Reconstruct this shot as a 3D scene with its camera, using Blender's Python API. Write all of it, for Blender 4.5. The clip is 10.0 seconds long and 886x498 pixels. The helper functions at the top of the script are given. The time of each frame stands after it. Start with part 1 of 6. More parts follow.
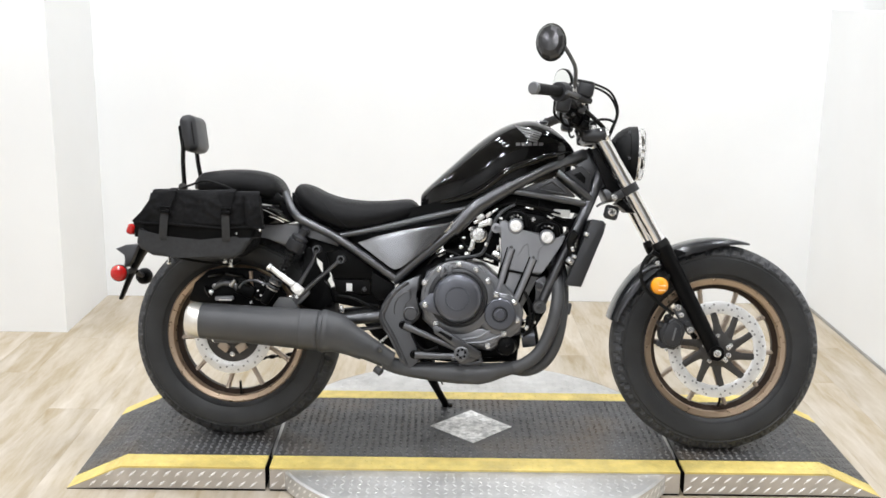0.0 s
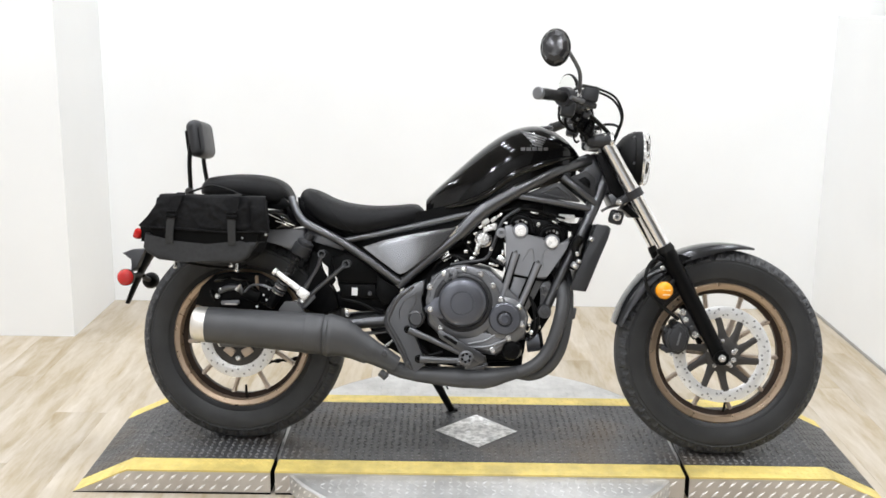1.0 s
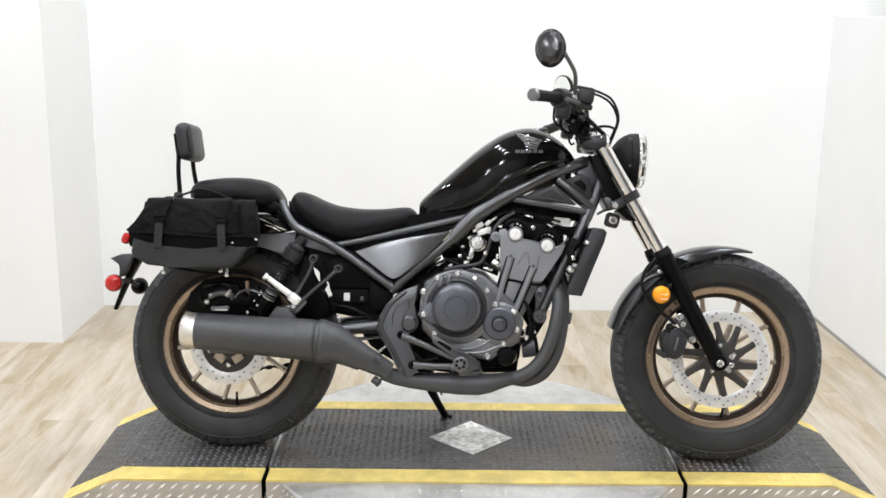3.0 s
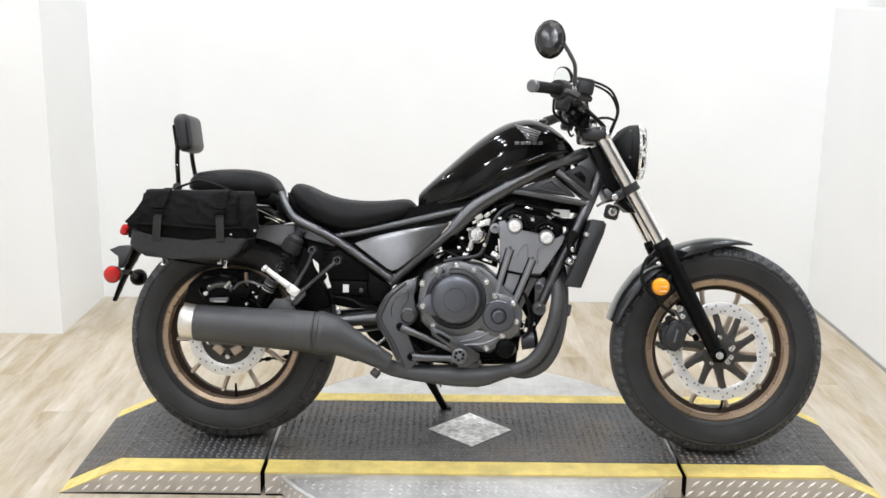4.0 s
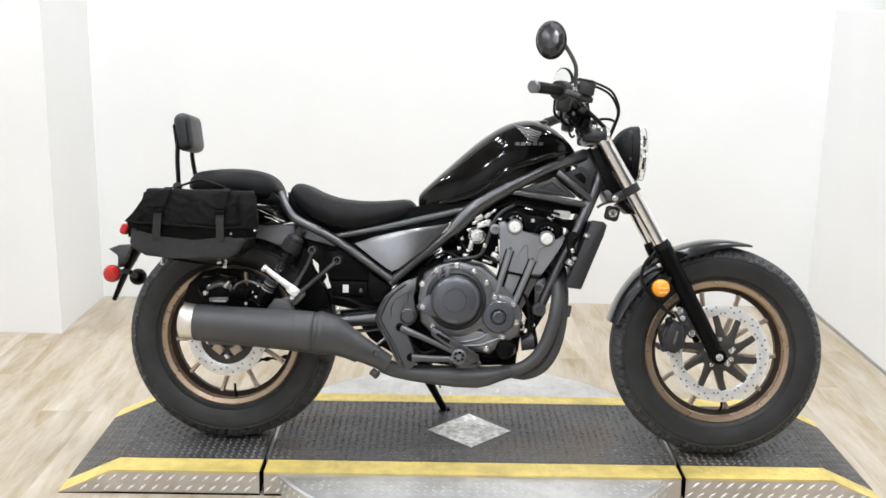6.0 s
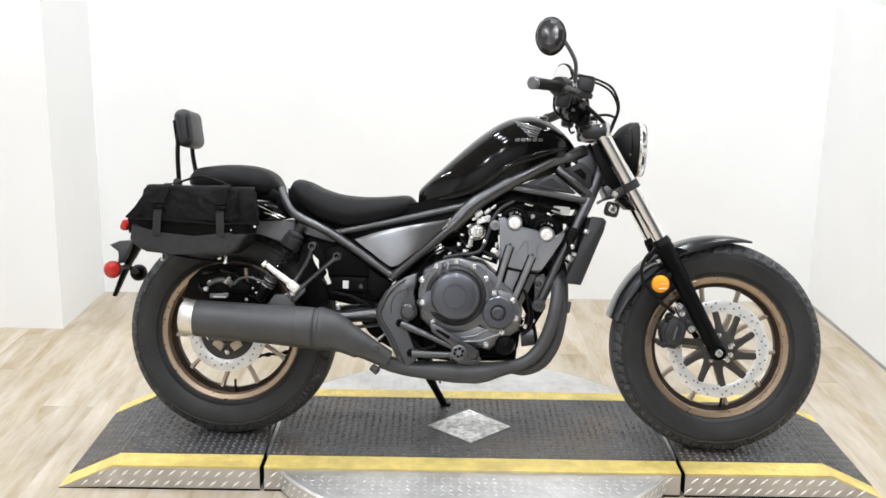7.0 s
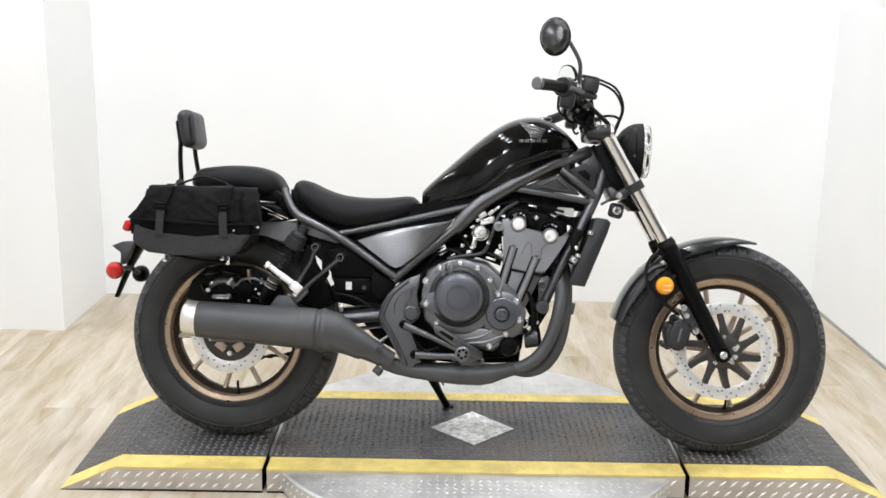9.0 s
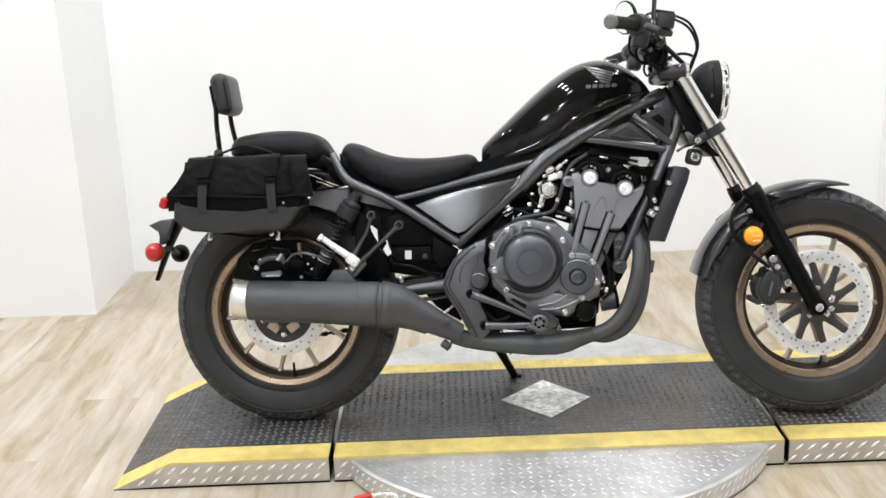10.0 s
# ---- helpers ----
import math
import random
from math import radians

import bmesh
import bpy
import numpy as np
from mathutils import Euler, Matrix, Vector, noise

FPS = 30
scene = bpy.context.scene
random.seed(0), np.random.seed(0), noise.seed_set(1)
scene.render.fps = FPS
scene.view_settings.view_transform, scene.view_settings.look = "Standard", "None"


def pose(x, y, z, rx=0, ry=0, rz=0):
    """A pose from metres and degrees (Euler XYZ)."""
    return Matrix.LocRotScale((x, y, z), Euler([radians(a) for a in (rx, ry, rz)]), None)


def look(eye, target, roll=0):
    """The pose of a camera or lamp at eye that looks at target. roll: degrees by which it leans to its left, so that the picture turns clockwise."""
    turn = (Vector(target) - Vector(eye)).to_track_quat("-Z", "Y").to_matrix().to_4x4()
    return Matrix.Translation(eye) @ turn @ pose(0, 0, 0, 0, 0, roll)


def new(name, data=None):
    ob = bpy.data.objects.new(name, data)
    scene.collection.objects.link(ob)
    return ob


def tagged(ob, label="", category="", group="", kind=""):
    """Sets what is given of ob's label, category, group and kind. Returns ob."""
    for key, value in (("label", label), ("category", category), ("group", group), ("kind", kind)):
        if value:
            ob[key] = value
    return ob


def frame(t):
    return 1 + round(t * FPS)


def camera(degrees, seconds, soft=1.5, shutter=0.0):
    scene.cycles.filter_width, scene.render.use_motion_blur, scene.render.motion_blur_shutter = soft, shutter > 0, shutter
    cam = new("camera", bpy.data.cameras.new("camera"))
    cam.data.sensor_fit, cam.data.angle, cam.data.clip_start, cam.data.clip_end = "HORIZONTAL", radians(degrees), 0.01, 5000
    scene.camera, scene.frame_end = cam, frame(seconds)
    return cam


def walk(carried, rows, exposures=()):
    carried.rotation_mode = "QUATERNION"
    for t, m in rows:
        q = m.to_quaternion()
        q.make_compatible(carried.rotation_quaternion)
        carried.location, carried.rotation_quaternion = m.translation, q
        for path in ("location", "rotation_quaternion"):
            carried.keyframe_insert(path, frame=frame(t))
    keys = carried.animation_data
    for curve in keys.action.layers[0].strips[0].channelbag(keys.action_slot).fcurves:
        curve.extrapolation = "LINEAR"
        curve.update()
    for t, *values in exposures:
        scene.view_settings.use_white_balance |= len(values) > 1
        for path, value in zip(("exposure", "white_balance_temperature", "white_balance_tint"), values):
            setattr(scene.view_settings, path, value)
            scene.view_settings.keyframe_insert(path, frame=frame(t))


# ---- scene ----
cam = camera(45.0, 10.0, soft=1.6)
# seconds, eye, target, lean
PATH = [
    (0, (-0.126, -3.253, 1.444), (-0.1124, -1.3559, 0.9919), 0.84),
    (0.5, (-0.122, -3.269, 1.439), (-0.1154, -1.3700, 0.9982), 0.69),
    (1, (-0.116, -3.263, 1.442), (-0.1177, -1.3631, 1.0003), 0.78),
    (1.5, (-0.122, -3.258, 1.437), (-0.1180, -1.3586, 0.9976), 0.63),
    (2, (-0.114, -3.238, 1.434), (-0.1169, -1.3413, 0.9820), 0.64),
    (2.5, (-0.119, -3.213, 1.434), (-0.1091, -1.3161, 0.9836), 0.75),
    (2.7, (-0.120, -3.213, 1.434), (-0.1045, -1.2534, 0.9786), 0.7),
    (3.8, (-0.113, -3.204, 1.436), (-0.1170, -1.2590, 0.9925), 0.7),
    (4, (-0.113, -3.206, 1.434), (-0.1033, -1.3095, 0.9825), 0.75),
    (4.5, (-0.104, -3.211, 1.436), (-0.0957, -1.3118, 0.9925), 1.01),
    (5, (-0.112, -3.207, 1.433), (-0.1040, -1.2600, 0.9750), 1.1),
    (5.5, (-0.117, -3.204, 1.433), (-0.1031, -1.3069, 0.9843), 1.23),
    (5.7, (-0.116, -3.204, 1.430), (-0.1013, -1.2490, 0.9679), 1.1),
    (6.8, (-0.111, -3.206, 1.432), (-0.1040, -1.2510, 0.9690), 0.9),
    (7, (-0.109, -3.207, 1.434), (-0.1015, -1.3110, 0.9762), 0.97),
    (7.5, (-0.112, -3.209, 1.434), (-0.1095, -1.3115, 0.9839), 1.15),
    (8, (-0.110, -3.214, 1.428), (-0.1047, -1.3179, 0.9739), 1.17),
    (8.5, (-0.114, -3.211, 1.430), (-0.1115, -1.3144, 0.9760), 1.18),
    (9, (-0.117, -3.197, 1.424), (-0.1110, -1.3002, 0.9728), 1.04),
    (9.5, (-0.146, -3.142, 1.409), (-0.1429, -1.2441, 0.9622), 1.88),
    (9.7, (-0.202, -3.078, 1.401), (-0.2130, -1.1450, 0.8860), -1.7),
    (9.9, (-0.250, -3.000, 1.395), (-0.2600, -1.0750, 0.8540), -3),
    (10, (-0.282, -2.946, 1.399), (-0.2883, -1.0713, 0.8608), -2.29),
]
EXPOSURES = [(0.0, 0.09), (1.0, 0.09), (2.0, 0.11), (2.5, 0.05), (4.0, 0.04), (4.5, 0.06), (5.5, 0.04), (7.0, 0.11), (8.5, 0.09), (9.5, 0.09), (10.0, 0.10)]
walk(cam, [(t, look(eye, target, roll)) for t, eye, target, roll in PATH], EXPOSURES)

# ---------------------------------------------------------------- light
world = bpy.data.worlds.new("world")
scene.world = world
world.use_nodes = True
world.node_tree.nodes["Background"].inputs["Color"].default_value = (1.0, 0.98, 0.95, 1)
world.node_tree.nodes["Background"].inputs["Strength"].default_value = 0.03
scene.view_settings.exposure = 0.0
LAMP_POWER = 22.2
CEILING = 3.5


def ceiling_lamp(x, y, sx, sy, power):
    data = bpy.data.lights.new("ceiling_lamp_light", "AREA")
    data.shape, data.size, data.size_y, data.energy = "RECTANGLE", sx, sy, power
    data.color = (0.918, 0.947, 1.0)
    lamp = new("ceiling_lamp_light", data)
    lamp.location = (x, y, CEILING - 0.09)
    return lamp


LAMPS = [(x, y) for y in (-1.0, 0.6) for x in (-3.3, -1.6, 0.05, 1.65)]
LAMPS += [(x, y) for y in (-4.4, -2.7) for x in (-1.6, 0.05)]
LAMPS += [(-3.3, -9.1), (-3.2, -8.3), (-2.4, -8.8), (-2.3, -8.0), (0.05, -6.5)]
for lx, ly in LAMPS:
    ceiling_lamp(lx, ly, 0.17, 0.17, LAMP_POWER * (1.1 if ly > 0 else 1.0 if ly > -2 else 1.22 if ly > -5 else 1.0))


# ---------------------------------------------------------------- materials
def material(name, color, rough=0.5, metal=0.0, vary=0.12, scale=14.0, bump=0.0, bump_scale=180.0, coat=0.0,
             patch=0.0, patch_scale=2.5, rough_vary=0.1, emit=0.0, ior=1.45, stain=None, stain_scale=4.0):
    """A surface with two scales of colour noise, uneven gloss and fine relief."""
    m = bpy.data.materials.new(name)
    m.use_nodes = True
    nt = m.node_tree
    b = nt.nodes["Principled BSDF"]
    link = nt.links.new
    pos = nt.nodes.new("ShaderNodeTexCoord").outputs["Object"]

    def noise_at(s, detail=4.0):
        n = nt.nodes.new("ShaderNodeTexNoise")
        n.inputs["Scale"].default_value = s
        n.inputs["Detail"].default_value = detail
        link(pos, n.inputs["Vector"])
        return n.outputs["Fac"]

    def remap(src, lo, hi):
        r = nt.nodes.new("ShaderNodeMapRange")
        r.inputs["From Min"].default_value, r.inputs["From Max"].default_value = 0.28, 0.72
        r.inputs["To Min"].default_value, r.inputs["To Max"].default_value = lo, hi
        link(src, r.inputs["Value"])
        return r.outputs["Result"]

    def product(a, c):
        p = nt.nodes.new("ShaderNodeMath")
        p.operation = "MULTIPLY"
        link(a, p.inputs[0])
        link(c, p.inputs[1])
        return p.outputs[0]

    value = product(remap(noise_at(scale), 1 - vary, 1 + vary), remap(noise_at(patch_scale, 6.0), 1 - patch, 1 + patch))
    hsv = nt.nodes.new("ShaderNodeHueSaturation")
    hsv.inputs["Color"].default_value = (*color, 1)
    link(value, hsv.inputs["Value"])
    surface = hsv.outputs["Color"]
    if stain:
        mix = nt.nodes.new("ShaderNodeMixRGB")
        mix.inputs["Color2"].default_value = (*stain, 1)
        spot = nt.nodes.new("ShaderNodeMapRange")
        spot.inputs["From Min"].default_value, spot.inputs["From Max"].default_value = 0.52, 0.74
        spot.inputs["To Max"].default_value = 0.75
        link(noise_at(stain_scale, 8.0), spot.inputs["Value"])
        link(spot.outputs["Result"], mix.inputs["Fac"])
        link(surface, mix.inputs["Color1"])
        surface = mix.outputs["Color"]
    link(surface, b.inputs["Base Color"])
    link(remap(noise_at(scale * 2.3), max(0.02, rough - rough_vary), min(1, rough + rough_vary)), b.inputs["Roughness"])
    b.inputs["Metallic"].default_value = metal
    b.inputs["IOR"].default_value = ior
    b.inputs["Coat Weight"].default_value = coat
    b.inputs["Coat Roughness"].default_value = 0.03
    if emit:
        link(hsv.outputs["Color"], b.inputs["Emission Color"])
        b.inputs["Emission Strength"].default_value = emit
    if bump:
        bp = nt.nodes.new("ShaderNodeBump")
        bp.inputs["Strength"].default_value = bump
        bp.inputs["Distance"].default_value = 0.002
        link(noise_at(bump_scale, 2.0), bp.inputs["Height"])
        link(bp.outputs["Normal"], b.inputs["Normal"])
    return m


def wood_material(name):
    """Vinyl oak: long grain along y, each plank with a shade of its own."""
    m = bpy.data.materials.new(name)
    m.use_nodes = True
    nt = m.node_tree
    b = nt.nodes["Principled BSDF"]
    link = nt.links.new
    geo = nt.nodes.new("ShaderNodeNewGeometry")
    info = nt.nodes.new("ShaderNodeObjectInfo")
    shift = nt.nodes.new("ShaderNodeVectorMath")
    shift.operation = "MULTIPLY_ADD"
    shift.inputs[1].default_value = (11.0, 1.7, 11.0)
    link(geo.outputs["Position"], shift.inputs[0])
    spread = nt.nodes.new("ShaderNodeVectorMath")
    spread.operation = "SCALE"
    spread.inputs[0].default_value = (31.0, 17.0, 5.0)
    link(info.outputs["Random"], spread.inputs["Scale"])
    link(spread.outputs["Vector"], shift.inputs[2])
    grain = nt.nodes.new("ShaderNodeTexNoise")
    grain.inputs["Scale"].default_value, grain.inputs["Detail"].default_value = 1.4, 5.0
    grain.inputs["Distortion"].default_value = 0.7
    link(shift.outputs["Vector"], grain.inputs["Vector"])
    fine = nt.nodes.new("ShaderNodeTexNoise")
    fine.inputs["Scale"].default_value, fine.inputs["Detail"].default_value = 9.0, 3.0
    link(shift.outputs["Vector"], fine.inputs["Vector"])
    ramp = nt.nodes.new("ShaderNodeValToRGB")
    e = ramp.color_ramp.elements
    e[0].position, e[0].color = 0.26, (0.345, 0.266, 0.152, 1)
    e[1].position, e[1].color = 0.72, (0.555, 0.496, 0.415, 1)
    mid = e.new(0.5)
    mid.color = (0.465, 0.400, 0.305, 1)
    add = nt.nodes.new("ShaderNodeMath")
    add.operation = "MULTIPLY_ADD"
    add.inputs[1].default_value = 0.25
    link(fine.outputs["Fac"], add.inputs[0])
    link(grain.outputs["Fac"], add.inputs[2])
    sub = nt.nodes.new("ShaderNodeMath")
    sub.operation = "SUBTRACT"
    sub.inputs[1].default_value = 0.125
    link(add.outputs[0], sub.inputs[0])
    link(sub.outputs[0], ramp.inputs["Fac"])
    hsv = nt.nodes.new("ShaderNodeHueSaturation")
    r = nt.nodes.new("ShaderNodeMapRange")
    r.inputs["To Min"].default_value, r.inputs["To Max"].default_value = 0.93, 1.07
    link(info.outputs["Random"], r.inputs["Value"])
    link(r.outputs["Result"], hsv.inputs["Value"])
    link(ramp.outputs["Color"], hsv.inputs["Color"])
    link(hsv.outputs["Color"], b.inputs["Base Color"])
    b.inputs["Roughness"].default_value = 0.5
    bp = nt.nodes.new("ShaderNodeBump")
    bp.inputs["Strength"].default_value, bp.inputs["Distance"].default_value = 0.25, 0.001
    link(fine.outputs["Fac"], bp.inputs["Height"])
    link(bp.outputs["Normal"], b.inputs["Normal"])
    return m


def glass_material(name, tint=(1, 1, 1)):
    m = bpy.data.materials.new(name)
    m.use_nodes = True
    b = m.node_tree.nodes["Principled BSDF"]
    b.inputs["Base Color"].default_value = (*tint, 1)
    b.inputs["Roughness"].default_value = 0.04
    b.inputs["Transmission Weight"].default_value = 1.0
    return m


WALL = material("white_wall_paint", (0.86, 0.865, 0.86), 0.75, vary=0.012, scale=3, patch=0.02, patch_scale=0.8, bump=0.12, bump_scale=90)
SHADE_WALL = material("unseen_dark_wall", (0.16, 0.16, 0.16), 0.85, vary=0.05, scale=3)
WALL_UPPER = material("beige_wall_paint", (0.56, 0.54, 0.49), 0.8, vary=0.03, scale=3, bump=0.1)
CEIL = material("ceiling_paint", (0.5, 0.5, 0.5), 0.9, vary=0.05, scale=2)
GREY_WALL = material("unseen_pale_wall", (0.55, 0.555, 0.56), 0.8, vary=0.03, scale=3)
WOOD = wood_material("vinyl_oak_plank")
JOINT = material("plank_joint", (0.40, 0.33, 0.24), 0.8)
BASE = material("grey_skirting", (0.36, 0.35, 0.33), 0.6)
DECK = material("black_tread_plate", (0.057, 0.057, 0.058), 0.38, vary=0.22, scale=30, patch=0.4, patch_scale=3.5, bump=0.2, bump_scale=240, stain=(0.105, 0.080, 0.055), stain_scale=4.0)
DECK_BAR = material("worn_tread_bar", (0.155, 0.155, 0.156), 0.32, vary=0.3, scale=30, patch=0.35, patch_scale=3.5, stain=(0.15, 0.115, 0.08), stain_scale=4.0)
YELLOW = material("yellow_safety_paint", (0.74, 0.585, 0.185), 0.5, vary=0.12, scale=24, patch=0.12, patch_scale=7, bump=0.2, stain=(0.50, 0.40, 0.15), stain_scale=9.0)
ALU = material("aluminium_tread_plate", (0.61, 0.605, 0.596), 0.42, 0.7, vary=0.08, scale=20, patch=0.14, patch_scale=5, bump=0.1)
ALU_SIDE = material("dull_aluminium_side", (0.56, 0.525, 0.485), 0.45, 0.5, vary=0.08, scale=20, patch=0.14, patch_scale=6, bump=0.1, stain=(0.36, 0.32, 0.28), stain_scale=7.0)
# Pale aluminium; on raised bars the colour carries the light their bevels catch.
ALU_BRIGHT = material("pale_aluminium_and_bar_sheen", (0.92, 0.91, 0.89), 0.3, 0.25, vary=0.04, scale=30)
ALU_WORN = material("scuffed_aluminium", (0.76, 0.755, 0.74), 0.46, 0.3, vary=0.45, scale=70, patch=0.3, patch_scale=22, bump=0.5)
# Near-black for hidden parts and for shade drawn into gaps and slots.
BLACK_FILL = material("black_parts_and_gap_shade", (0.004, 0.004, 0.004), 0.8, ior=1.2)
GLOSS = material("gloss_black_paint", (0.003, 0.0029, 0.0029), 0.05, vary=0.05, rough_vary=0.01, ior=1.42)
FRAME = material("satin_black_frame_paint", (0.122, 0.124, 0.130), 0.35, 0.9, vary=0.03, scale=12, rough_vary=0.03)
PLASTIC = material("matte_black_plastic", (0.0036, 0.0036, 0.0038), 0.36, vary=0.1, scale=40, bump=0.1, bump_scale=500, ior=1.19)
PANEL = material("satin_grey_panel", (0.065, 0.066, 0.07), 0.36, 0.4, vary=0.03, scale=9, rough_vary=0.02)
SIDE_PANEL = material("satin_side_panel_paint", (0.40, 0.408, 0.43), 0.22, 0.92, vary=0.02, scale=9, rough_vary=0.01)
FENDER = material("satin_grey_fender_paint", (0.046, 0.047, 0.049), 0.21, 0.6, vary=0.03, scale=9, rough_vary=0.02)
COVER = material("charcoal_plastic_cover", (0.030, 0.0305, 0.033), 0.42, 0.2, vary=0.03, scale=12, rough_vary=0.03)
MUFFLER = material("matte_black_heat_paint", (0.076, 0.077, 0.080), 0.48, 0.3, vary=0.08, scale=12, rough_vary=0.05, patch=0.10, patch_scale=5, bump=0.06, bump_scale=700)
ENGINE = material("dark_engine_paint", (0.185, 0.188, 0.198), 0.36, 0.7, vary=0.06, scale=14, rough_vary=0.05, patch=0.1, patch_scale=9, bump=0.05, bump_scale=700)
HEAD = material("grey_engine_paint", (0.275, 0.280, 0.297), 0.42, 0.62, vary=0.05, scale=14, rough_vary=0.05, patch=0.08, patch_scale=9, bump=0.05, bump_scale=700)
CLUTCH = material("dark_blue_grey_cover", (0.122, 0.127, 0.145), 0.31, 0.65, vary=0.03, scale=14, rough_vary=0.03)
RUBBER = material("tyre_rubber", (0.028, 0.0285, 0.0295), 0.43, vary=0.12, scale=20, patch=0.25, patch_scale=8, bump=0.10, bump_scale=400, ior=1.38)
# Paler than the sidewall for wear and for light put into the colour.
TREAD = material("worn_and_lit_tread_rubber", (0.069, 0.070, 0.073), 0.6, vary=0.15, scale=20, patch=0.15, patch_scale=9, bump=0.12, bump_scale=400, ior=1.33)
SOFT = material("black_rubber", (0.0070, 0.0070, 0.0070), 0.5, vary=0.1, scale=60, bump=0.15, ior=1.26)
VINYL = material("black_seat_vinyl", (0.0070, 0.0070, 0.0074), 0.46, vary=0.12, scale=60, bump=0.2, bump_scale=700, ior=1.24)
FABRIC = material("black_nylon_canvas", (0.0115, 0.0115, 0.0120), 0.7, vary=0.25, scale=90, patch=0.2, patch_scale=12, bump=0.35, bump_scale=900, ior=1.15)
WEBBING = material("grey_webbing", (0.036, 0.0365, 0.037), 0.7, vary=0.15, scale=120, bump=0.4, bump_scale=900, ior=1.3)
POCKET = material("charcoal_nylon", (0.036, 0.0365, 0.038), 0.7, vary=0.12, scale=80, bump=0.3, bump_scale=900, ior=1.3)
CHROME = material("chrome", (0.93, 0.93, 0.94), 0.11, 0.95, vary=0.02, rough_vary=0.02)
STEEL = material("bright_steel", (0.93, 0.93, 0.92), 0.24, 0.9, vary=0.06, scale=60)
SATIN = material("brushed_steel", (0.80, 0.77, 0.72), 0.42, 0.85, vary=0.06, scale=40)
BRONZE = material("bronze_wheel_paint", (0.47, 0.355, 0.255), 0.30, 0.8, vary=0.05, scale=30, rough_vary=0.04)
SPOKE = material("pale_bronze_spoke_paint", (0.50, 0.415, 0.335), 0.34, 0.6, vary=0.05, scale=30)
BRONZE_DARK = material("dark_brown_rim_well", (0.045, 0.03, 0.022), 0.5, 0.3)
MIRROR_BACK = material("glossy_mirror_shell", (0.058, 0.058, 0.060), 0.2, 0.6, rough_vary=0.02, ior=1.6)
DISC = material("brake_disc_steel", (0.80, 0.80, 0.797), 0.36, 0.55, vary=0.06, scale=60)
CARRIER = material("black_disc_carrier", (0.05, 0.047, 0.045), 0.45, 0.3)
RED = material("red_lens", (0.48, 0.012, 0.01), 0.12, vary=0.08, scale=90, coat=0.6)
AMBER = material("amber_lens", (0.95, 0.36, 0.012), 0.14, vary=0.06, scale=90, coat=0.6)
AMBER_GLINT = material("painted_amber_reflection", (1.0, 0.72, 0.36), 0.25)
HOLE = material("shaded_drill_hole", (0.24, 0.24, 0.24), 0.6)
MIRROR = material("mirror_glass", (0.9, 0.92, 0.9), 0.03, 1.0, vary=0.0, rough_vary=0.0)
LENS = glass_material("clear_lens")
LABEL = material("white_label", (0.8, 0.8, 0.78), 0.5, vary=0.03)
EMBLEM = material("silver_grey_emblem", (0.25, 0.25, 0.25), 0.35, 0.5, vary=0.05)
RED_PAINT = material("red_handle_vinyl", (0.55, 0.03, 0.02), 0.4)
CABLE = material("black_cable", (0.008, 0.008, 0.008), 0.42, ior=1.26)
DIFFUSER = material("lamp_diffuser", (1.0, 0.98, 0.95), 0.6, vary=0.0, emit=6.0)
LAMPFRAME = material("white_lamp_housing", (0.7, 0.7, 0.7), 0.5)


# ---------------------------------------------------------------- mesh helpers
def part(name, bm, mat, parent=None, label="", smooth=True, kind="", angle=38):
    """Links a bmesh as one mesh object under a thing or a part."""
    bmesh.ops.recalc_face_normals(bm, faces=bm.faces[:])
    me = bpy.data.meshes.new(name)
    for f in bm.faces:
        f.smooth = smooth
    bm.to_mesh(me)
    bm.free()
    if smooth:
        me.set_sharp_from_angle(angle=radians(angle))
    me.materials.append(mat)
    ob = new(name, me)
    ob.parent = parent
    return tagged(ob, label=label, kind=kind)


def thing(name, label, category, m=None, group=""):
    """An empty at a thing's base."""
    ob = new(name)
    ob.empty_display_size = 0.1
    if m is not None:
        ob.matrix_basis = m
    return tagged(ob, label=label, category=category, group=group)


def spline(pts, n=8):
    """A smooth line through points (any dimension)."""
    p = [np.array(q, float) for q in pts]
    p = [2 * p[0] - p[1]] + p + [2 * p[-1] - p[-2]]
    out = []
    for i in range(1, len(p) - 2):
        a, b, c, d = p[i - 1:i + 3]
        for k in range(n):
            t = k / n
            out.append(0.5 * (2 * b + (c - a) * t + (2 * a - 5 * b + 4 * c - d) * t * t + (3 * b - a - 3 * c + d) * t ** 3))
    out.append(p[-2])
    return out


def profile(pts, n=8):
    """A smooth function y(x) through points."""
    s = np.array(spline(pts, n))
    xs = np.maximum.accumulate(s[:, 0])
    return lambda x: float(np.interp(x, xs, s[:, 1]))


def ring_faces(bm, rings, close=True, caps=True):
    n = len(rings[0])
    last = n if close else n - 1
    for a, b in zip(rings, rings[1:]):
        for i in range(last):
            j = (i + 1) % n
            bm.faces.new((a[i], a[j], b[j], b[i]))
    if caps:
        bm.faces.new(rings[0][::-1])
        bm.faces.new(rings[-1])


def loft(sections, close=True, caps=True, bm=None):
    bm = bm or bmesh.new()
    ring_faces(bm, [[bm.verts.new(v) for v in s] for s in sections], close, caps)
    return bm


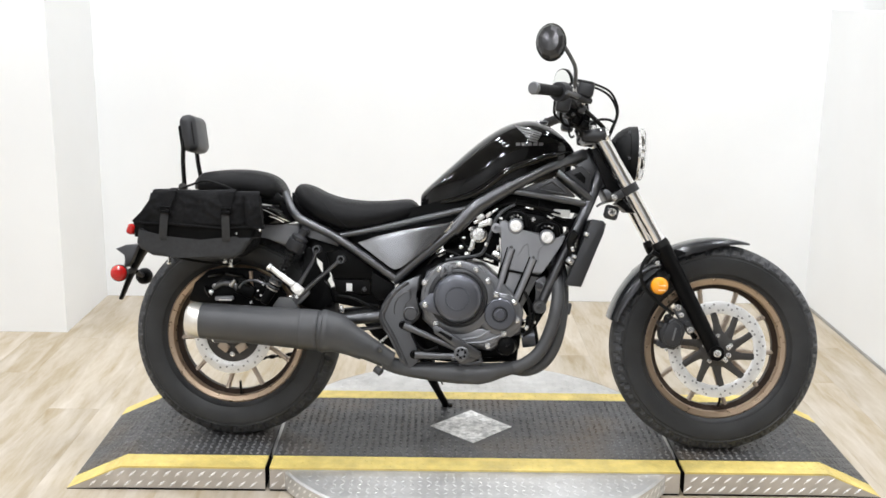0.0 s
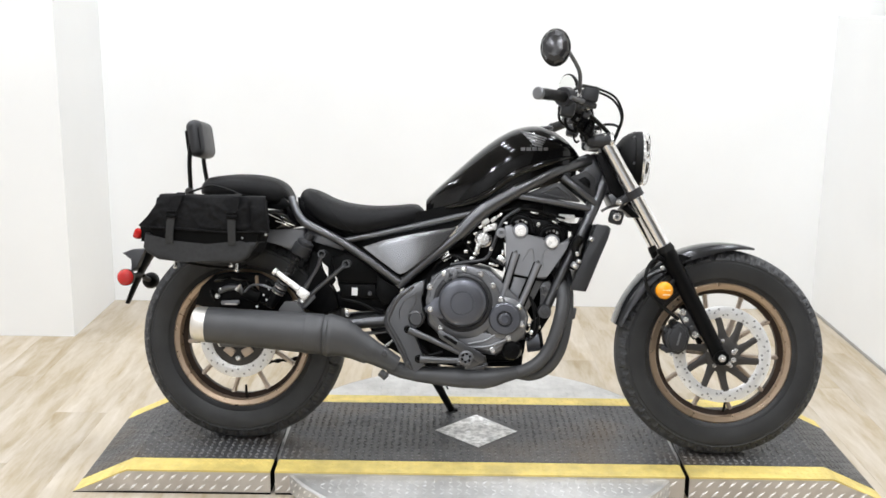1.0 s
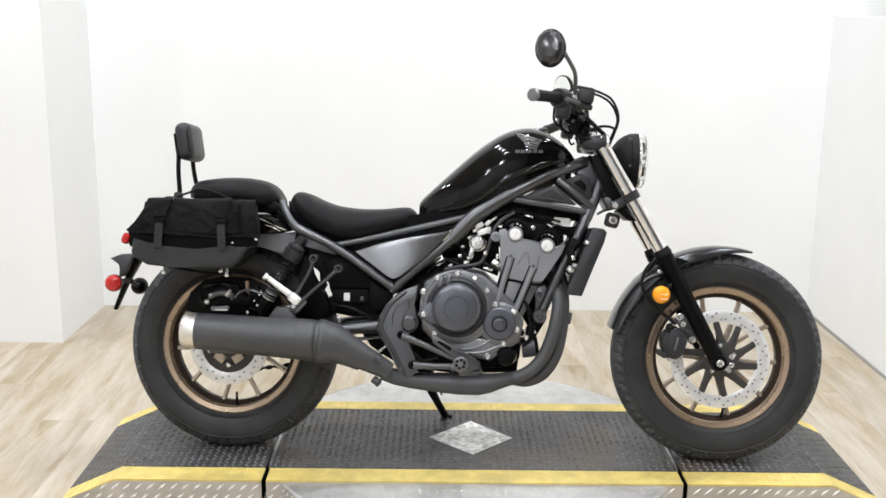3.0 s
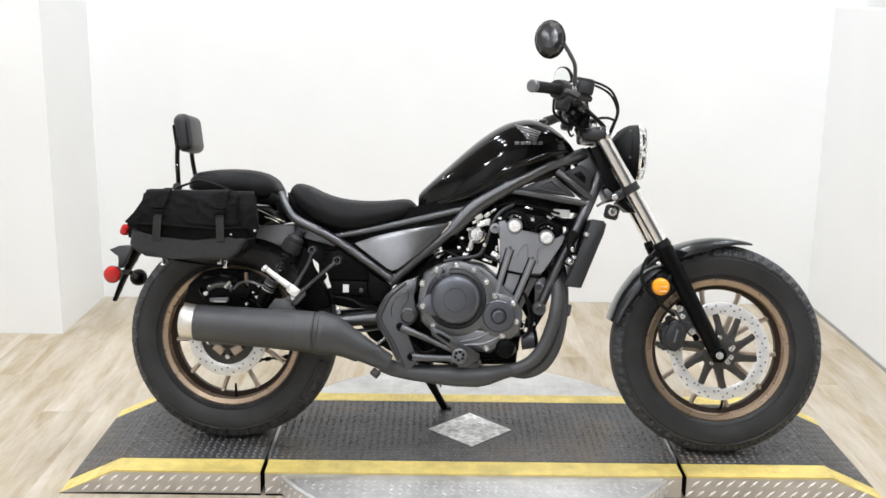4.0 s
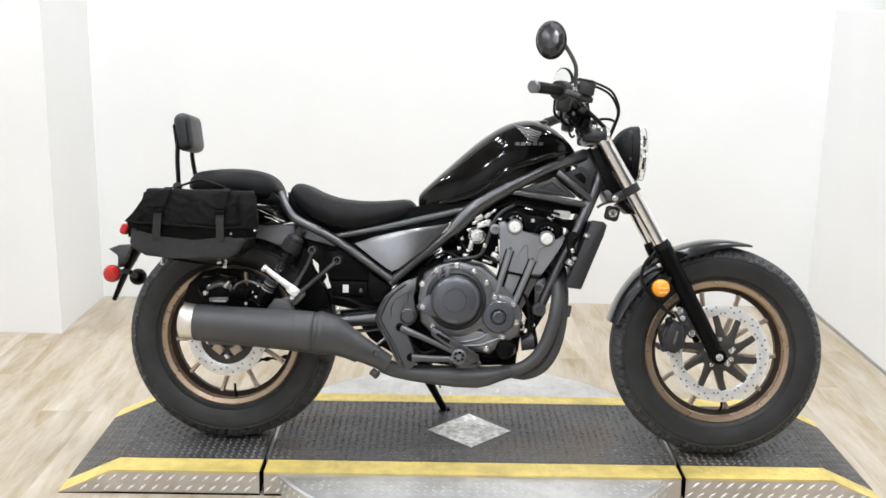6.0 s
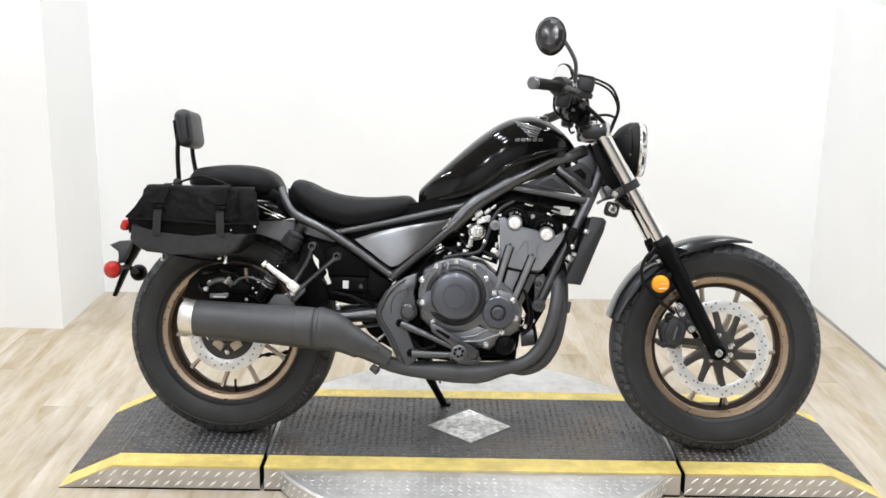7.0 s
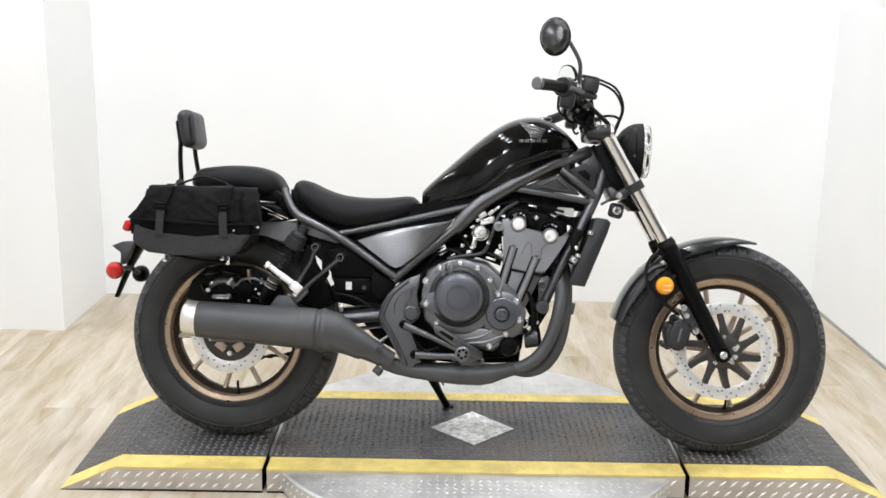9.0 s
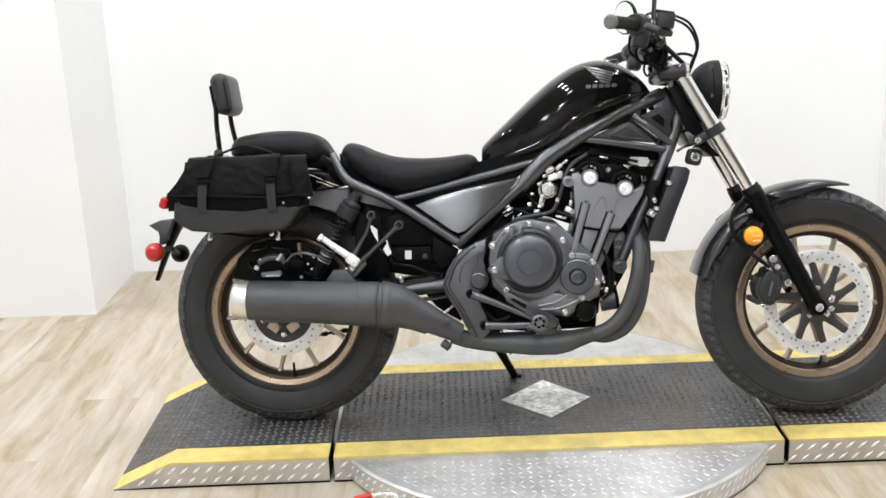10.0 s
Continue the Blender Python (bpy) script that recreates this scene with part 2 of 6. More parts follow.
def tube(pts, r, n=14, smooth=6, caps=True, bm=None, flat=1.0):
    """A round bar along a line; r may be a list, one for each given point. flat: its width over its height."""
    line = [Vector(p) for p in (spline(pts, smooth) if smooth and len(pts) > 2 else pts)]
    rs = [r] * len(pts) if isinstance(r, (int, float)) else list(r)
    rs = [float(q) for q in np.interp(np.linspace(0, len(pts) - 1, len(line)), range(len(pts)), rs)]
    bm = bm or bmesh.new()
    rings, u = [], None
    for i, p in enumerate(line):
        d = (line[min(i + 1, len(line) - 1)] - line[max(i - 1, 0)]).normalized()
        if u is None:
            u = d.orthogonal().normalized() if abs(d.y) > 0.9 else Vector((0, 1, 0)).cross(d).normalized()
        u = (u - d * u.dot(d)).normalized()
        v = d.cross(u)
        rings.append([bm.verts.new(p + rs[i] * (math.cos(a) * u + flat * math.sin(a) * v)) for a in [k * math.tau / n for k in range(n)]])
    ring_faces(bm, rings, True, caps)
    return bm


def lathe(prof, at, axis, n=40, caps=True, bm=None, squash=(1, 1)):
    """A turned shape: (radius, distance along the axis) from a place."""
    bm = bm or bmesh.new()
    d = Vector(axis).normalized()
    u = (Vector((0, 0, 1)) if abs(d.z) < 0.9 else Vector((1, 0, 0)))
    u = (u - d * u.dot(d)).normalized()
    v = d.cross(u)
    o = Vector(at)
    rings = [[bm.verts.new(o + d * h + r * (squash[0] * math.cos(a) * u + squash[1] * math.sin(a) * v)) for a in [k * math.tau / n for k in range(n)]] for r, h in prof]
    ring_faces(bm, rings, True, caps)
    return bm


def plate(outline, y0, y1, bevel=0.003, seg=2, bm=None, smooth=0):
    """A slab with an outline in x and z, from y0 to y1."""
    own = bmesh.new()
    pts = [tuple(p) for p in (spline(list(outline) + [outline[0]], smooth)[:-1] if smooth else outline)]
    near = [own.verts.new((x, y0, z)) for x, z in pts]
    far = [own.verts.new((x, y1, z)) for x, z in pts]
    a, b = own.faces.new(near), own.faces.new(far[::-1])
    for i in range(len(pts)):
        j = (i + 1) % len(pts)
        own.faces.new((near[j], near[i], far[i], far[j]))
    if bevel:
        edges = list(a.edges) + list(b.edges)
        bmesh.ops.bevel(own, geom=edges, offset=bevel, segments=seg, profile=0.5, affect="EDGES", clamp_overlap=True)
    if bm is None:
        return own
    merge(bm, own)
    return bm


def merge(bm, other):
    me = bpy.data.meshes.new("tmp")
    other.to_mesh(me)
    other.free()
    bm.from_mesh(me)
    bpy.data.meshes.remove(me)
    return bm


def rbox(center, size, bevel=0.004, rot=(0, 0, 0), seg=2, bm=None):
    own = bmesh.new()
    bmesh.ops.create_cube(own, size=1)
    bmesh.ops.scale(own, vec=size, verts=own.verts)
    if bevel:
        bmesh.ops.bevel(own, geom=own.edges[:], offset=bevel, segments=seg, profile=0.5, affect="EDGES", clamp_overlap=True)
    bmesh.ops.transform(own, matrix=pose(*center, *rot), verts=own.verts)
    if bm is None:
        return own
    return merge(bm, own)


def mirrored(bm):
    """The same shape on the other side of the bike's middle plane."""
    twin = bm.copy()
    bmesh.ops.scale(twin, vec=(1, -1, 1), verts=twin.verts)
    return twin


def both(name, bm, mat, parent, label=""):
    twin = mirrored(bm)
    return part(name, bm, mat, parent, label), part(name, twin, mat, parent, label)


def block(name, a, b, mat, label="", category="", parent=None, kind="structure", bevel=0.0):
    c = [(p + q) / 2 for p, q in zip(a, b)]
    s = [q - p for p, q in zip(a, b)]
    return tagged(part(name, rbox(c, s, bevel), mat, parent, smooth=bool(bevel)), label=label, category=category, kind=kind)


def shared(name, me, parent, m, label=""):
    ob = new(name, me)
    ob.parent = parent
    ob.matrix_basis = m
    return tagged(ob, label=label)


def mesh_of(name, bm, mat, angle=38):
    bmesh.ops.recalc_face_normals(bm, faces=bm.faces[:])
    me = bpy.data.meshes.new(name)
    for f in bm.faces:
        f.smooth = True
    bm.to_mesh(me)
    bm.free()
    me.set_sharp_from_angle(angle=radians(angle))
    me.materials.append(mat)
    return me


def hex_bolt_mesh(mat):
    """A flanged bolt head of radius 1 that looks along -y."""
    bm = lathe([(1.25, 0), (1.25, 0.25), (1.0, 0.35)], (0, 0, 0), (0, -1, 0), 14, caps=False)
    lathe([(0.95, 0.3), (0.95, 0.85), (0.8, 1.0), (0.45, 1.0), (0.4, 0.6), (0.05, 0.6)], (0, 0, 0), (0, -1, 0), 6, bm=bm)
    return mesh_of("bolt", bm, mat)


BOLT = hex_bolt_mesh(STEEL)
BOLT_DARK = hex_bolt_mesh(FRAME)


def bolt(x, y, z, r, parent, dark=False):
    return shared("bolt", BOLT_DARK if dark else BOLT, parent, pose(x, y, z) @ Matrix.Diagonal((r, r, r, 1)))


# ---------------------------------------------------------------- the room
WEST, EAST, NORTH, PIER = -1.712, 1.672, 1.745, 1.165
block("wall_north", (WEST, NORTH, 0), (2.6, NORTH + 0.15, CEILING), WALL, "plain white painted back wall of the photo bay")
block("wall_west", (-5.0, PIER, 0), (WEST, NORTH + 0.15, CEILING), WALL, "white painted wall pier beside the photo bay")
block("wall_east", (EAST, -1.6, 0), (EAST + 0.14, NORTH, 1.4), WALL, "white painted half-height side wall of the bay")
block("wall_east_upper", (2.35, -1.75, 0), (2.5, NORTH, CEILING), WALL_UPPER, "beige painted wall behind the half-height wall")
# Unseen dark walls, added to keep the bike's eastward reflections dark.
block("wall_east_return", (2.5, -1.75, 0), (5.0, -1.6, CEILING), SHADE_WALL, "unseen dark grey return wall, added to darken reflections")
block("wall_far_east", (5.0, -10.0, 0), (5.15, -1.6, CEILING), SHADE_WALL, "unseen dark grey side wall, added to darken reflections")
block("wall_far_west", (-5.15, -10.0, 0), (-5.0, NORTH + 0.15, CEILING), WALL, "white painted side wall of the showroom")
# Unseen wall, added in a pale and a dark half for the side panel's reflection.
block("wall_south", (-5.15, -10.15, 0), (0.7, -10.0, CEILING), GREY_WALL, "unseen pale grey wall, added for bright reflections")
block("wall_south_east", (0.7, -10.15, 0), (5.15, -10.0, CEILING), SHADE_WALL, "unseen dark grey wall, added for dark reflections")
block("ceiling", (-5.15, -10.15, CEILING), (5.15, NORTH + 0.15, CEILING + 0.1), CEIL, "pale grey painted ceiling")
block("baseboard", (EAST - 0.006, -1.6, 0), (EAST - 0.001, NORTH - 0.002, 0.012), BASE, "thin grey sealing strip along the side wall")
floor = block("floor", (-5.15, -10.15, -0.12), (5.15, NORTH + 0.15, -0.004), JOINT, "light oak vinyl plank floor")


def ceiling_light(x, y):
    t = thing("ceiling_light", "square white lamp with a glowing diffuser on the ceiling", "lamp", pose(x, y, CEILING), "ceiling lights")
    part("housing", rbox((0, 0, -0.03), (0.23, 0.23, 0.06), 0.006), LAMPFRAME, t)
    part("diffuser", rbox((0, 0, -0.066), (0.17, 0.17, 0.012), 0.004), DIFFUSER, t, "glowing white diffuser")


for lx, ly in LAMPS:
    ceiling_light(lx, ly)

# the bike's own place: leaning on its stand, away from the viewer
BIKE = pose(-0.7484, -0.063, 0.075, -11.5, 0, -3.1)

# ---------------------------------------------------------------- turntable and ramps
H, FRONT, BACK = 0.075, -0.324, 0.312
GAP = 0.616


def tread_bars(zone, step, length, width, high, z_at, skip=None, tilt=45):
    """Raised lozenges in alternating directions, joined."""
    verts, faces = [], []
    x0, x1, y0, y1 = zone
    nx, ny = int((x1 - x0) / step), int((y1 - y0) / step)
    for i in range(nx):
        for j in range(ny):
            x, y = x0 + (i + 0.5) * (x1 - x0) / nx, y0 + (j + 0.5) * (y1 - y0) / ny
            if skip and skip(x, y):
                continue
            a = radians(tilt if (i + j) % 2 else -tilt)
            c, s = math.cos(a), math.sin(a)
            k = len(verts)
            for u, w, h in ((-1, 0, 0), (0, -1, 0), (1, 0, 0), (0, 1, 0), (-0.55, 0, 1), (0, -0.5, 1), (0.55, 0, 1), (0, 0.5, 1)):
                px, py = u * length / 2, w * width / 2
                vx, vy = x + px * c - py * s, y + px * s + py * c
                verts.append((vx, vy, z_at(vx) + h * high))
            faces += [tuple(k + q for q in f) for f in ((0, 1, 5, 4), (1, 2, 6, 5), (2, 3, 7, 6), (3, 0, 4, 7), (4, 5, 6, 7))]
    return verts, faces


def bars_part(name, data, mat, parent, label=""):
    me = bpy.data.meshes.new(name)
    me.from_pydata(data[0], [], data[1])
    me.materials.append(mat)
    ob = new(name, me)
    ob.parent = parent
    return tagged(ob, label=label, kind="stuff")


def side_bars(xs, y, z0, z1, step, parent, z_top):
    """Bright lozenges on an upright side that faces the viewer."""
    verts, faces = [], []
    n = int((xs[1] - xs[0]) / step)
    rows = 2
    for i in range(n):
        for j in range(rows):
            x = xs[0] + (i + 0.3 + 0.5 * (j % 2)) * step
            z = z0 + (j + 0.5) * (z1 - z0) / rows
            if z > z_top(x) - 0.007 or x > xs[1] - 0.008:
                continue
            k = len(verts)
            a = radians(40)
            c, s = math.cos(a), math.sin(a)
            for u, w, h in ((-1, 0, 0), (0, -1, 0), (1, 0, 0), (0, 1, 0), (-0.5, 0, 1), (0, -0.4, 1), (0.5, 0, 1), (0, 0.4, 1)):
                px, pz = u * 0.0165, w * 0.0040
                verts.append((x + px * c - pz * s, y - h * 0.0015, z + px * s + pz * c))
            faces += [tuple(k + q for q in f) for f in ((0, 1, 5, 4), (1, 2, 6, 5), (2, 3, 7, 6), (3, 0, 4, 7), (4, 5, 6, 7))]
    bars_part("tread_relief", (verts, faces), ALU_BRIGHT, parent, "raised bars coloured pale for the light they catch")


def deck_section(name, x0, x1, z_at, label, cat, breaks):
    """A length of the deck: black tread plate, yellow edge stripes and bare aluminium sides."""
    t = thing(name, label, cat, pose(0, 0, 0), "display platform")
    xs = [x for x in breaks]

    def strip(y0, y1, lift, low):
        bm = bmesh.new()
        secs = [[(x, y0, z_at(x) + lift), (x, y1, z_at(x) + lift), (x, y1, max(z_at(x) - low, 0.001)), (x, y0, max(z_at(x) - low, 0.001))] for x in xs]
        return loft(secs, bm=bm)

    part("deck_plate", strip(FRONT + 0.086, BACK - 0.07, 0, 0.005), DECK, t, "worn black tread plate", smooth=False)
    part("yellow_stripe", strip(FRONT, FRONT + 0.084, 0, 0.006), YELLOW, t, "yellow painted edge stripe", smooth=False)
    part("yellow_stripe", strip(BACK - 0.068, BACK, 0, 0.006), YELLOW, t, "yellow painted edge stripe", smooth=False)
    for y0, y1, nm in ((FRONT, FRONT + 0.005, "side_plate"), (BACK - 0.005, BACK, "side_plate")):
        secs = [[(x, y0, max(z_at(x) - 0.0065, 0.0015)), (x, y1, max(z_at(x) - 0.0065, 0.0015)), (x, y1, 0.001), (x, y0, 0.001)] for x in xs]
        part(nm, loft(secs), ALU_SIDE, t, "bare aluminium side plate", smooth=False)
    # Thin black strip along the foot of the front side plate.
    secs = [[(x, FRONT - 0.0015, min(0.0055, z_at(x))), (x, FRONT + 0.004, min(0.0055, z_at(x))), (x, FRONT + 0.004, 0.0003), (x, FRONT - 0.0015, 0.0003)] for x in xs]
    part("black_foot_strip", loft(secs), BLACK_FILL, t, "black strip under the side plate", smooth=False)
    # dark inside
    secs = [[(x, FRONT + 0.02, max(z_at(x) - 0.008, 0.001)), (x, BACK - 0.02, max(z_at(x) - 0.008, 0.001)), (x, BACK - 0.02, 0.0005), (x, FRONT + 0.02, 0.0005)] for x in xs]
    part("carcass", loft(secs), BLACK_FILL, t, "dark underside", smooth=False)
    worn = lambda x, y: abs(x) < 0.145 and abs(y) < 0.15 * (1 - abs(x) / 0.145) + 0.01
    bars_part("tread_relief", tread_bars((x0 + 0.004, x1 - 0.004, FRONT + 0.088, BACK - 0.072), 0.0215, 0.0180, 0.0085, 0.0030, z_at, worn), DECK_BAR, t)
    for ya, yb in ((FRONT + 0.004, FRONT + 0.082), (BACK - 0.066, BACK - 0.004)):
        bars_part("painted_relief", tread_bars((x0 + 0.004, x1 - 0.004, ya, yb), 0.019, 0.017, 0.0055, 0.0010, z_at), YELLOW, t)
    side_bars((x0, x1), FRONT, 0.004, H - 0.008, 0.034, t, z_at)
    return t


def ramp_z(x):
    return H * max(0.02, min(1.0, (1.212 - abs(x)) / 0.16))


deck_section("ramp", -1.212, -GAP - 0.007, ramp_z, "black and yellow tread plate ramp end on the floor", "ramp", [-1.212, -1.05, -GAP - 0.007])
deck_section("ramp", GAP + 0.007, 1.212, ramp_z, "black and yellow tread plate ramp end on the floor", "ramp", [GAP + 0.007, 1.05, 1.212])
platform = deck_section("platform", -GAP + 0.007, GAP - 0.007, lambda x: H, "black tread plate display platform with yellow edges", "platform", [-GAP + 0.007, GAP - 0.007])
# bare diamond in the middle
dm = bmesh.new()
D2 = [(-0.136, 0.0), (0.0, -0.133), (0.130, 0.0), (0.0, 0.139)]
loft([[(x, y, H + 0.0005) for x, y in D2], [(x, y, H + 0.0022) for x, y in D2]], bm=dm)
part("diamond_plate", dm, ALU_WORN, platform, "bare scuffed aluminium diamond", smooth=False)
bars_part("diamond_relief", tread_bars((-0.125, 0.12, -0.125, 0.13), 0.0235, 0.019, 0.0075, 0.0009, lambda x: H + 0.0022,
          lambda x, y: abs(x + 0.003) / 0.118 + abs(y) / 0.118 > 1), ALU_WORN, platform)

turntable = thing("turntable", "round aluminium tread plate turntable under the platform", "turntable", pose(0, 0, 0), "display platform")
R_DISC, Z_DISC = 0.645, 0.0655
part("disc", lathe([(0.02, 0.03), (R_DISC - 0.002, 0.03), (R_DISC, 0.032), (R_DISC, Z_DISC - 0.002), (R_DISC - 0.002, Z_DISC), (0.02, Z_DISC)], (0, 0, 0), (0, 0, 1), 128), ALU, turntable, "aluminium tread plate disc")
part("rim_band", lathe([(R_DISC + 0.001, 0.006), (R_DISC + 0.006, 0.008), (R_DISC + 0.006, Z_DISC - 0.004), (R_DISC + 0.001, Z_DISC - 0.001)], (0, 0, 0), (0, 0, 1), 128, caps=False), ALU, turntable, "smooth rolled edge band")
part("base_ring", lathe([(R_DISC - 0.05, 0.0005), (R_DISC - 0.02, 0.0005), (R_DISC - 0.02, 0.029), (R_DISC - 0.05, 0.029)], (0, 0, 0), (0, 0, 1), 96), BLACK_FILL, turntable, "dark base ring")
bars_part("tread_relief", tread_bars((-R_DISC, R_DISC, -R_DISC, R_DISC), 0.0245, 0.0200, 0.0065, 0.0010, lambda x: Z_DISC,
          lambda x, y: math.hypot(x, y) > R_DISC - 0.02 or FRONT - 0.01 < y < BACK + 0.01), ALU, turntable)

verts, faces = [], []
for i in range(150):
    a0 = math.tau * (i + 0.5) / 150
    for j in range(2):
        a, z = a0 + (0.5 * j) * math.tau / 150, 0.022 + 0.026 * j
        k = len(verts)
        for u, w, h in ((-1, 0, 0), (0, -1, 0), (1, 0, 0), (0, 1, 0), (-0.5, 0, 1), (0, -0.4, 1), (0.5, 0, 1), (0, 0.4, 1)):
            px, pz = u * 0.0135, w * 0.0036
            c, q = math.cos(radians(42)), math.sin(radians(42))
            turn, r = a + (px * c - pz * q) / R_DISC, R_DISC + 0.0061 + h * 0.0012
            verts.append((r * math.cos(turn), r * math.sin(turn), z + px * q + pz * c))
        faces += [tuple(k + q for q in f) for f in ((0, 1, 5, 4), (1, 2, 6, 5), (2, 3, 7, 6), (3, 0, 4, 7), (4, 5, 6, 7))]
bars_part("rim_relief", (verts, faces), ALU_BRIGHT, turntable, "raised bars round the rim")

# foot lock lever in front of the turntable
lever = thing("foot_lever", "small steel foot lever with a red sleeve beside the turntable", "lever", pose(-0.43, -0.525, 0.0))
part("pivot_block", rbox((0.0, 0.0, 0.0275), (0.032, 0.022, 0.055), 0.004), STEEL, lever)
part("rod", tube([(0.0, 0.006, 0.056), (-0.02, 0.012, 0.061), (-0.07, 0.008, 0.061)], 0.006), STEEL, lever)
part("sleeve", tube([(-0.066, 0.008, 0.061), (-0.108, -0.004, 0.057)], [0.0095, 0.0085]), RED_PAINT, lever, "red rubber sleeve")


# ---------------------------------------------------------------- the motorcycle
bike = thing("motorcycle", "black cruiser motorcycle with bronze wheels leaning on its stand", "motorcycle", BIKE)


def wheel(name, cx, cz, r_out, half, rim_r, rim_half, grooves, spoke_turn, deep):
    """Cast wheel with ten spokes and a grooved tyre, turned about its axle."""
    ax = (cx, 0, cz)
    n = grooves * 5
    # hub with the spokes
    hub = lathe([(0.018, -0.06), (0.04, -0.06), (0.044, -0.045), (0.036, -0.02), (0.036, 0.02), (0.044, 0.045), (0.04, 0.06), (0.018, 0.06)], ax, (0, 1, 0), 36)
    w = part(name, hub, BRONZE, bike, "bronze cast wheel with ten slim spokes")
    for k in range(10):
        a = radians(spoke_turn + 36 * k)
        d, q = Vector((math.cos(a), 0, math.sin(a))), Vector((-math.sin(a), 0, math.cos(a)))
        bend = 0.007 if k % 2 else -0.007
        secs = []
        for s, hw, hy in ((0.033, 0.012, 0.020), (0.08, 0.0080, 0.015), (0.13, 0.0062, 0.012), (0.168, 0.0060, 0.013), (0.186, 0.0075, 0.014), (0.192, 0.011, 0.016)):
            c = Vector(ax) + d * s + q * (bend * math.sin(s / 0.186 * math.pi))
            secs.append([c + q * (hw * u) + Vector((0, hy * v, 0)) for u, v in ((-1, -0.6), (-0.5, -1), (0.5, -1), (1, -0.6), (1, 0.6), (0.5, 1), (-0.5, 1), (-1, 0.6))])
        part("spoke", loft(secs), SPOKE, w)
    lip = []
    for f in (-1, 1):
        lip.append(lathe([(rim_r, f * (rim_half - 0.006)), (rim_r, f * rim_half), (rim_r - 0.004, f * (rim_half + 0.003)), (rim_r - 0.018, f * rim_half), (rim_r - 0.0205, f * (rim_half - 0.004)), (rim_r - 0.0215, f * 0.022),
                         (rim_r - 0.014, f * 0.022), (rim_r, f * (rim_half - 0.006))], ax, (0, 1, 0), 96, caps=False))
    part("rim", merge(lip[0], lip[1]), BRONZE, w, "bronze painted rim")
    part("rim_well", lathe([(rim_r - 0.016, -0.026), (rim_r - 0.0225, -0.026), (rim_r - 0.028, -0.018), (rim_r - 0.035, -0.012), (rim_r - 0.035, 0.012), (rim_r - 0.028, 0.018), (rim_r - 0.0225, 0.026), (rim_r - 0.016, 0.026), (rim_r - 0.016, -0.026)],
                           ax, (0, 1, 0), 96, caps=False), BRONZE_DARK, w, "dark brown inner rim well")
    # tyre: cross-section from bead to bead, grooves cut across the shoulders
    sec = [(rim_r - 0.006, -rim_half + 0.004), (rim_r + 0.004, -rim_half - 0.002)]
    mid = (rim_r + r_out) / 2
    sec += [(rim_r + 0.013, -rim_half - 0.009), (rim_r + 0.0145, -rim_half - 0.0125), (rim_r + 0.032, -half * 0.965), (mid - 0.002, -half), (mid + 0.010, -half * 0.992), (mid + 0.0125, -half * 0.955), (mid + 0.0165, -half * 0.955), (mid + 0.0185, -half * 0.975)]
    for f in (0.94, 0.86, 0.74, 0.58, 0.38, 0.16):
        rr = r_out - (r_out - mid - 0.02) * (abs(f) ** 2.3)
        sec.append((rr, -half * f))
    sec += [(r, -y) for r, y in reversed(sec)]
    bm = bmesh.new()
    m = len(sec)
    rings = []
    for i in range(n):
        ring = []
        for j, (r, y) in enumerate(sec):
            side = min(j, m - 1 - j)
            rr = r
            if side in (10, 11, 12):
                slant = (j if j < m / 2 else m - 1 - j) + (2 if j > m / 2 else 0)
                if (i + slant // 2) % 5 < (2 if side < 12 else 1) and not (side == 10 and (i // 5) % 2):
                    rr -= deep
                    y *= 0.975
            if side == 15 and j % 2:
                rr -= deep * 0.5
            a = math.tau * i / n
            ring.append(bm.verts.new((cx + rr * math.cos(a), y, cz + rr * math.sin(a))))
        rings.append(ring)
    walls, crown = [], []
    for i in range(n):
        a, b = rings[i], rings[(i + 1) % n]
        for j in range(m - 1):
            (crown if 9 < j < m - 11 else walls).append((a[j], a[j + 1], b[j + 1], b[j]))
    tread = bm.copy()
    bm.verts.index_update()
    tread.verts.ensure_lookup_table()
    for f in walls:
        bm.faces.new(f)
    for f in crown:
        tread.faces.new([tread.verts[v.index] for v in f])
    for mesh in (bm, tread):
        bmesh.ops.delete(mesh, geom=[v for v in mesh.verts if not v.link_faces], context="VERTS")
    part("tyre", bm, RUBBER, w, "black rubber tyre sidewall", angle=30)
    part("tread", tread, TREAD, w, "worn grooved tread, paler for the light it catches", angle=30)
    part("axle", lathe([(0.010, -0.085), (0.010, 0.085)], ax, (0, 1, 0), 16), STEEL, w, "steel axle")
    return w


def drilled_disc(cx, cz, y, r_in, r_out, rows, count, parent):
    """Brake disc built ring by ring; grey dots on it draw the shaded holes."""
    bm = bmesh.new()
    n, hole = count * 4, 0.0032
    part("brake_disc", lathe([(r_in, y + 0.004), (r_in, y), (r_in + 0.001, y - 0.0005), (r_out - 0.001, y - 0.0005), (r_out, y), (r_out, y + 0.004), (r_in, y + 0.004)], (cx, 0, cz), (0, 1, 0), 120, caps=False), DISC, parent, "bright steel brake disc")
    for k in range(count):
        rr = r_in + (r_out - r_in) * rows[k % len(rows)]
        a = math.tau * k / count
        lathe([(hole, y - 0.0002), (hole, y - 0.0012), (hole * 0.3, y - 0.0012)], (cx + rr * math.cos(a), 0, cz + rr * math.sin(a)), (0, 1, 0), 8, bm=bm)
    part("hole_pattern", bm, HOLE, parent, "grey dots drawing the shaded ventilation holes", kind="stuff")


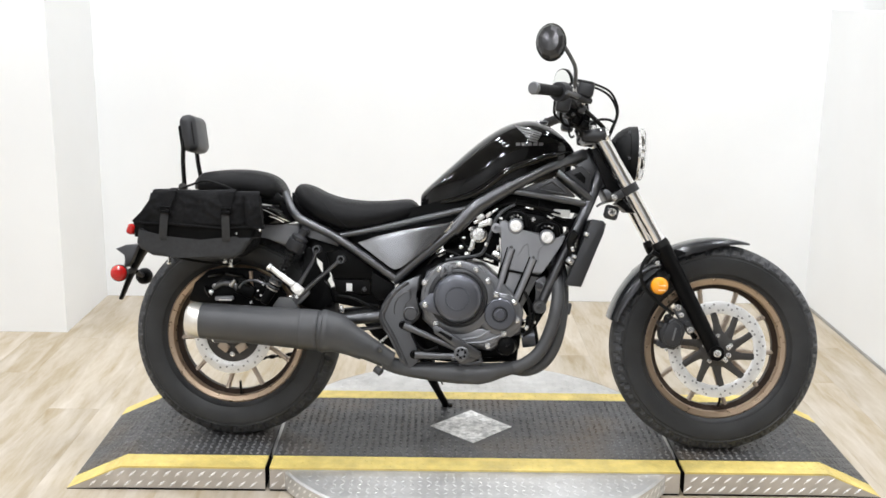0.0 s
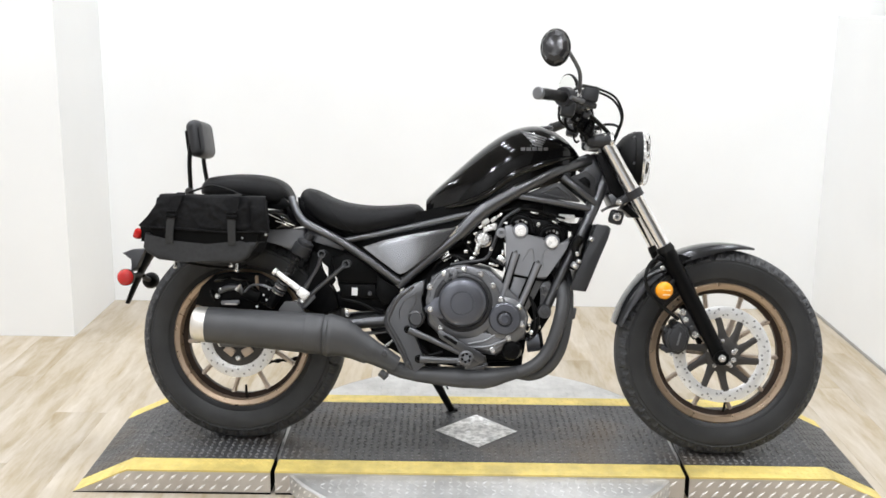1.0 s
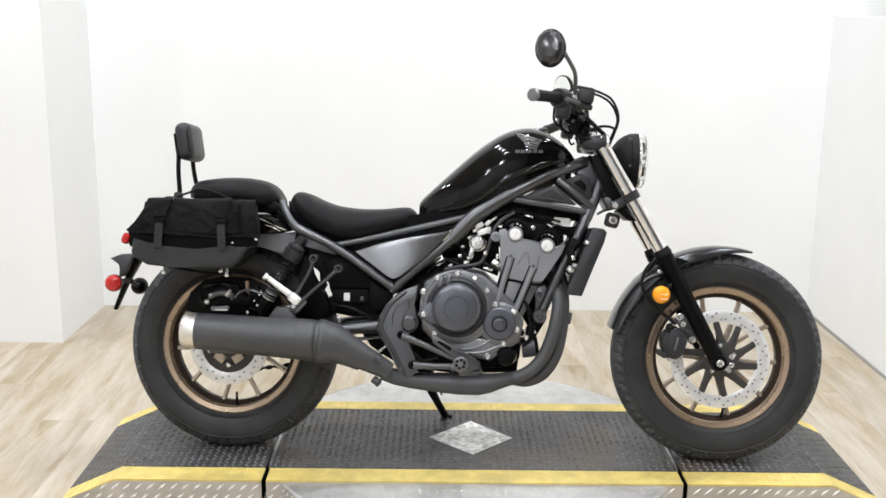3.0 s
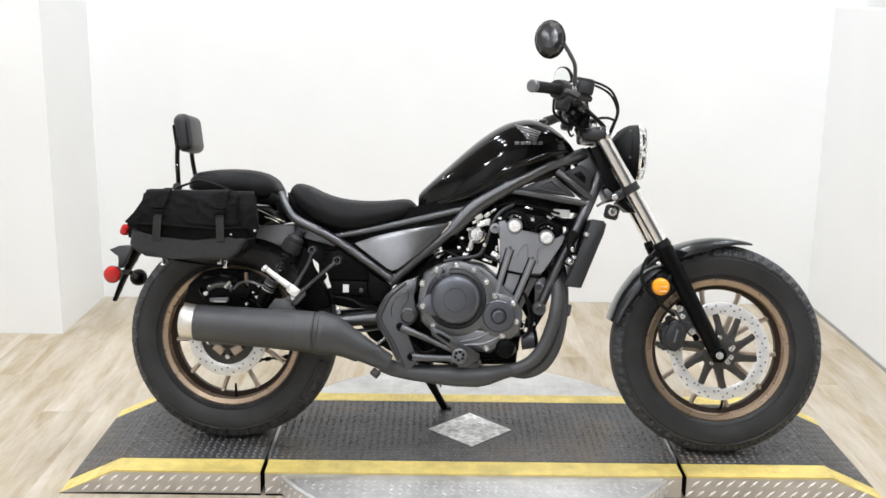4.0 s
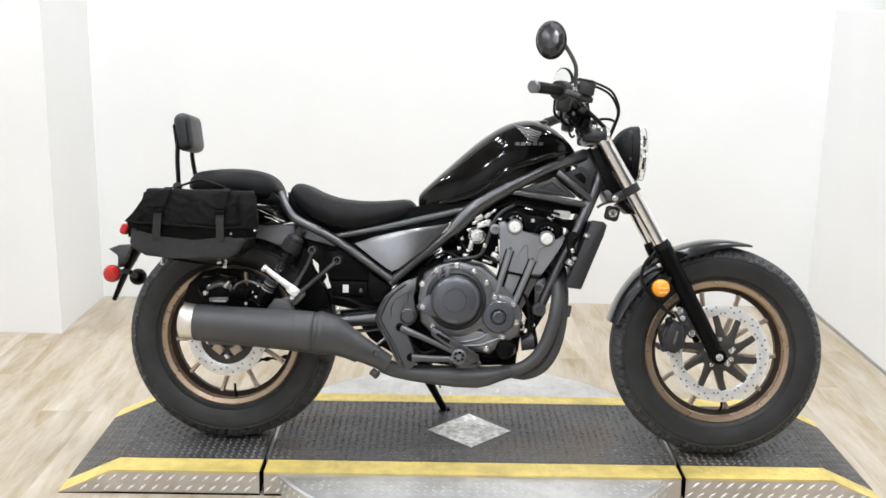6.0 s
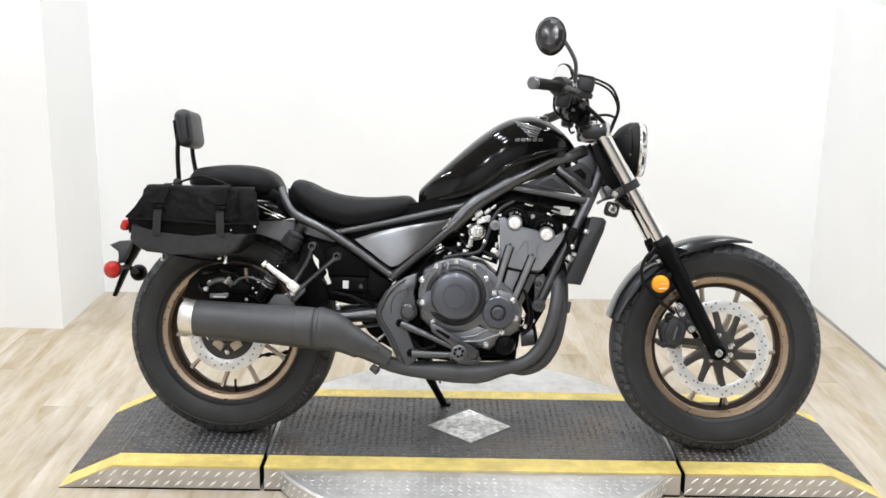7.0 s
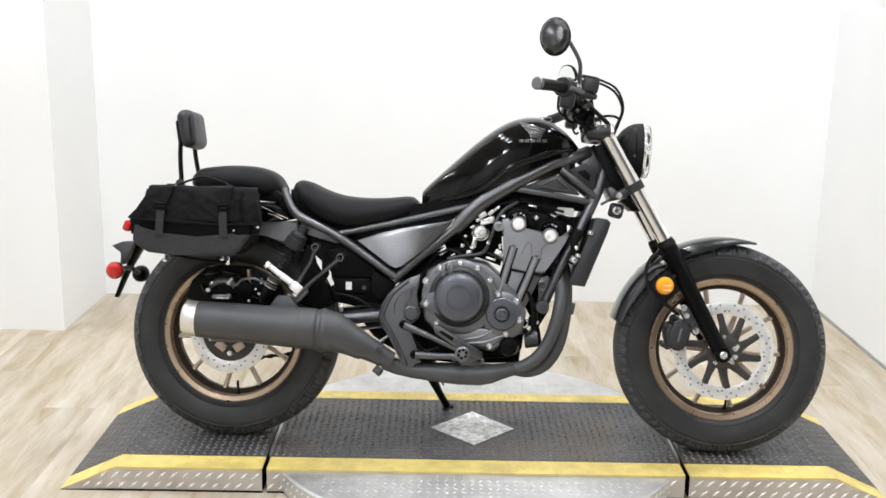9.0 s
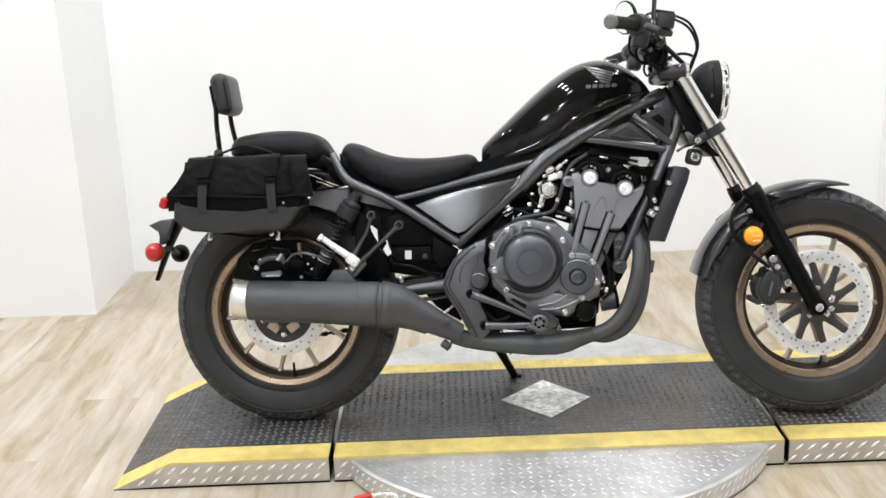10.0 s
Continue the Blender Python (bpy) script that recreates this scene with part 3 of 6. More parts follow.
FX, FZ, RX, RZ = 1.488, 0.318, 0.0, 0.322
front = wheel("front_wheel", FX, FZ, 0.320, 0.066, 0.2167, 0.046, 60, -4, 0.0125)
rear = wheel("rear_wheel", RX, RZ, 0.324, 0.076, 0.2167, 0.053, 56, 7, 0.0110)
drilled_disc(FX, FZ, -0.076, 0.110, 0.1475, (0.25, 0.75, 0.5, 0.8, 0.3), 60, front)
drilled_disc(RX, RZ, -0.092, 0.084, 0.1205, (0.3, 0.72, 0.5), 36, rear)
# carrier arms of the front disc, swept back
bm = lathe([(0.02, -0.07), (0.054, -0.07), (0.056, -0.075), (0.046, -0.081), (0.02, -0.082)], (FX, 0, FZ), (0, 1, 0), 40)
part("disc_carrier_hub", bm, CARRIER, front, "black disc carrier")
for k in range(10):
    a = radians(-24 + 36 * k)
    p0 = Vector((FX + 0.038 * math.cos(a), -0.0765, FZ + 0.038 * math.sin(a)))
    b = a + radians(14)
    p1 = Vector((FX + 0.113 * math.cos(b), -0.0755, FZ + 0.113 * math.sin(b)))
    part("carrier_arm", tube([p0, (p0 + p1) / 2 + Vector((0.003 * math.cos(a), 0, 0.003 * math.sin(a))), p1], [0.0165, 0.0105, 0.0100], 8, flat=0.2), CARRIER, front)
for k in range(5):
    a = radians(20 + 72 * k)
    bolt(FX + 0.042 * math.cos(a), -0.081, FZ + 0.042 * math.sin(a), 0.0050, front)
part("disc_carrier", lathe([(0.03, -0.088), (0.086, -0.088), (0.087, -0.091), (0.070, -0.094), (0.058, -0.092), (0.055, -0.088), (0.03, -0.086)], (RX, 0, RZ), (0, 1, 0), 48), CARRIER, rear, "black disc carrier")
for k in range(5):
    a = radians(-90 + 72 * k)
    bolt(RX + 0.060 * math.cos(a), -0.094, RZ + 0.060 * math.sin(a), 0.0065, rear)
    part("hub_window", rbox((RX + 0.047 * math.cos(a + 0.62), -0.0915, RZ + 0.047 * math.sin(a + 0.62)), (0.026, 0.005, 0.034), 0.005, (0, -math.degrees(a + 0.62), 0)), SPOKE, rear)
part("valve_stem", tube([(0.015, -0.03, 0.130), (0.016, -0.045, 0.150), (0.016, -0.05, 0.172)], [0.005, 0.004, 0.0035]), SOFT, rear, "rubber valve stem")
part("valve_stem", tube([(FX + 0.02, -0.02, 0.137), (FX + 0.02, -0.035, 0.15), (FX + 0.02, -0.04, 0.165)], [0.005, 0.004, 0.0035]), SOFT, front, "rubber valve stem")

# -------- frame
frame_part = part("frame", tube([(1.066, 0, 0.915), (1.128, 0, 0.80)], [0.030, 0.030], 24, 0), FRAME, bike, "satin black tubular steel frame")
for s in (-1, 1):
    fr = lambda pts, r, **k: part("frame_tube", tube([(x, y * s, z) for x, y, z in pts], r, **k), FRAME, frame_part)
    fr([(1.072, 0.040, 0.905), (1.00, 0.075, 0.876), (0.949, 0.092, 0.855), (0.843, 0.105, 0.797)], [0.018, 0.019, 0.0195, 0.020])
    fr([(0.846, 0.105, 0.799), (0.79, 0.108, 0.765), (0.737, 0.112, 0.727), (0.676, 0.115, 0.662)], [0.022, 0.023, 0.023, 0.021])
    fr([(0.682, 0.115, 0.668), (0.60, 0.118, 0.598), (0.567, 0.118, 0.569), (0.496, 0.118, 0.503)], 0.0165)
    fr([(0.318, 0.122, 0.634), (0.514, 0.115, 0.678), (0.757, 0.108, 0.739)], 0.0098)
    fr([(0.160, 0.11, 0.765), (0.178, 0.125, 0.725), (0.200, 0.13, 0.694), (0.232, 0.13, 0.674), (0.330, 0.13, 0.627), (0.501, 0.13, 0.514)], [0.011, 0.012, 0.013, 0.0135, 0.0135, 0.0135])
    fr([(1.122, 0.045, 0.848), (1.085, 0.075, 0.752), (1.045, 0.09, 0.662), (1.001, 0.095, 0.572), (0.946, 0.1, 0.440)], [0.0185, 0.017, 0.0155, 0.015, 0.0145])
    fr([(0.848, 0.105, 0.786), (0.951, 0.10, 0.771), (1.075, 0.085, 0.751)], 0.0098)
    fr([(0.988, 0.09, 0.846), (1.035, 0.095, 0.811), (1.092, 0.085, 0.766)], 0.0095)
    part("gusset", plate([(0.215, 0.684), (0.30, 0.645), (0.335, 0.622), (0.325, 0.605), (0.245, 0.628), (0.215, 0.640)], -0.128 * s, -0.120 * s, 0.002), FRAME, frame_part)
    part("head_gusset", plate([(1.068, 0.900), (1.090, 0.905), (1.135, 0.82), (1.120, 0.80), (1.09, 0.80), (1.065, 0.86), (1.03, 0.88)], -0.045 * s, -0.036 * s, 0.003), FRAME, frame_part)
    part("end_lug", lathe([(0.008, -0.017), (0.019, -0.017), (0.021, -0.012), (0.021, 0.012), (0.019, 0.017), (0.008, 0.017)], (0.943, 0.102 * s, 0.436), (0, 1, 0), 20), FRAME, frame_part)
    # weld collars where the tubes meet
    for x, z, r in ((0.843, 0.797, 0.0225), (0.680, 0.666, 0.0215)):
        part("weld_collar", tube([(x + 0.006, 0.1075 * s, z + 0.005), (x - 0.006, 0.1085 * s, z - 0.005)], r, 18, 0), FRAME, frame_part)
bolt(0.943, -0.119, 0.436, 0.009, bike, True)
bolt(0.222, -0.130, 0.648, 0.008, bike, True)
# triangle infill panels
part("side_infill", plate([(0.872, 0.790), (0.962, 0.830), (0.985, 0.828), (1.045, 0.775), (1.04, 0.770)], -0.092, -0.080, 0.003), PANEL, bike, "grey triangular infill panel")
part("infill_rib", tube([(0.925, -0.093, 0.794), (0.968, -0.093, 0.815), (0.978, -0.093, 0.813), (1.012, -0.093, 0.782), (0.93, -0.093, 0.793)], 0.003, 8), PANEL, bike)
part("infill_recess", plate([(0.932, 0.794), (0.968, 0.811), (0.977, 0.809), (1.005, 0.784)], -0.0925, -0.088, 0.001), COVER, bike)
part("side_infill", plate([(1.008, 0.845), (1.06, 0.868), (1.088, 0.845), (1.092, 0.795), (1.082, 0.785)], -0.082, -0.070, 0.003), COVER, bike, "dark triangular infill panel")
part("infill_rib", plate([(1.035, 0.840), (1.058, 0.850), (1.074, 0.832), (1.072, 0.812)], -0.087, -0.080, 0.003), PLASTIC, bike)
part("inner_tray", plate([(0.79, 0.70), (0.80, 0.745), (0.835, 0.785), (0.86, 0.790), (1.06, 0.745), (1.07, 0.723), (0.975, 0.727), (0.965, 0.715), (0.86, 0.715)], -0.06, 0.06, 0.006), PLASTIC, bike, "black plastic tray under the tank")

# -------- tank
T_TOP = profile([(0.571, 0.772), (0.580, 0.784), (0.61, 0.813), (0.657, 0.857), (0.725, 0.919), (0.777, 0.960), (0.828, 0.990), (0.871, 1.003), (0.906, 1.006), (0.932, 1.001), (0.964, 0.987), (0.994, 0.966), (1.021, 0.940), (1.040, 0.914)])
T_LOW = profile([(0.571, 0.722), (0.62, 0.735), (0.70, 0.755), (0.765, 0.785), (0.80, 0.815), (0.856, 0.850), (0.93, 0.877), (0.99, 0.896), (1.040, 0.905)])
T_HALF = profile([(0.571, 0.055), (0.60, 0.078), (0.66, 0.100), (0.75, 0.118), (0.85, 0.130), (0.92, 0.130), (0.99, 0.112), (1.02, 0.090), (1.040, 0.055)])


def tank_bulge(u):
    return max(0.0, 1 - ((u - 0.36) / 0.64) ** 3.9) ** 0.5 if u > 0.36 else 1 - 0.05 * ((0.36 - u) / 0.36) ** 2


def tank_y(x, z):
    """The tank's near surface at x and z."""
    lo, hi = T_LOW(x), T_TOP(x)
    return -T_HALF(x) * tank_bulge(min(1.0, max(0.0, (z - lo) / (hi - lo))))


secs = []
us = [0, 0.06, 0.14, 0.24, 0.36, 0.5, 0.62, 0.72, 0.80, 0.87, 0.925, 0.96, 0.982, 0.994, 0.9985, 1.0]
for k in range(49):
    x = 0.571 + 0.469 * (0.5 - 0.5 * math.cos(math.pi * k / 48))
    lo, hi, hw = T_LOW(x), T_TOP(x), T_HALF(x)
    near = [(x, -hw * tank_bulge(u), lo + u * (hi - lo)) for u in us]
    secs.append(near + [(px, -py, pz) for px, py, pz in reversed(near[:-1])])
tank = part("tank", loft(secs), GLOSS, bike, "gloss black fuel tank", angle=60)
secs = []
for k in range(25):
    x = 0.575 + 0.455 * k / 24
    lo, hw = T_LOW(x), T_HALF(x) * 0.86
    b = max(0.715 + (x - 0.575) * 0.24, lo - 0.062)
    secs.append([(x, -hw, lo + 0.012), (x, -hw, (lo + b) / 2), (x, -hw * 0.93, b), (x, hw * 0.93, b), (x, hw, (lo + b) / 2), (x, hw, lo + 0.012)])
part("tank_skirt", loft(secs), GLOSS, bike, "gloss black skirt under the tank")
bead = [(x, tank_y(x, T_LOW(x) + 0.008) - 0.001, T_LOW(x) + 0.006) for x in [0.62 + 0.04 * k for k in range(11)]]
part("tank_bead", tube(bead, [0.004, 0.007, 0.010, 0.011, 0.011, 0.011, 0.011, 0.011, 0.010, 0.008, 0.004], 14, 4), GLOSS, tank, "rolled lower edge of the tank")
part("filler_cap", lathe([(0.028, -0.004), (0.030, 0.003), (0.026, 0.007), (0.005, 0.008)], (0.93, 0, 0.999), (-0.1, 0, 1), 28), FRAME, tank)


def on_tank(outline, name, mat, label="", lift=0.0012):
    """A thin emblem that follows the tank's side."""
    bm = bmesh.new()
    n = 10
    rows = []
    (ax, az), (bx, bz), (cx, cz), (dx, dz) = outline
    for i in range(n + 1):
        t = i / n
        p, q = (ax + (bx - ax) * t, az + (bz - az) * t), (dx + (cx - dx) * t, dz + (cz - dz) * t)
        rows.append([bm.verts.new((p[0] + (q[0] - p[0]) * s, tank_y(p[0] + (q[0] - p[0]) * s, p[1] + (q[1] - p[1]) * s) - lift, p[1] + (q[1] - p[1]) * s)) for s in (0, 0.5, 1)])
    for a, b in zip(rows, rows[1:]):
        for j in range(2):
            bm.faces.new((a[j], a[j + 1], b[j + 1], b[j]))
    bmesh.ops.solidify(bm, geom=bm.faces[:], thickness=0.0008)
    return part(name, bm, mat, tank, label)


for k in range(5):
    xl, zl = 0.850 + 0.0105 * k, 0.9885 - 0.0110 * k
    xr, zr = 0.934 - 0.0030 * k, 0.9625 - 0.0062 * k
    on_tank([(xl, zl), (xr, zr), (xr + 0.001, zr - 0.0052), (xl + 0.006, zl - 0.0085)], "emblem_feather", EMBLEM, "silver-grey wing-shaped emblem")
for k in range(5):
    x = 0.858 + 0.0172 * k
    on_tank([(x, 0.9305 + 0.0004 * k), (x + 0.0135, 0.931 + 0.0004 * k), (x + 0.0135, 0.9215 + 0.0004 * k), (x, 0.921 + 0.0004 * k)], "emblem_bar", EMBLEM, "silver-grey emblem bar")

# -------- seats
S_TOP = profile([(0.172, 0.760), (0.182, 0.786), (0.200, 0.796), (0.235, 0.787), (0.271, 0.770), (0.325, 0.754), (0.396, 0.747), (0.466, 0.749), (0.528, 0.755), (0.551, 0.746), (0.562, 0.730)])
S_LOW = profile([(0.172, 0.748), (0.20, 0.725), (0.225, 0.708), (0.277, 0.676), (0.359, 0.658), (0.448, 0.671), (0.523, 0.690), (0.562, 0.716)])
S_HALF = profile([(0.172, 0.05), (0.185, 0.085), (0.22, 0.118), (0.30, 0.140), (0.38, 0.142), (0.46, 0.126), (0.53, 0.102), (0.555, 0.085), (0.562, 0.06)])


def cushion(x0, x1, top, low, half, steps, crown=0.25):
    secs = []
    for k in range(steps):
        x = x0 + (x1 - x0) * (0.5 - 0.5 * math.cos(math.pi * k / (steps - 1)))
        lo, hi, hw = low(x), top(x), half(x)
        near = []
        for f, u in ((0.86, 0.0), (0.95, 0.08), (1.0, 0.25), (0.99, 0.45), (0.94, 0.64), (0.84, 0.80), (0.68, 0.91), (0.45, 0.97), (0.2, 0.995), (0.0, 1.0)):
            near.append((x, -hw * f, lo + (hi - lo) * u))
        secs.append(near + [(a, -b, c) for a, b, c in reversed(near[:-1])])
    return loft(secs)


seat = part("seat", cushion(0.172, 0.562, S_TOP, S_LOW, S_HALF, 40), VINYL, bike, "black vinyl rider seat", angle=70)
seam = [(0.235, 0.783), (0.262, 0.757), (0.293, 0.722), (0.325, 0.690), (0.357, 0.663)]
part("seat_seam", tube([(x, -S_HALF(x) * (0.70 if z > 0.77 else 0.93 if z > 0.74 else 1.0) - 0.0015, z) for x, z in seam], 0.0010, 6), VINYL, seat)
P_TOP = profile([(-0.136, 0.806), (-0.122, 0.818), (-0.104, 0.826), (-0.033, 0.835), (0.039, 0.835), (0.092, 0.825), (0.123, 0.807), (0.142, 0.778)])
P_LOW = profile([(-0.136, 0.770), (-0.06, 0.757), (0.04, 0.757), (0.10, 0.745), (0.142, 0.755)])
P_HALF = profile([(-0.136, 0.06), (-0.11, 0.09), (-0.03, 0.112), (0.06, 0.118), (0.11, 0.10), (0.142, 0.06)])
part("pillion_seat", cushion(-0.136, 0.142, P_TOP, P_LOW, P_HALF, 30), VINYL, bike, "black vinyl pillion seat", angle=70)
part("pillion_base", plate([(-0.12, 0.770), (0.13, 0.765), (0.165, 0.735), (0.12, 0.725), (-0.10, 0.74)], -0.085, 0.085, 0.008), PLASTIC, bike, "black plastic seat base")

# -------- backrest
back = part("backrest", rbox((-0.157, 0.0, 0.943), (0.052, 0.160, 0.117), 0.024, (0, -9, 0), 5), COVER, bike, "black padded passenger backrest")
part("backrest_shell", rbox((-0.178, 0.0, 0.930), (0.014, 0.145, 0.075), 0.006, (0, -9, 0), 3), PLASTIC, back)
part("backrest_piping", tube([(-0.141 - 0.16 * (z - 0.94), y, z) for y, z in ((-0.0745, 0.91), (-0.0745, 0.97), (-0.062, 0.9865), (0.0, 0.990))], 0.0025, 6), VINYL, back)
for s in (-1, 1):
    part("backrest_bar", tube([(-0.171, 0.068 * s, 0.925), (-0.168 + 0.004 * s, 0.070 * s, 0.86), (-0.158 + 0.008 * s, 0.074 * s, 0.79), (-0.150 + 0.010 * s, 0.08 * s, 0.735)], 0.0072), GLOSS, bike, "glossy black backrest bar")
    part("bar_foot", lathe([(0.004, -0.006), (0.013, -0.006), (0.013, 0.006), (0.004, 0.006)], (-0.160 + 0.008 * s, 0.078 * s, 0.775), (0, 1, 0), 16), CARRIER, bike)
part("grab_strap", tube([(-0.165, -0.095, 0.772), (-0.125, -0.11, 0.785), (-0.085, -0.122, 0.795), (-0.03, -0.126, 0.782), (0.01, -0.122, 0.765)], 0.0035, 8), SOFT, bike, "black rubber tie strap")

# -------- tail
secs = []
for k in range(19):
    a = radians(58 + 70 * k / 18)
    ring = []
    for y, r in ((-0.092, 0.328), (-0.090, 0.345), (-0.075, 0.362), (-0.04, 0.372), (0, 0.375), (0.04, 0.372), (0.075, 0.362), (0.090, 0.345), (0.092, 0.328), (0.086, 0.328), (0.07, 0.356), (0, 0.368), (-0.07, 0.356), (-0.086, 0.328)):
        ring.append((RX + r * math.cos(a), y, RZ + r * math.sin(a)))
    secs.append(ring)
part("rear_fender", loft(secs), PLASTIC, bike, "matte black rear fender")
both("tail_cover", plate([(0.070, 0.664), (0.120, 0.664), (0.165, 0.668), (0.208, 0.674), (0.212, 0.612), (0.175, 0.595), (0.11, 0.622), (-0.05, 0.66), (-0.20, 0.645), (-0.21, 0.665), (-0.05, 0.662)], -0.120, -0.095, 0.010, 3), ENGINE, bike, "satin grey tail cover")
part("tail_trim", tube([(0.088, -0.118, 0.712), (0.112, -0.122, 0.709), (0.140, -0.124, 0.699), (0.168, -0.122, 0.684), (0.182, -0.118, 0.678)], [0.003, 0.010, 0.013, 0.010, 0.004], 16), GLOSS, bike, "gloss black tail trim")
part("tail_side_trim", plate([(0.060, 0.724), (0.091, 0.722), (0.124, 0.714), (0.160, 0.694), (0.190, 0.675), (0.155, 0.666), (0.104, 0.668), (0.060, 0.668)], -0.130, -0.095, 0.012, 4), GLOSS, bike, "gloss black tail side trim")
# Thin chrome tubes draw the highlights of the gloss black trim.
for pts in ([(0.091, -0.131, 0.7125), (0.118, -0.1325, 0.701), (0.150, -0.1325, 0.687), (0.176, -0.131, 0.677)], [(0.116, -0.1325, 0.690), (0.138, -0.1335, 0.684), (0.160, -0.1325, 0.674)]):
    part("trim_highlight", tube(pts, [0.0022] * (len(pts) - 1) + [0.0012], 8), CHROME, bike, "chrome strip drawing a highlight on the tail trim")
part("rail_grommet", plate([(0.128, 0.744), (0.148, 0.742), (0.180, 0.700), (0.212, 0.678), (0.168, 0.674), (0.146, 0.700)], -0.085, 0.085, 0.008), PLASTIC, bike, "black rubber rail bumper")
part("seat_pan", plate([(0.176, 0.766), (0.200, 0.750), (0.245, 0.700), (0.290, 0.668), (0.262, 0.656), (0.205, 0.690), (0.180, 0.725)], -0.10, 0.10, 0.006), PLASTIC, bike, "black plastic seat pan")
part("tail_bridge", rbox((-0.05, 0, 0.70), (0.36, 0.2, 0.05), 0.012), PLASTIC, bike)
part("tail_light", rbox((-0.342, 0, 0.640), (0.024, 0.11, 0.034), 0.009, (0, 20, 0), 3), RED, bike, "red tail light")
part("tail_light_housing", plate([(-0.335, 0.662), (-0.25, 0.70), (-0.2, 0.69), (-0.22, 0.62), (-0.33, 0.615)], -0.05, 0.05, 0.008), PLASTIC, bike)
stem = part("plate_bracket", tube([(-0.24, 0, 0.655), (-0.300, 0, 0.600), (-0.345, 0, 0.515), (-0.386, 0, 0.415)], [0.024, 0.016, 0.0095, 0.006], 10, flat=2.6), PLASTIC, bike, "black number plate bracket")
part("bracket_shield", plate([(-0.386, 0.577), (-0.352, 0.591), (-0.312, 0.592), (-0.336, 0.535), (-0.358, 0.519), (-0.352, 0.560)], -0.06, 0.06, 0.004), PANEL, stem, "grey plate light shield")


def indicator(x, y, z, r, mat, label, sy, parent, stem_to):
    """A round turn lamp whose lens looks to the side."""
    body = part("indicator", lathe([(r * 0.35, 0.034), (r * 0.75, 0.026), (r * 0.98, 0.012), (r, 0.004), (r, -0.003), (r * 0.92, -0.004)], (x, y, z), (0, -sy, 0) if sy > 0 else (0, 1, 0), 28), PLASTIC, parent, label)
    part("indicator_lens", lathe([(r * 0.96, 0.0), (r * 0.93, 0.006), (r * 0.75, 0.012), (r * 0.4, 0.016), (r * 0.05, 0.017)], (x, y - 0.003, z), (0, -1, 0), 28), mat, body, label)
    if mat is not SOFT:
        # Red lenses get ribs; the amber lens gets reflections painted as pale bars.
        bm = bmesh.new()
        for k in ((-0.05, 0.45) if mat is AMBER else (-0.35, 0.05, 0.45)):
            rbox((x + r * 0.2, y - 0.0185, z - r * k), (r * 0.8, 0.003, r * 0.12), 0.001, bm=bm)
        part("lens_rib_and_glint", bm, AMBER_GLINT if mat is AMBER else mat, body)
    part("indicator_stem", tube([(x, y + 0.02, z), *stem_to], 0.008, 10), SOFT, body)


indicator(-0.346, -0.135, 0.506, 0.0262, RED, "round red rear turn lamp", -1, bike, [(-0.345, -0.06, 0.507), (-0.342, -0.01, 0.51)])
indicator(-0.350, 0.120, 0.482, 0.027, SOFT, "round black-backed rear turn lamp", 1, bike, [(-0.345, 0.06, 0.49), (-0.342, 0.01, 0.505)])

# -------- swingarm, shock absorbers
for s in (-1, 1):
    arm = part("swingarm", tube([(0.52, 0.125 * s, 0.402), (0.40, 0.125 * s, 0.388), (0.20, 0.125 * s, 0.36), (0.0, 0.118 * s, 0.325)], [0.020, 0.0185, 0.018, 0.02], 16, flat=0.8), FRAME, bike, "satin black swingarm")
    part("axle_adjuster", rbox((-0.01, 0.118 * s, 0.322), (0.085, 0.03, 0.045), 0.006), FRAME, arm)
    top, low = Vector((0.222, 0.142 * s, 0.645)), Vector((0.108, 0.142 * s, 0.432))
    d = (low - top).normalized()
    sh = part("shock_absorber", lathe([(0.006, -0.012), (0.013, -0.01), (0.013, 0.010), (0.020, 0.014), (0.0265, 0.018), (0.0265, 0.026), (0.0240, 0.028), (0.0295, 0.031), (0.0300, 0.058), (0.0280, 0.063), (0.020, 0.066), (0.012, 0.068)], top, d, 24), COVER, bike, "black rear shock absorber")
    coil = []
    for k in range(6 * 14 + 1):
        a = math.tau * k / 14
        u = d.orthogonal().normalized()
        v = d.cross(u)
        coil.append(top + d * (0.066 + 0.076 * k / 84) + 0.0128 * (math.cos(a) * u + math.sin(a) * v))
    part("coil_spring", tube(coil, 0.0029, 8, 0), MIRROR_BACK, sh, "black coil spring")
    part("damper_rod", tube([top + d * 0.07, low], 0.008, 12, 0), PLASTIC, sh)
    part("damper_body", lathe([(0.010, 0.140), (0.018, 0.143), (0.018, 0.152), (0.014, 0.156), (0.0145, 0.200), (0.017, 0.204), (0.016, 0.215), (0.014, 0.245), (0.006, 0.25)], top, d, 20), PLASTIC, sh)
    for k in range(3):
        part("damper_ring", lathe([(0.016, 0.160 + 0.013 * k), (0.0215, 0.162 + 0.013 * k), (0.0215, 0.164 + 0.013 * k), (0.016, 0.166 + 0.013 * k)], top, d, 20, caps=False), ENGINE, sh)

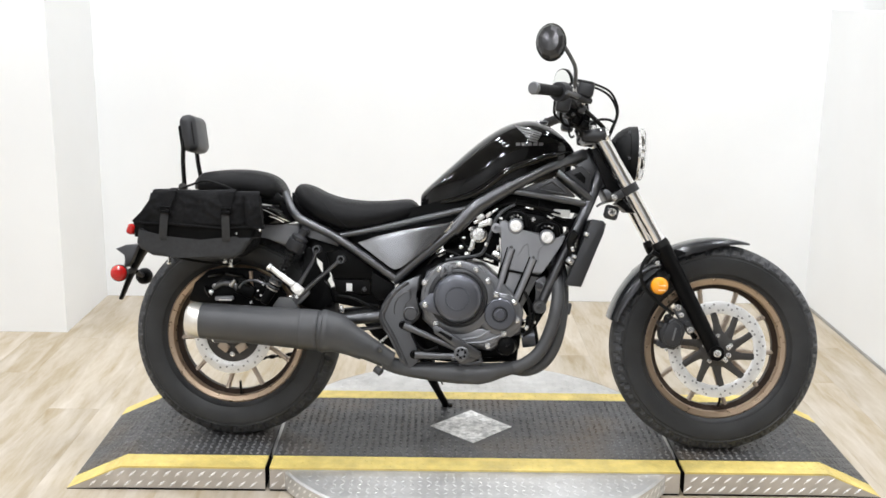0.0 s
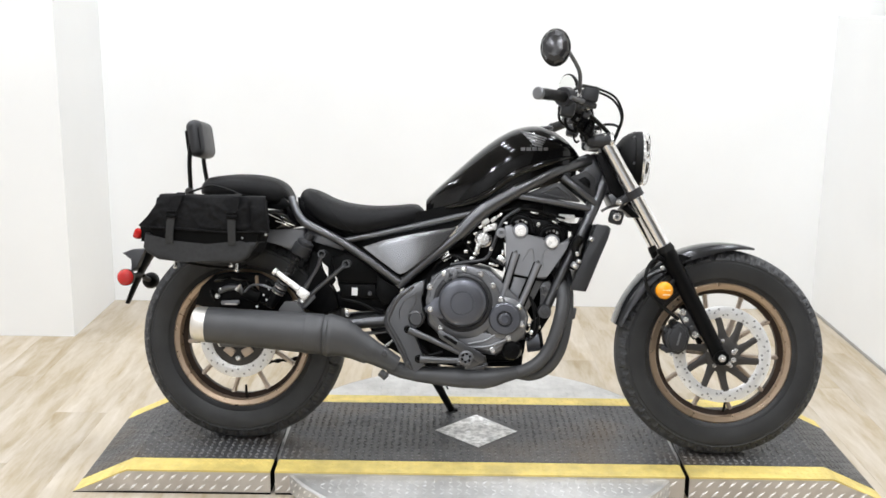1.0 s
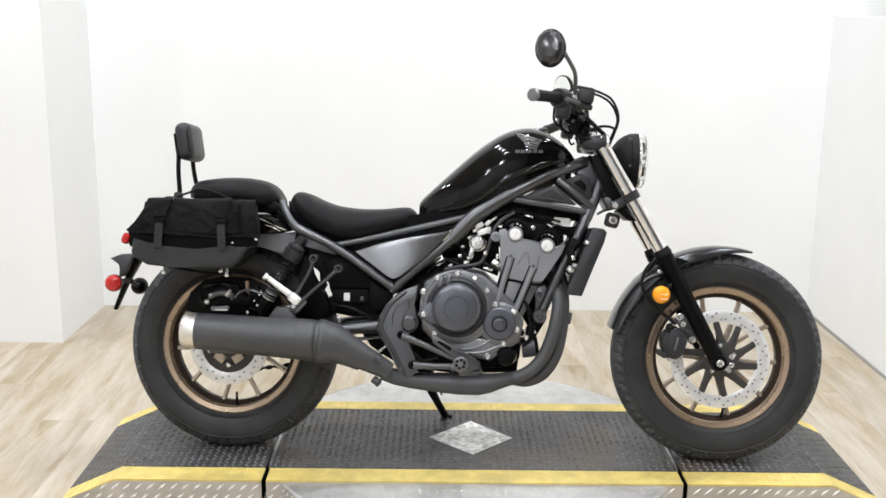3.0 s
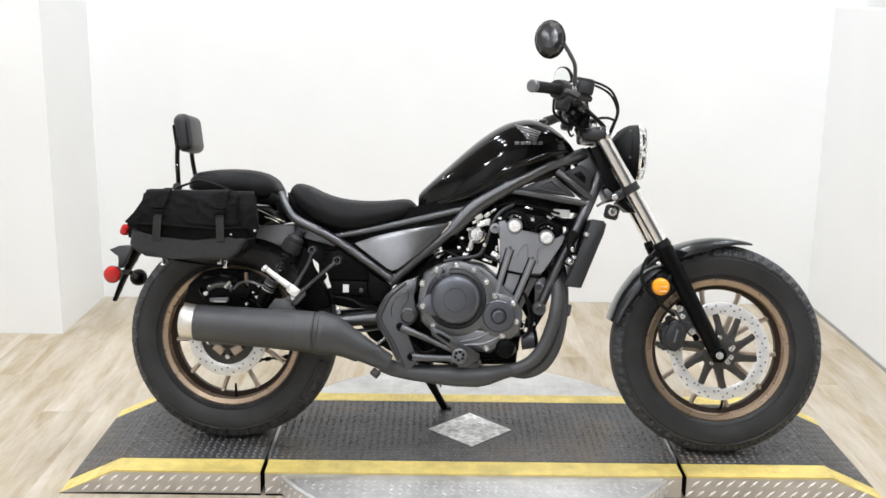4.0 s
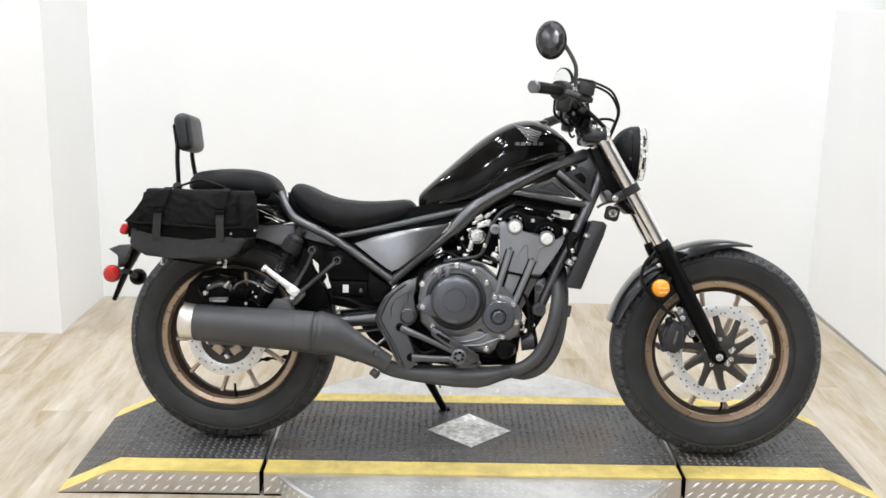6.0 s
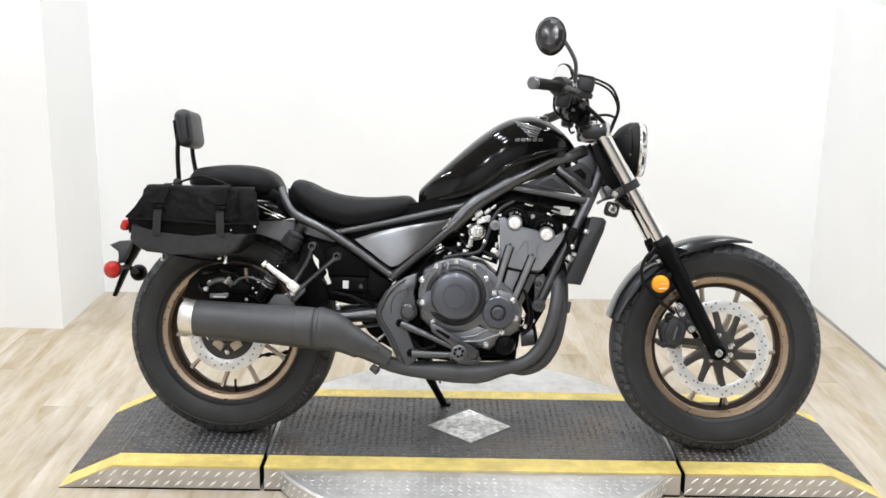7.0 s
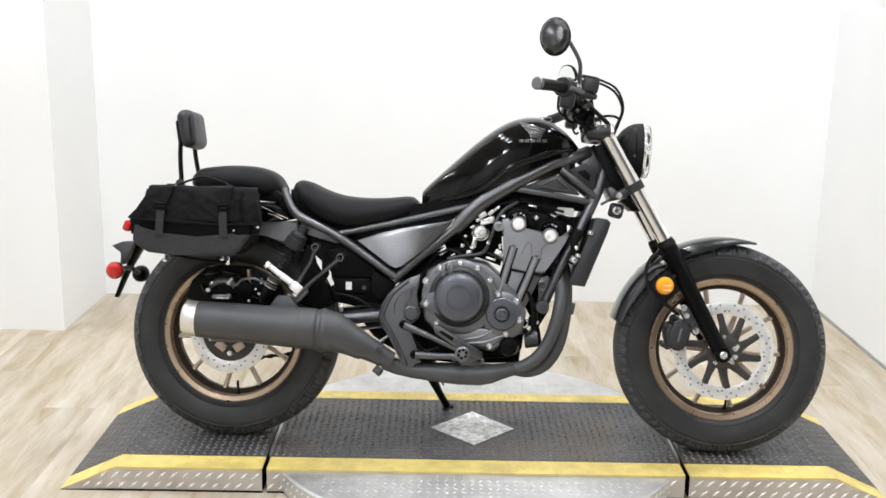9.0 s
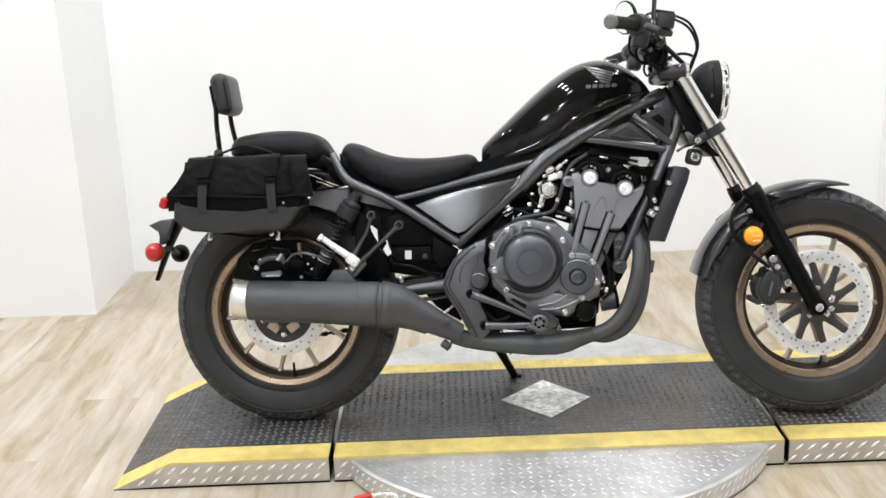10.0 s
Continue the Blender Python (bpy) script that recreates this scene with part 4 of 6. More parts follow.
rc = part("rear_caliper", plate([(-0.140, 0.425), (-0.122, 0.480), (-0.080, 0.520), (-0.030, 0.530), (0.060, 0.528), (0.135, 0.492), (0.165, 0.450), (0.13, 0.405), (0.02, 0.400), (-0.06, 0.405)], -0.098, -0.080, 0.005), PLASTIC, bike, "black rear brake caliper and bracket")
part("caliper_body", rbox((0.042, -0.104, 0.462), (0.060, 0.030, 0.042), 0.010, (0, 22, 0)), PLASTIC, rc)
part("caliper_bridge", tube([(-0.060, -0.106, 0.468), (-0.030, -0.110, 0.482), (0.002, -0.110, 0.480), (0.018, -0.108, 0.462)], [0.008, 0.010, 0.010, 0.008], 10), ENGINE, rc, "dark grey caliper casting")
part("caliper_pin", tube([(-0.004, -0.118, 0.474), (0.010, -0.120, 0.492)], [0.007, 0.005], 10), SATIN, rc, "bright caliper pin")
part("caliper_pad", rbox((-0.024, -0.110, 0.436), (0.058, 0.012, 0.014), 0.004, (0, -4, 0)), HEAD, rc, "bare metal brake pad")
part("pad_spring", rbox((-0.020, -0.117, 0.431), (0.040, 0.004, 0.005), 0.001), SATIN, rc)
part("brake_line", tube([(0.022, -0.118, 0.470), (0.042, -0.126, 0.489), (0.072, -0.128, 0.494), (0.105, -0.125, 0.484), (0.14, -0.12, 0.47)], 0.0040, 8), ENGINE, rc, "braided brake line")
for x0, z0, x1, z1, r in ((-0.075, 0.500, -0.028, 0.512, 0.006), (-0.020, 0.512, 0.030, 0.505, 0.008), (0.030, 0.500, 0.060, 0.470, 0.010), (-0.085, 0.470, -0.070, 0.440, 0.007), (0.085, 0.505, 0.120, 0.470, 0.007), (0.070, 0.440, 0.115, 0.430, 0.008)):
    part("caliper_casting", tube([(x0, -0.108, z0), ((x0 + x1) / 2, -0.114, (z0 + z1) / 2), (x1, -0.110, z1)], [r * 0.8, r, r * 0.7], 10), GLOSS, rc)
part("caliper_tube", tube([(0.055, -0.104, 0.520), (0.058, -0.104, 0.475)], 0.006, 10), BRONZE, rc)
# The largest is a bolt; the small heads draw glints on the caliper.
for x, z, r in ((-0.062, 0.455, 0.0062), (-0.052, 0.478, 0.003), (0.080, 0.493, 0.0035), (0.098, 0.481, 0.003), (0.082, 0.462, 0.003), (0.092, 0.448, 0.0035), (0.062, 0.426, 0.004)):
    bolt(x, -0.122, z, r, rc)
for k in range(4):
    part("adjuster_ring", lathe([(0.017, 0.168 + 0.009 * k), (0.0195, 0.169 + 0.009 * k), (0.0195, 0.171 + 0.009 * k), (0.017, 0.172 + 0.009 * k)], (0.222, -0.142, 0.645), (-0.472, 0, -0.8816), 20, caps=False), SATIN if k % 2 else ENGINE, rc)
part("chain_guard", plate([(0.30, 0.43), (0.10, 0.425), (-0.02, 0.41), (-0.02, 0.385), (0.30, 0.39)], 0.085, 0.115, 0.004), PLASTIC, bike, "black chain guard")
bm = bmesh.new()
for k in range(34):
    f = k / 33
    rbox((0.01 + 0.49 * f, 0.1, 0.219 + 0.075 * f), (0.0172, 0.016 if k % 2 else 0.010, 0.013 if k % 2 else 0.008), 0.002, (0, -8.7, 0), 1, bm=bm)
part("chain", bm, CABLE, bike, "dark drive chain")
part("sprocket", lathe([(0.03, -0.004), (0.10, -0.004), (0.10, 0.004), (0.03, 0.004)], (0, 0.1, 0.322), (0, 1, 0), 40), CARRIER, bike, "dark rear sprocket")
part("linkage", plate([(0.40, 0.365), (0.47, 0.372), (0.515, 0.310), (0.500, 0.282), (0.470, 0.300), (0.43, 0.325)], -0.05, 0.06, 0.006), PLASTIC, bike, "black linkage bracket")
part("linkage_rod", tube([(0.37, -0.06, 0.345), (0.43, -0.06, 0.352), (0.49, -0.06, 0.362)], 0.006, 8), FRAME, bike)
part("linkage_rod", tube([(0.44, -0.07, 0.300), (0.475, -0.07, 0.325), (0.50, -0.07, 0.35)], 0.005, 8), STEEL, bike)
part("pedal_housing", plate([(0.530, 0.360), (0.600, 0.400), (0.665, 0.370), (0.650, 0.275), (0.590, 0.268), (0.560, 0.300)], -0.045, 0.05, 0.006), PLASTIC, bike, "black pedal housing")

# -------- passenger footrest and its hanger
hang = part("footrest_hanger", tube([(0.345, -0.185, 0.568), (0.30, -0.185, 0.528), (0.247, -0.18, 0.480), (0.205, -0.175, 0.432)], [0.0062, 0.0056, 0.0070, 0.010], 12), FRAME, bike, "black passenger footrest hanger")
part("hanger_arm", tube([(0.271, -0.185, 0.596), (0.258, -0.185, 0.556), (0.240, -0.184, 0.524), (0.222, -0.183, 0.492)], [0.0058, 0.0050, 0.0052, 0.0075], 12), FRAME, hang)
for x, z in ((0.271, 0.596), (0.345, 0.568)):
    part("hanger_eye", lathe([(0.0080, -0.010), (0.0112, -0.010), (0.0120, -0.007), (0.0120, 0.03), (0.0080, 0.03), (0.0080, -0.010)], (x, -0.19, z), (0, 1, 0), 24, caps=False), FRAME, hang)
    # Black disc draws the shade inside the hollow eye.
    part("hanger_eye_shade", lathe([(0.003, 0.0), (0.0079, 0.0), (0.0079, 0.02)], (x, -0.186, z), (0, 1, 0), 12), BLACK_FILL, hang)
part("hanger_plate", plate([(0.195, 0.455), (0.215, 0.468), (0.248, 0.480), (0.252, 0.462), (0.225, 0.432), (0.198, 0.420), (0.180, 0.430)], -0.183, -0.172, 0.004), ENGINE, hang)
peg = part("passenger_footrest", tube([(0.134, -0.20, 0.541), (0.160, -0.20, 0.521), (0.205, -0.20, 0.489)], [0.0075, 0.0085, 0.0105], 14), ALU_BRIGHT, bike, "bright folded passenger footrest")
part("footrest_clevis", rbox((0.218, -0.197, 0.476), (0.036, 0.024, 0.027), 0.006, (0, 38, 0)), ALU_BRIGHT, peg, "bright footrest clevis")
part("footrest_tip", lathe([(0.004, -0.004), (0.012, -0.002), (0.012, 0.008), (0.0095, 0.01)], (0.130, -0.20, 0.5415), (0.78, 0, -0.62), 16), STEEL, peg)
for x, z in ((0.196, 0.447), (0.214, 0.453), (0.203, 0.436)):
    bolt(x, -0.186, z, 0.006, hang)

# -------- boxes behind the pivot
part("battery_box", plate([(0.285, 0.585), (0.345, 0.60), (0.44, 0.535), (0.445, 0.505), (0.312, 0.507), (0.300, 0.530)], -0.098, 0.098, 0.004), PLASTIC, bike, "black battery box")
box = part("tool_box", plate([(0.312, 0.502), (0.425, 0.503), (0.428, 0.462), (0.322, 0.460)], -0.108, -0.05, 0.003), PLASTIC, bike, "black electrical cover")
part("label", rbox((0.361, -0.1095, 0.480), (0.018, 0.002, 0.024), 0.0005), LABEL, box, "small white label")
bolt(0.408, -0.110, 0.475, 0.006, box, True)
part("inner_guard", plate([(0.215, 0.60), (0.235, 0.60), (0.250, 0.575), (0.248, 0.546), (0.262, 0.519), (0.283, 0.492), (0.300, 0.474), (0.31, 0.43), (0.26, 0.40), (0.20, 0.42), (0.215, 0.50)], -0.09, -0.062, 0.006), PLASTIC, bike, "black inner mudguard")
part("lower_cover", plate([(0.43, 0.53), (0.50, 0.49), (0.49, 0.45), (0.45, 0.44), (0.425, 0.47)], -0.105, -0.06, 0.004), PLASTIC, bike)
part("cross_brace", tube([(0.33, -0.06, 0.44), (0.45, -0.07, 0.42)], 0.010, 10), PLASTIC, bike)
part("tray_rib", plate([(0.274, 0.562), (0.292, 0.530), (0.299, 0.512), (0.286, 0.491), (0.276, 0.516)], -0.092, -0.082, 0.001), PLASTIC, bike)
part("battery_tray", plate([(0.215, 0.645), (0.255, 0.640), (0.335, 0.612), (0.420, 0.560), (0.485, 0.510), (0.47, 0.47), (0.40, 0.45), (0.312, 0.47), (0.312, 0.500), (0.302, 0.518), (0.282, 0.552), (0.25, 0.578), (0.215, 0.58)], -0.085, 0.085, 0.006), PLASTIC, bike, "black battery tray")
part("swingarm_guard", plate([(0.30, 0.475), (0.475, 0.470), (0.480, 0.425), (0.38, 0.415), (0.300, 0.43)], -0.075, 0.075, 0.006), PLASTIC, bike, "black swingarm guard")
part("hose", tube([(0.32, -0.1, 0.455), (0.38, -0.11, 0.445), (0.44, -0.1, 0.415), (0.47, -0.08, 0.41)], 0.004, 8), CABLE, bike, "thin black hose")

part("airbox", plate([(0.250, 0.690), (0.330, 0.640), (0.500, 0.530), (0.520, 0.535), (0.600, 0.600), (0.670, 0.665), (0.750, 0.730), (0.850, 0.800), (0.80, 0.80), (0.700, 0.760), (0.575, 0.735), (0.45, 0.70), (0.33, 0.69)], -0.095, 0.095, 0.006), PLASTIC, bike, "black plastic airbox under the seat")

# -------- side panel
def domed(outline, y_edge, rise, bow, rings=9):
    """A panel skin that swells evenly from its outline towards its middle."""
    bm = bmesh.new()
    pts = []
    n = len(outline)
    for k in range(n):
        (ax, az), (bx, bz) = outline[k], outline[(k + 1) % n]
        m = max(1, int(math.hypot(bx - ax, bz - az) / 0.008))
        pts += [(ax + (bx - ax) * q / m, az + (bz - az) * q / m) for q in range(m)]
    mx, mz = sum(p[0] for p in pts) / len(pts), sum(p[1] for p in pts) / len(pts)
    loops = [[bm.verts.new((x, y_edge + 0.02, z)) for x, z in pts]]
    for r in range(rings):
        f = 1 - r / rings
        loops.append([bm.verts.new((mx + (x - mx) * f, y_edge - rise * (1 - f ** 6) - bow * max(0.0, 1 - max(0.0, ((mx + (x - mx) * f - mx - 0.02) / 0.20)) ** 1.5 - max(0.0, (0.02 - (x - mx) * f) / 0.30) ** 2), mz + (z - mz) * f)) for x, z in pts])
    for a, b in zip(loops, loops[1:]):
        for k in range(len(pts)):
            bm.faces.new((a[k], a[(k + 1) % len(pts)], b[(k + 1) % len(pts)], b[k]))
    tip = bm.verts.new((mx, y_edge - rise - bow, mz))
    for k in range(len(pts)):
        bm.faces.new((loops[-1][k], loops[-1][(k + 1) % len(pts)], tip))
    bmesh.ops.recalc_face_normals(bm, faces=bm.faces[:])
    return bm


part("side_panel", domed([(0.388, 0.618), (0.450, 0.640), (0.520, 0.658), (0.600, 0.673), (0.672, 0.686), (0.655, 0.664), (0.600, 0.608), (0.520, 0.545), (0.503, 0.540), (0.488, 0.546)], -0.108, 0.0012, 0.042), SIDE_PANEL, bike, "satin grey side panel", angle=50)
part("side_panel_rim", tube([(0.382, -0.122, 0.616), (0.487, -0.122, 0.538), (0.508, -0.122, 0.534), (0.60, -0.122, 0.600), (0.66, -0.122, 0.660)], 0.006, 8, 4), PLASTIC, bike)
part("panel_badge", plate([(0.642, 0.672), (0.676, 0.692), (0.672, 0.672), (0.650, 0.652)], -0.129, -0.112, 0.003), SATIN, bike, "bright heel trim")

# -------- pivot plate
pv = part("pivot_plate", plate([(0.582, 0.526), (0.548, 0.512), (0.515, 0.494), (0.486, 0.466), (0.466, 0.432), (0.457, 0.395), (0.466, 0.368), (0.497, 0.325), (0.520, 0.278), (0.535, 0.241), (0.545, 0.236), (0.560, 0.246), (0.578, 0.262), (0.592, 0.272), (0.572, 0.312), (0.548, 0.352), (0.541, 0.372), (0.562, 0.378), (0.578, 0.392), (0.585, 0.413), (0.580, 0.434), (0.568, 0.446), (0.563, 0.462), (0.578, 0.480)], -0.160, -0.118, 0.006, 3), FRAME, bike, "satin black swingarm pivot plate")
part("pivot_rib", tube([(0.545, -0.158, 0.505), (0.500, -0.158, 0.466), (0.479, -0.158, 0.425), (0.472, -0.158, 0.392), (0.505, -0.158, 0.335), (0.546, -0.158, 0.252)], [0.006, 0.007, 0.007, 0.007, 0.007, 0.006], 10), FRAME, pv)
part("pivot_rib", tube([(0.552, -0.158, 0.482), (0.520, -0.158, 0.460), (0.505, -0.158, 0.430), (0.506, -0.158, 0.405)], 0.003, 8), FRAME, pv)
part("pivot_rib", tube([(0.552, -0.158, 0.482), (0.553, -0.158, 0.455), (0.540, -0.158, 0.437), (0.533, -0.158, 0.41)], 0.003, 8), FRAME, pv)
part("pivot_cap", lathe([(0.023, 0), (0.023, 0.006), (0.019, 0.009), (0.018, 0.006), (0.002, 0.0065)], (0.555, -0.157, 0.408), (0, -1, 0), 28), FRAME, pv)
for x, z in ((0.533, 0.375), (0.568, 0.287)):
    part("footrest_bolt", lathe([(0.0125, 0), (0.0125, 0.010), (0.008, 0.012), (0.007, 0.005), (0.001, 0.005)], (x, -0.160, z), (0, -1, 0), 18), PLASTIC, pv, "recessed dark bolt")
fp = part("footrest_bracket", tube([(0.536, -0.172, 0.373), (0.610, -0.176, 0.345), (0.690, -0.180, 0.312), (0.720, -0.182, 0.298)], [0.011, 0.009, 0.009, 0.010], 12, flat=0.7), FRAME, bike, "satin black footrest bracket")
part("bracket_arm", tube([(0.572, -0.172, 0.287), (0.63, -0.176, 0.286), (0.695, -0.18, 0.287)], [0.012, 0.010, 0.010], 12, flat=0.7), FRAME, fp)
part("brake_pedal", tube([(0.575, -0.165, 0.325), (0.60, -0.168, 0.300), (0.64, -0.172, 0.310)], 0.005, 8), PLASTIC, fp)
hp = plate([(0.622, 0.376), (0.634, 0.380), (0.700, 0.343), (0.752, 0.315), (0.770, 0.300), (0.760, 0.282), (0.735, 0.290), (0.690, 0.318), (0.630, 0.355)], -0.196, -0.186, 0.003)
heel = part("heel_guard", hp, FRAME, bike, "satin black heel guard")
# Black plate on the guard draws the shade inside its slot.
part("guard_slot_shade", plate([(0.640, 0.360), (0.648, 0.364), (0.684, 0.344), (0.680, 0.334)], -0.1985, -0.190, 0.001), BLACK_FILL, heel, "black plate drawing a shaded slot")
fr_peg = part("footrest", tube([(0.712, -0.185, 0.294), (0.715, -0.23, 0.300), (0.717, -0.30, 0.310)], [0.011, 0.012, 0.0125], 18, flat=1.2), COVER, bike, "black rubber footrest")
bm = bmesh.new()
for k in range(6):
    rbox((0.7145 + 0.001 * k, -0.205 - 0.016 * k, 0.306), (0.024, 0.007, 0.006), 0.002, bm=bm)
part("peg_rib", bm, SOFT, fr_peg)
part("peg_end", lathe([(0.0180, -0.008), (0.0215, -0.001), (0.0205, 0.004), (0.0155, 0.006), (0.0140, 0.003), (0.009, 0.003), (0.0075, 0.006), (0.001, 0.006)], (0.714, -0.300, 0.311), (0, -1, 0.12), 24), ENGINE, fr_peg, "ribbed peg end")
# Black blocks draw the shade in the peg end's slots.
for k in range(6):
    a = radians(20 + 60 * k)
    part("end_slot_shade", rbox((0.714 + 0.0118 * math.cos(a), -0.3045, 0.3115 + 0.0118 * math.sin(a)), (0.006, 0.004, 0.0075), 0.001, (0, -math.degrees(a), 0)), BLACK_FILL, fr_peg)
part("footrest_pin", rbox((0.694, -0.19, 0.283), (0.02, 0.016, 0.012), 0.003), ENGINE, fr_peg)
part("footrest_arm", plate([(0.69, 0.28), (0.73, 0.312), (0.768, 0.305), (0.772, 0.285), (0.715, 0.262)], -0.19, -0.175, 0.004), FRAME, fp)
bolt(0.689, -0.196, 0.281, 0.0055, fp, True)
bolt(0.770, -0.19, 0.278, 0.0055, fp, True)
part("bracket_toe", plate([(0.70, 0.262), (0.74, 0.275), (0.775, 0.275), (0.762, 0.252), (0.71, 0.248)], -0.178, -0.168, 0.003), FRAME, fp)

# -------- engine
eng = part("engine", plate([(0.598, 0.535), (0.640, 0.560), (0.700, 0.572), (0.770, 0.560), (0.815, 0.520), (0.870, 0.470), (0.895, 0.420), (0.885, 0.360), (0.845, 0.335), (0.800, 0.300), (0.720, 0.310), (0.640, 0.345), (0.590, 0.390), (0.582, 0.460)], -0.142, 0.150, 0.010, 3), ENGINE, bike, "dark grey parallel twin engine")
# clutch side cover with its bolted flange
cc = (0.696, 0, 0.461)
part("clutch_flange", lathe([(0.02, 0.140), (0.110, 0.140), (0.112, 0.146), (0.110, 0.160), (0.105, 0.163), (0.092, 0.163)], cc, (0, -1, 0), 56), ENGINE, eng)
part("clutch_step", lathe([(0.090, 0.158), (0.089, 0.168), (0.085, 0.174), (0.079, 0.176), (0.0785, 0.171), (0.070, 0.171)], cc, (0, -1, 0), 64), COVER, eng)
part("clutch_cover", lathe([(0.0735, 0.170), (0.0725, 0.186), (0.0695, 0.197), (0.064, 0.203), (0.056, 0.205), (0.036, 0.2055), (0.0355, 0.2035), (0.0325, 0.2035), (0.032, 0.2055), (0.002, 0.206)], cc, (0, -1, 0), 64), CLUTCH, eng, "dark blue-grey round clutch cover")
part("cover_ear", plate([(0.640, 0.490), (0.618, 0.468), (0.598, 0.455), (0.585, 0.448), (0.580, 0.438), (0.586, 0.427), (0.604, 0.421), (0.628, 0.412), (0.648, 0.402), (0.652, 0.445)], -0.181, -0.145, 0.008, 3), CLUTCH, eng)
for k, (x, z) in enumerate(((0.671, 0.552), (0.648, 0.548))):
    part("cover_rib", rbox((x, -0.158, z - 0.012), (0.014, 0.035, 0.034), 0.004, (0, 6, 0)), ENGINE, eng)
for k in range(7):
    a = radians(100 + 17 * k)
    part("flange_rib", rbox((0.699 + 0.104 * math.cos(a), -0.160, 0.462 + 0.104 * math.sin(a)), (0.020, 0.010, 0.005), 0.002, (0, 90 - math.degrees(a), 0)), ENGINE, eng)
bolts = [(0.600, 0.439), (0.597, 0.504), (0.638, 0.545), (0.697, 0.560), (0.748, 0.547), (0.785, 0.513), (0.811, 0.471), (0.865, 0.452), (0.875, 0.399), (0.836, 0.358), (0.789, 0.319), (0.632, 0.381)]
for k, (x, z) in enumerate(bolts):
    y = -0.180 if k == 0 else -0.163
    part("bolt_boss", lathe([(0.012, -0.03), (0.012, 0.0), (0.010, 0.001)], (x, y + 0.001, z), (0, -1, 0), 16), ENGINE, eng)
    bolt(x, y, z, 0.0066, eng)
# small round cover ahead of the clutch
ac = (0.823, 0, 0.415)
part("pulser_flange", lathe([(0.02, 0.138), (0.064, 0.138), (0.064, 0.158), (0.060, 0.161), (0.046, 0.161)], ac, (0, -1, 0), 48), ENGINE, eng)
part("pulser_cover", lathe([(0.0475, 0.158), (0.0475, 0.174), (0.044, 0.178), (0.030, 0.179), (0.024, 0.179), (0.0225, 0.172), (0.019, 0.172), (0.0175, 0.180), (0.012, 0.181), (0.011, 0.177), (0.001, 0.177)], ac, (0, -1, 0), 48), CLUTCH, eng, "grey round crankshaft cover")
part("pulser_plug", lathe([(0.0228, 0.172), (0.0228, 0.1735), (0.0185, 0.1735), (0.0185, 0.172)], ac, (0, -1, 0), 32, caps=False), COVER, eng, "dark ring groove")
part("lower_cover", plate([(0.690, 0.372), (0.760, 0.372), (0.800, 0.362), (0.838, 0.352), (0.790, 0.312), (0.725, 0.320), (0.672, 0.345)], -0.158, -0.13, 0.006, 3), HEAD, eng)
part("cover_web", tube([(0.795, -0.16, 0.365), (0.76, -0.16, 0.345), (0.715, -0.158, 0.335)], 0.004, 8), HEAD, eng)
part("cover_web", tube([(0.83, -0.16, 0.352), (0.775, -0.162, 0.330), (0.72, -0.158, 0.325)], 0.004, 8), HEAD, eng)
# oil pan, filter, pump
part("oil_pan", plate([(0.70, 0.312), (0.83, 0.325), (0.89, 0.35), (0.885, 0.305), (0.85, 0.278), (0.74, 0.270)], -0.10, 0.10, 0.010, 3), PLASTIC, eng, "black oil pan")
part("water_pump", lathe([(0.002, 0.152), (0.018, 0.152), (0.026, 0.148), (0.030, 0.135), (0.034, 0.110)], (0.845, 0, 0.318), (0, -1, 0), 28), PLASTIC, eng, "black water pump cover")
for k in range(4):
    part("pump_rib", tube([(0.845, -0.150, 0.318), (0.845 + 0.027 * math.cos(k * 1.57 + 0.5), -0.146, 0.318 + 0.027 * math.sin(k * 1.57 + 0.5))], 0.004, 8, 0), PLASTIC, eng)
part("oil_filter", tube([(0.892, -0.06, 0.335), (0.935, -0.06, 0.342)], 0.032, 24, 0), CLUTCH, eng, "dark oil filter canister")
part("filter_end", lathe([(0.033, -0.003), (0.034, 0.003), (0.030, 0.007), (0.012, 0.008)], (0.935, -0.06, 0.342), (0.99, 0, 0.16), 24), PLASTIC, eng)
# cylinder and head
part("cylinder", plate([(0.800, 0.462), (0.830, 0.582), (0.941, 0.536), (0.888, 0.425)], -0.112, 0.112, 0.006), ENGINE, eng, "dark grey cylinder block")
part("cylinder_face", plate([(0.828, 0.470), (0.857, 0.575), (0.905, 0.555), (0.866, 0.448)], -0.122, -0.10, 0.004), HEAD, eng)
hd = part("cylinder_head", plate([(0.815, 0.693), (0.835, 0.697), (0.850, 0.680), (0.878, 0.670), (0.935, 0.660), (0.946, 0.640), (0.975, 0.636), (1.010, 0.660), (1.014, 0.650), (1.004, 0.628), (0.968, 0.572), (0.950, 0.545), (0.945, 0.536), (0.885, 0.541), (0.824, 0.549), (0.820, 0.562), (0.828, 0.630), (0.815, 0.658)], -0.128, 0.118, 0.006, 3), HEAD, eng, "grey cylinder head side cover")
for (x, z) in ((0.864, 0.680), (0.959, 0.648)):
    part("cam_boss", lathe([(0.0235, 0.10), (0.0235, 0.131), (0.0215, 0.134), (0.016, 0.134)], (x, 0, z), (0, -1, 0), 32), HEAD, hd)
    part("cam_plug", lathe([(0.0175, 0.132), (0.0175, 0.140), (0.0150, 0.143), (0.007, 0.1435), (0.006, 0.1415), (0.001, 0.1415)], (x, 0, z), (0, -1, 0), 28), ALU_BRIGHT, hd, "bright steel cam plug")
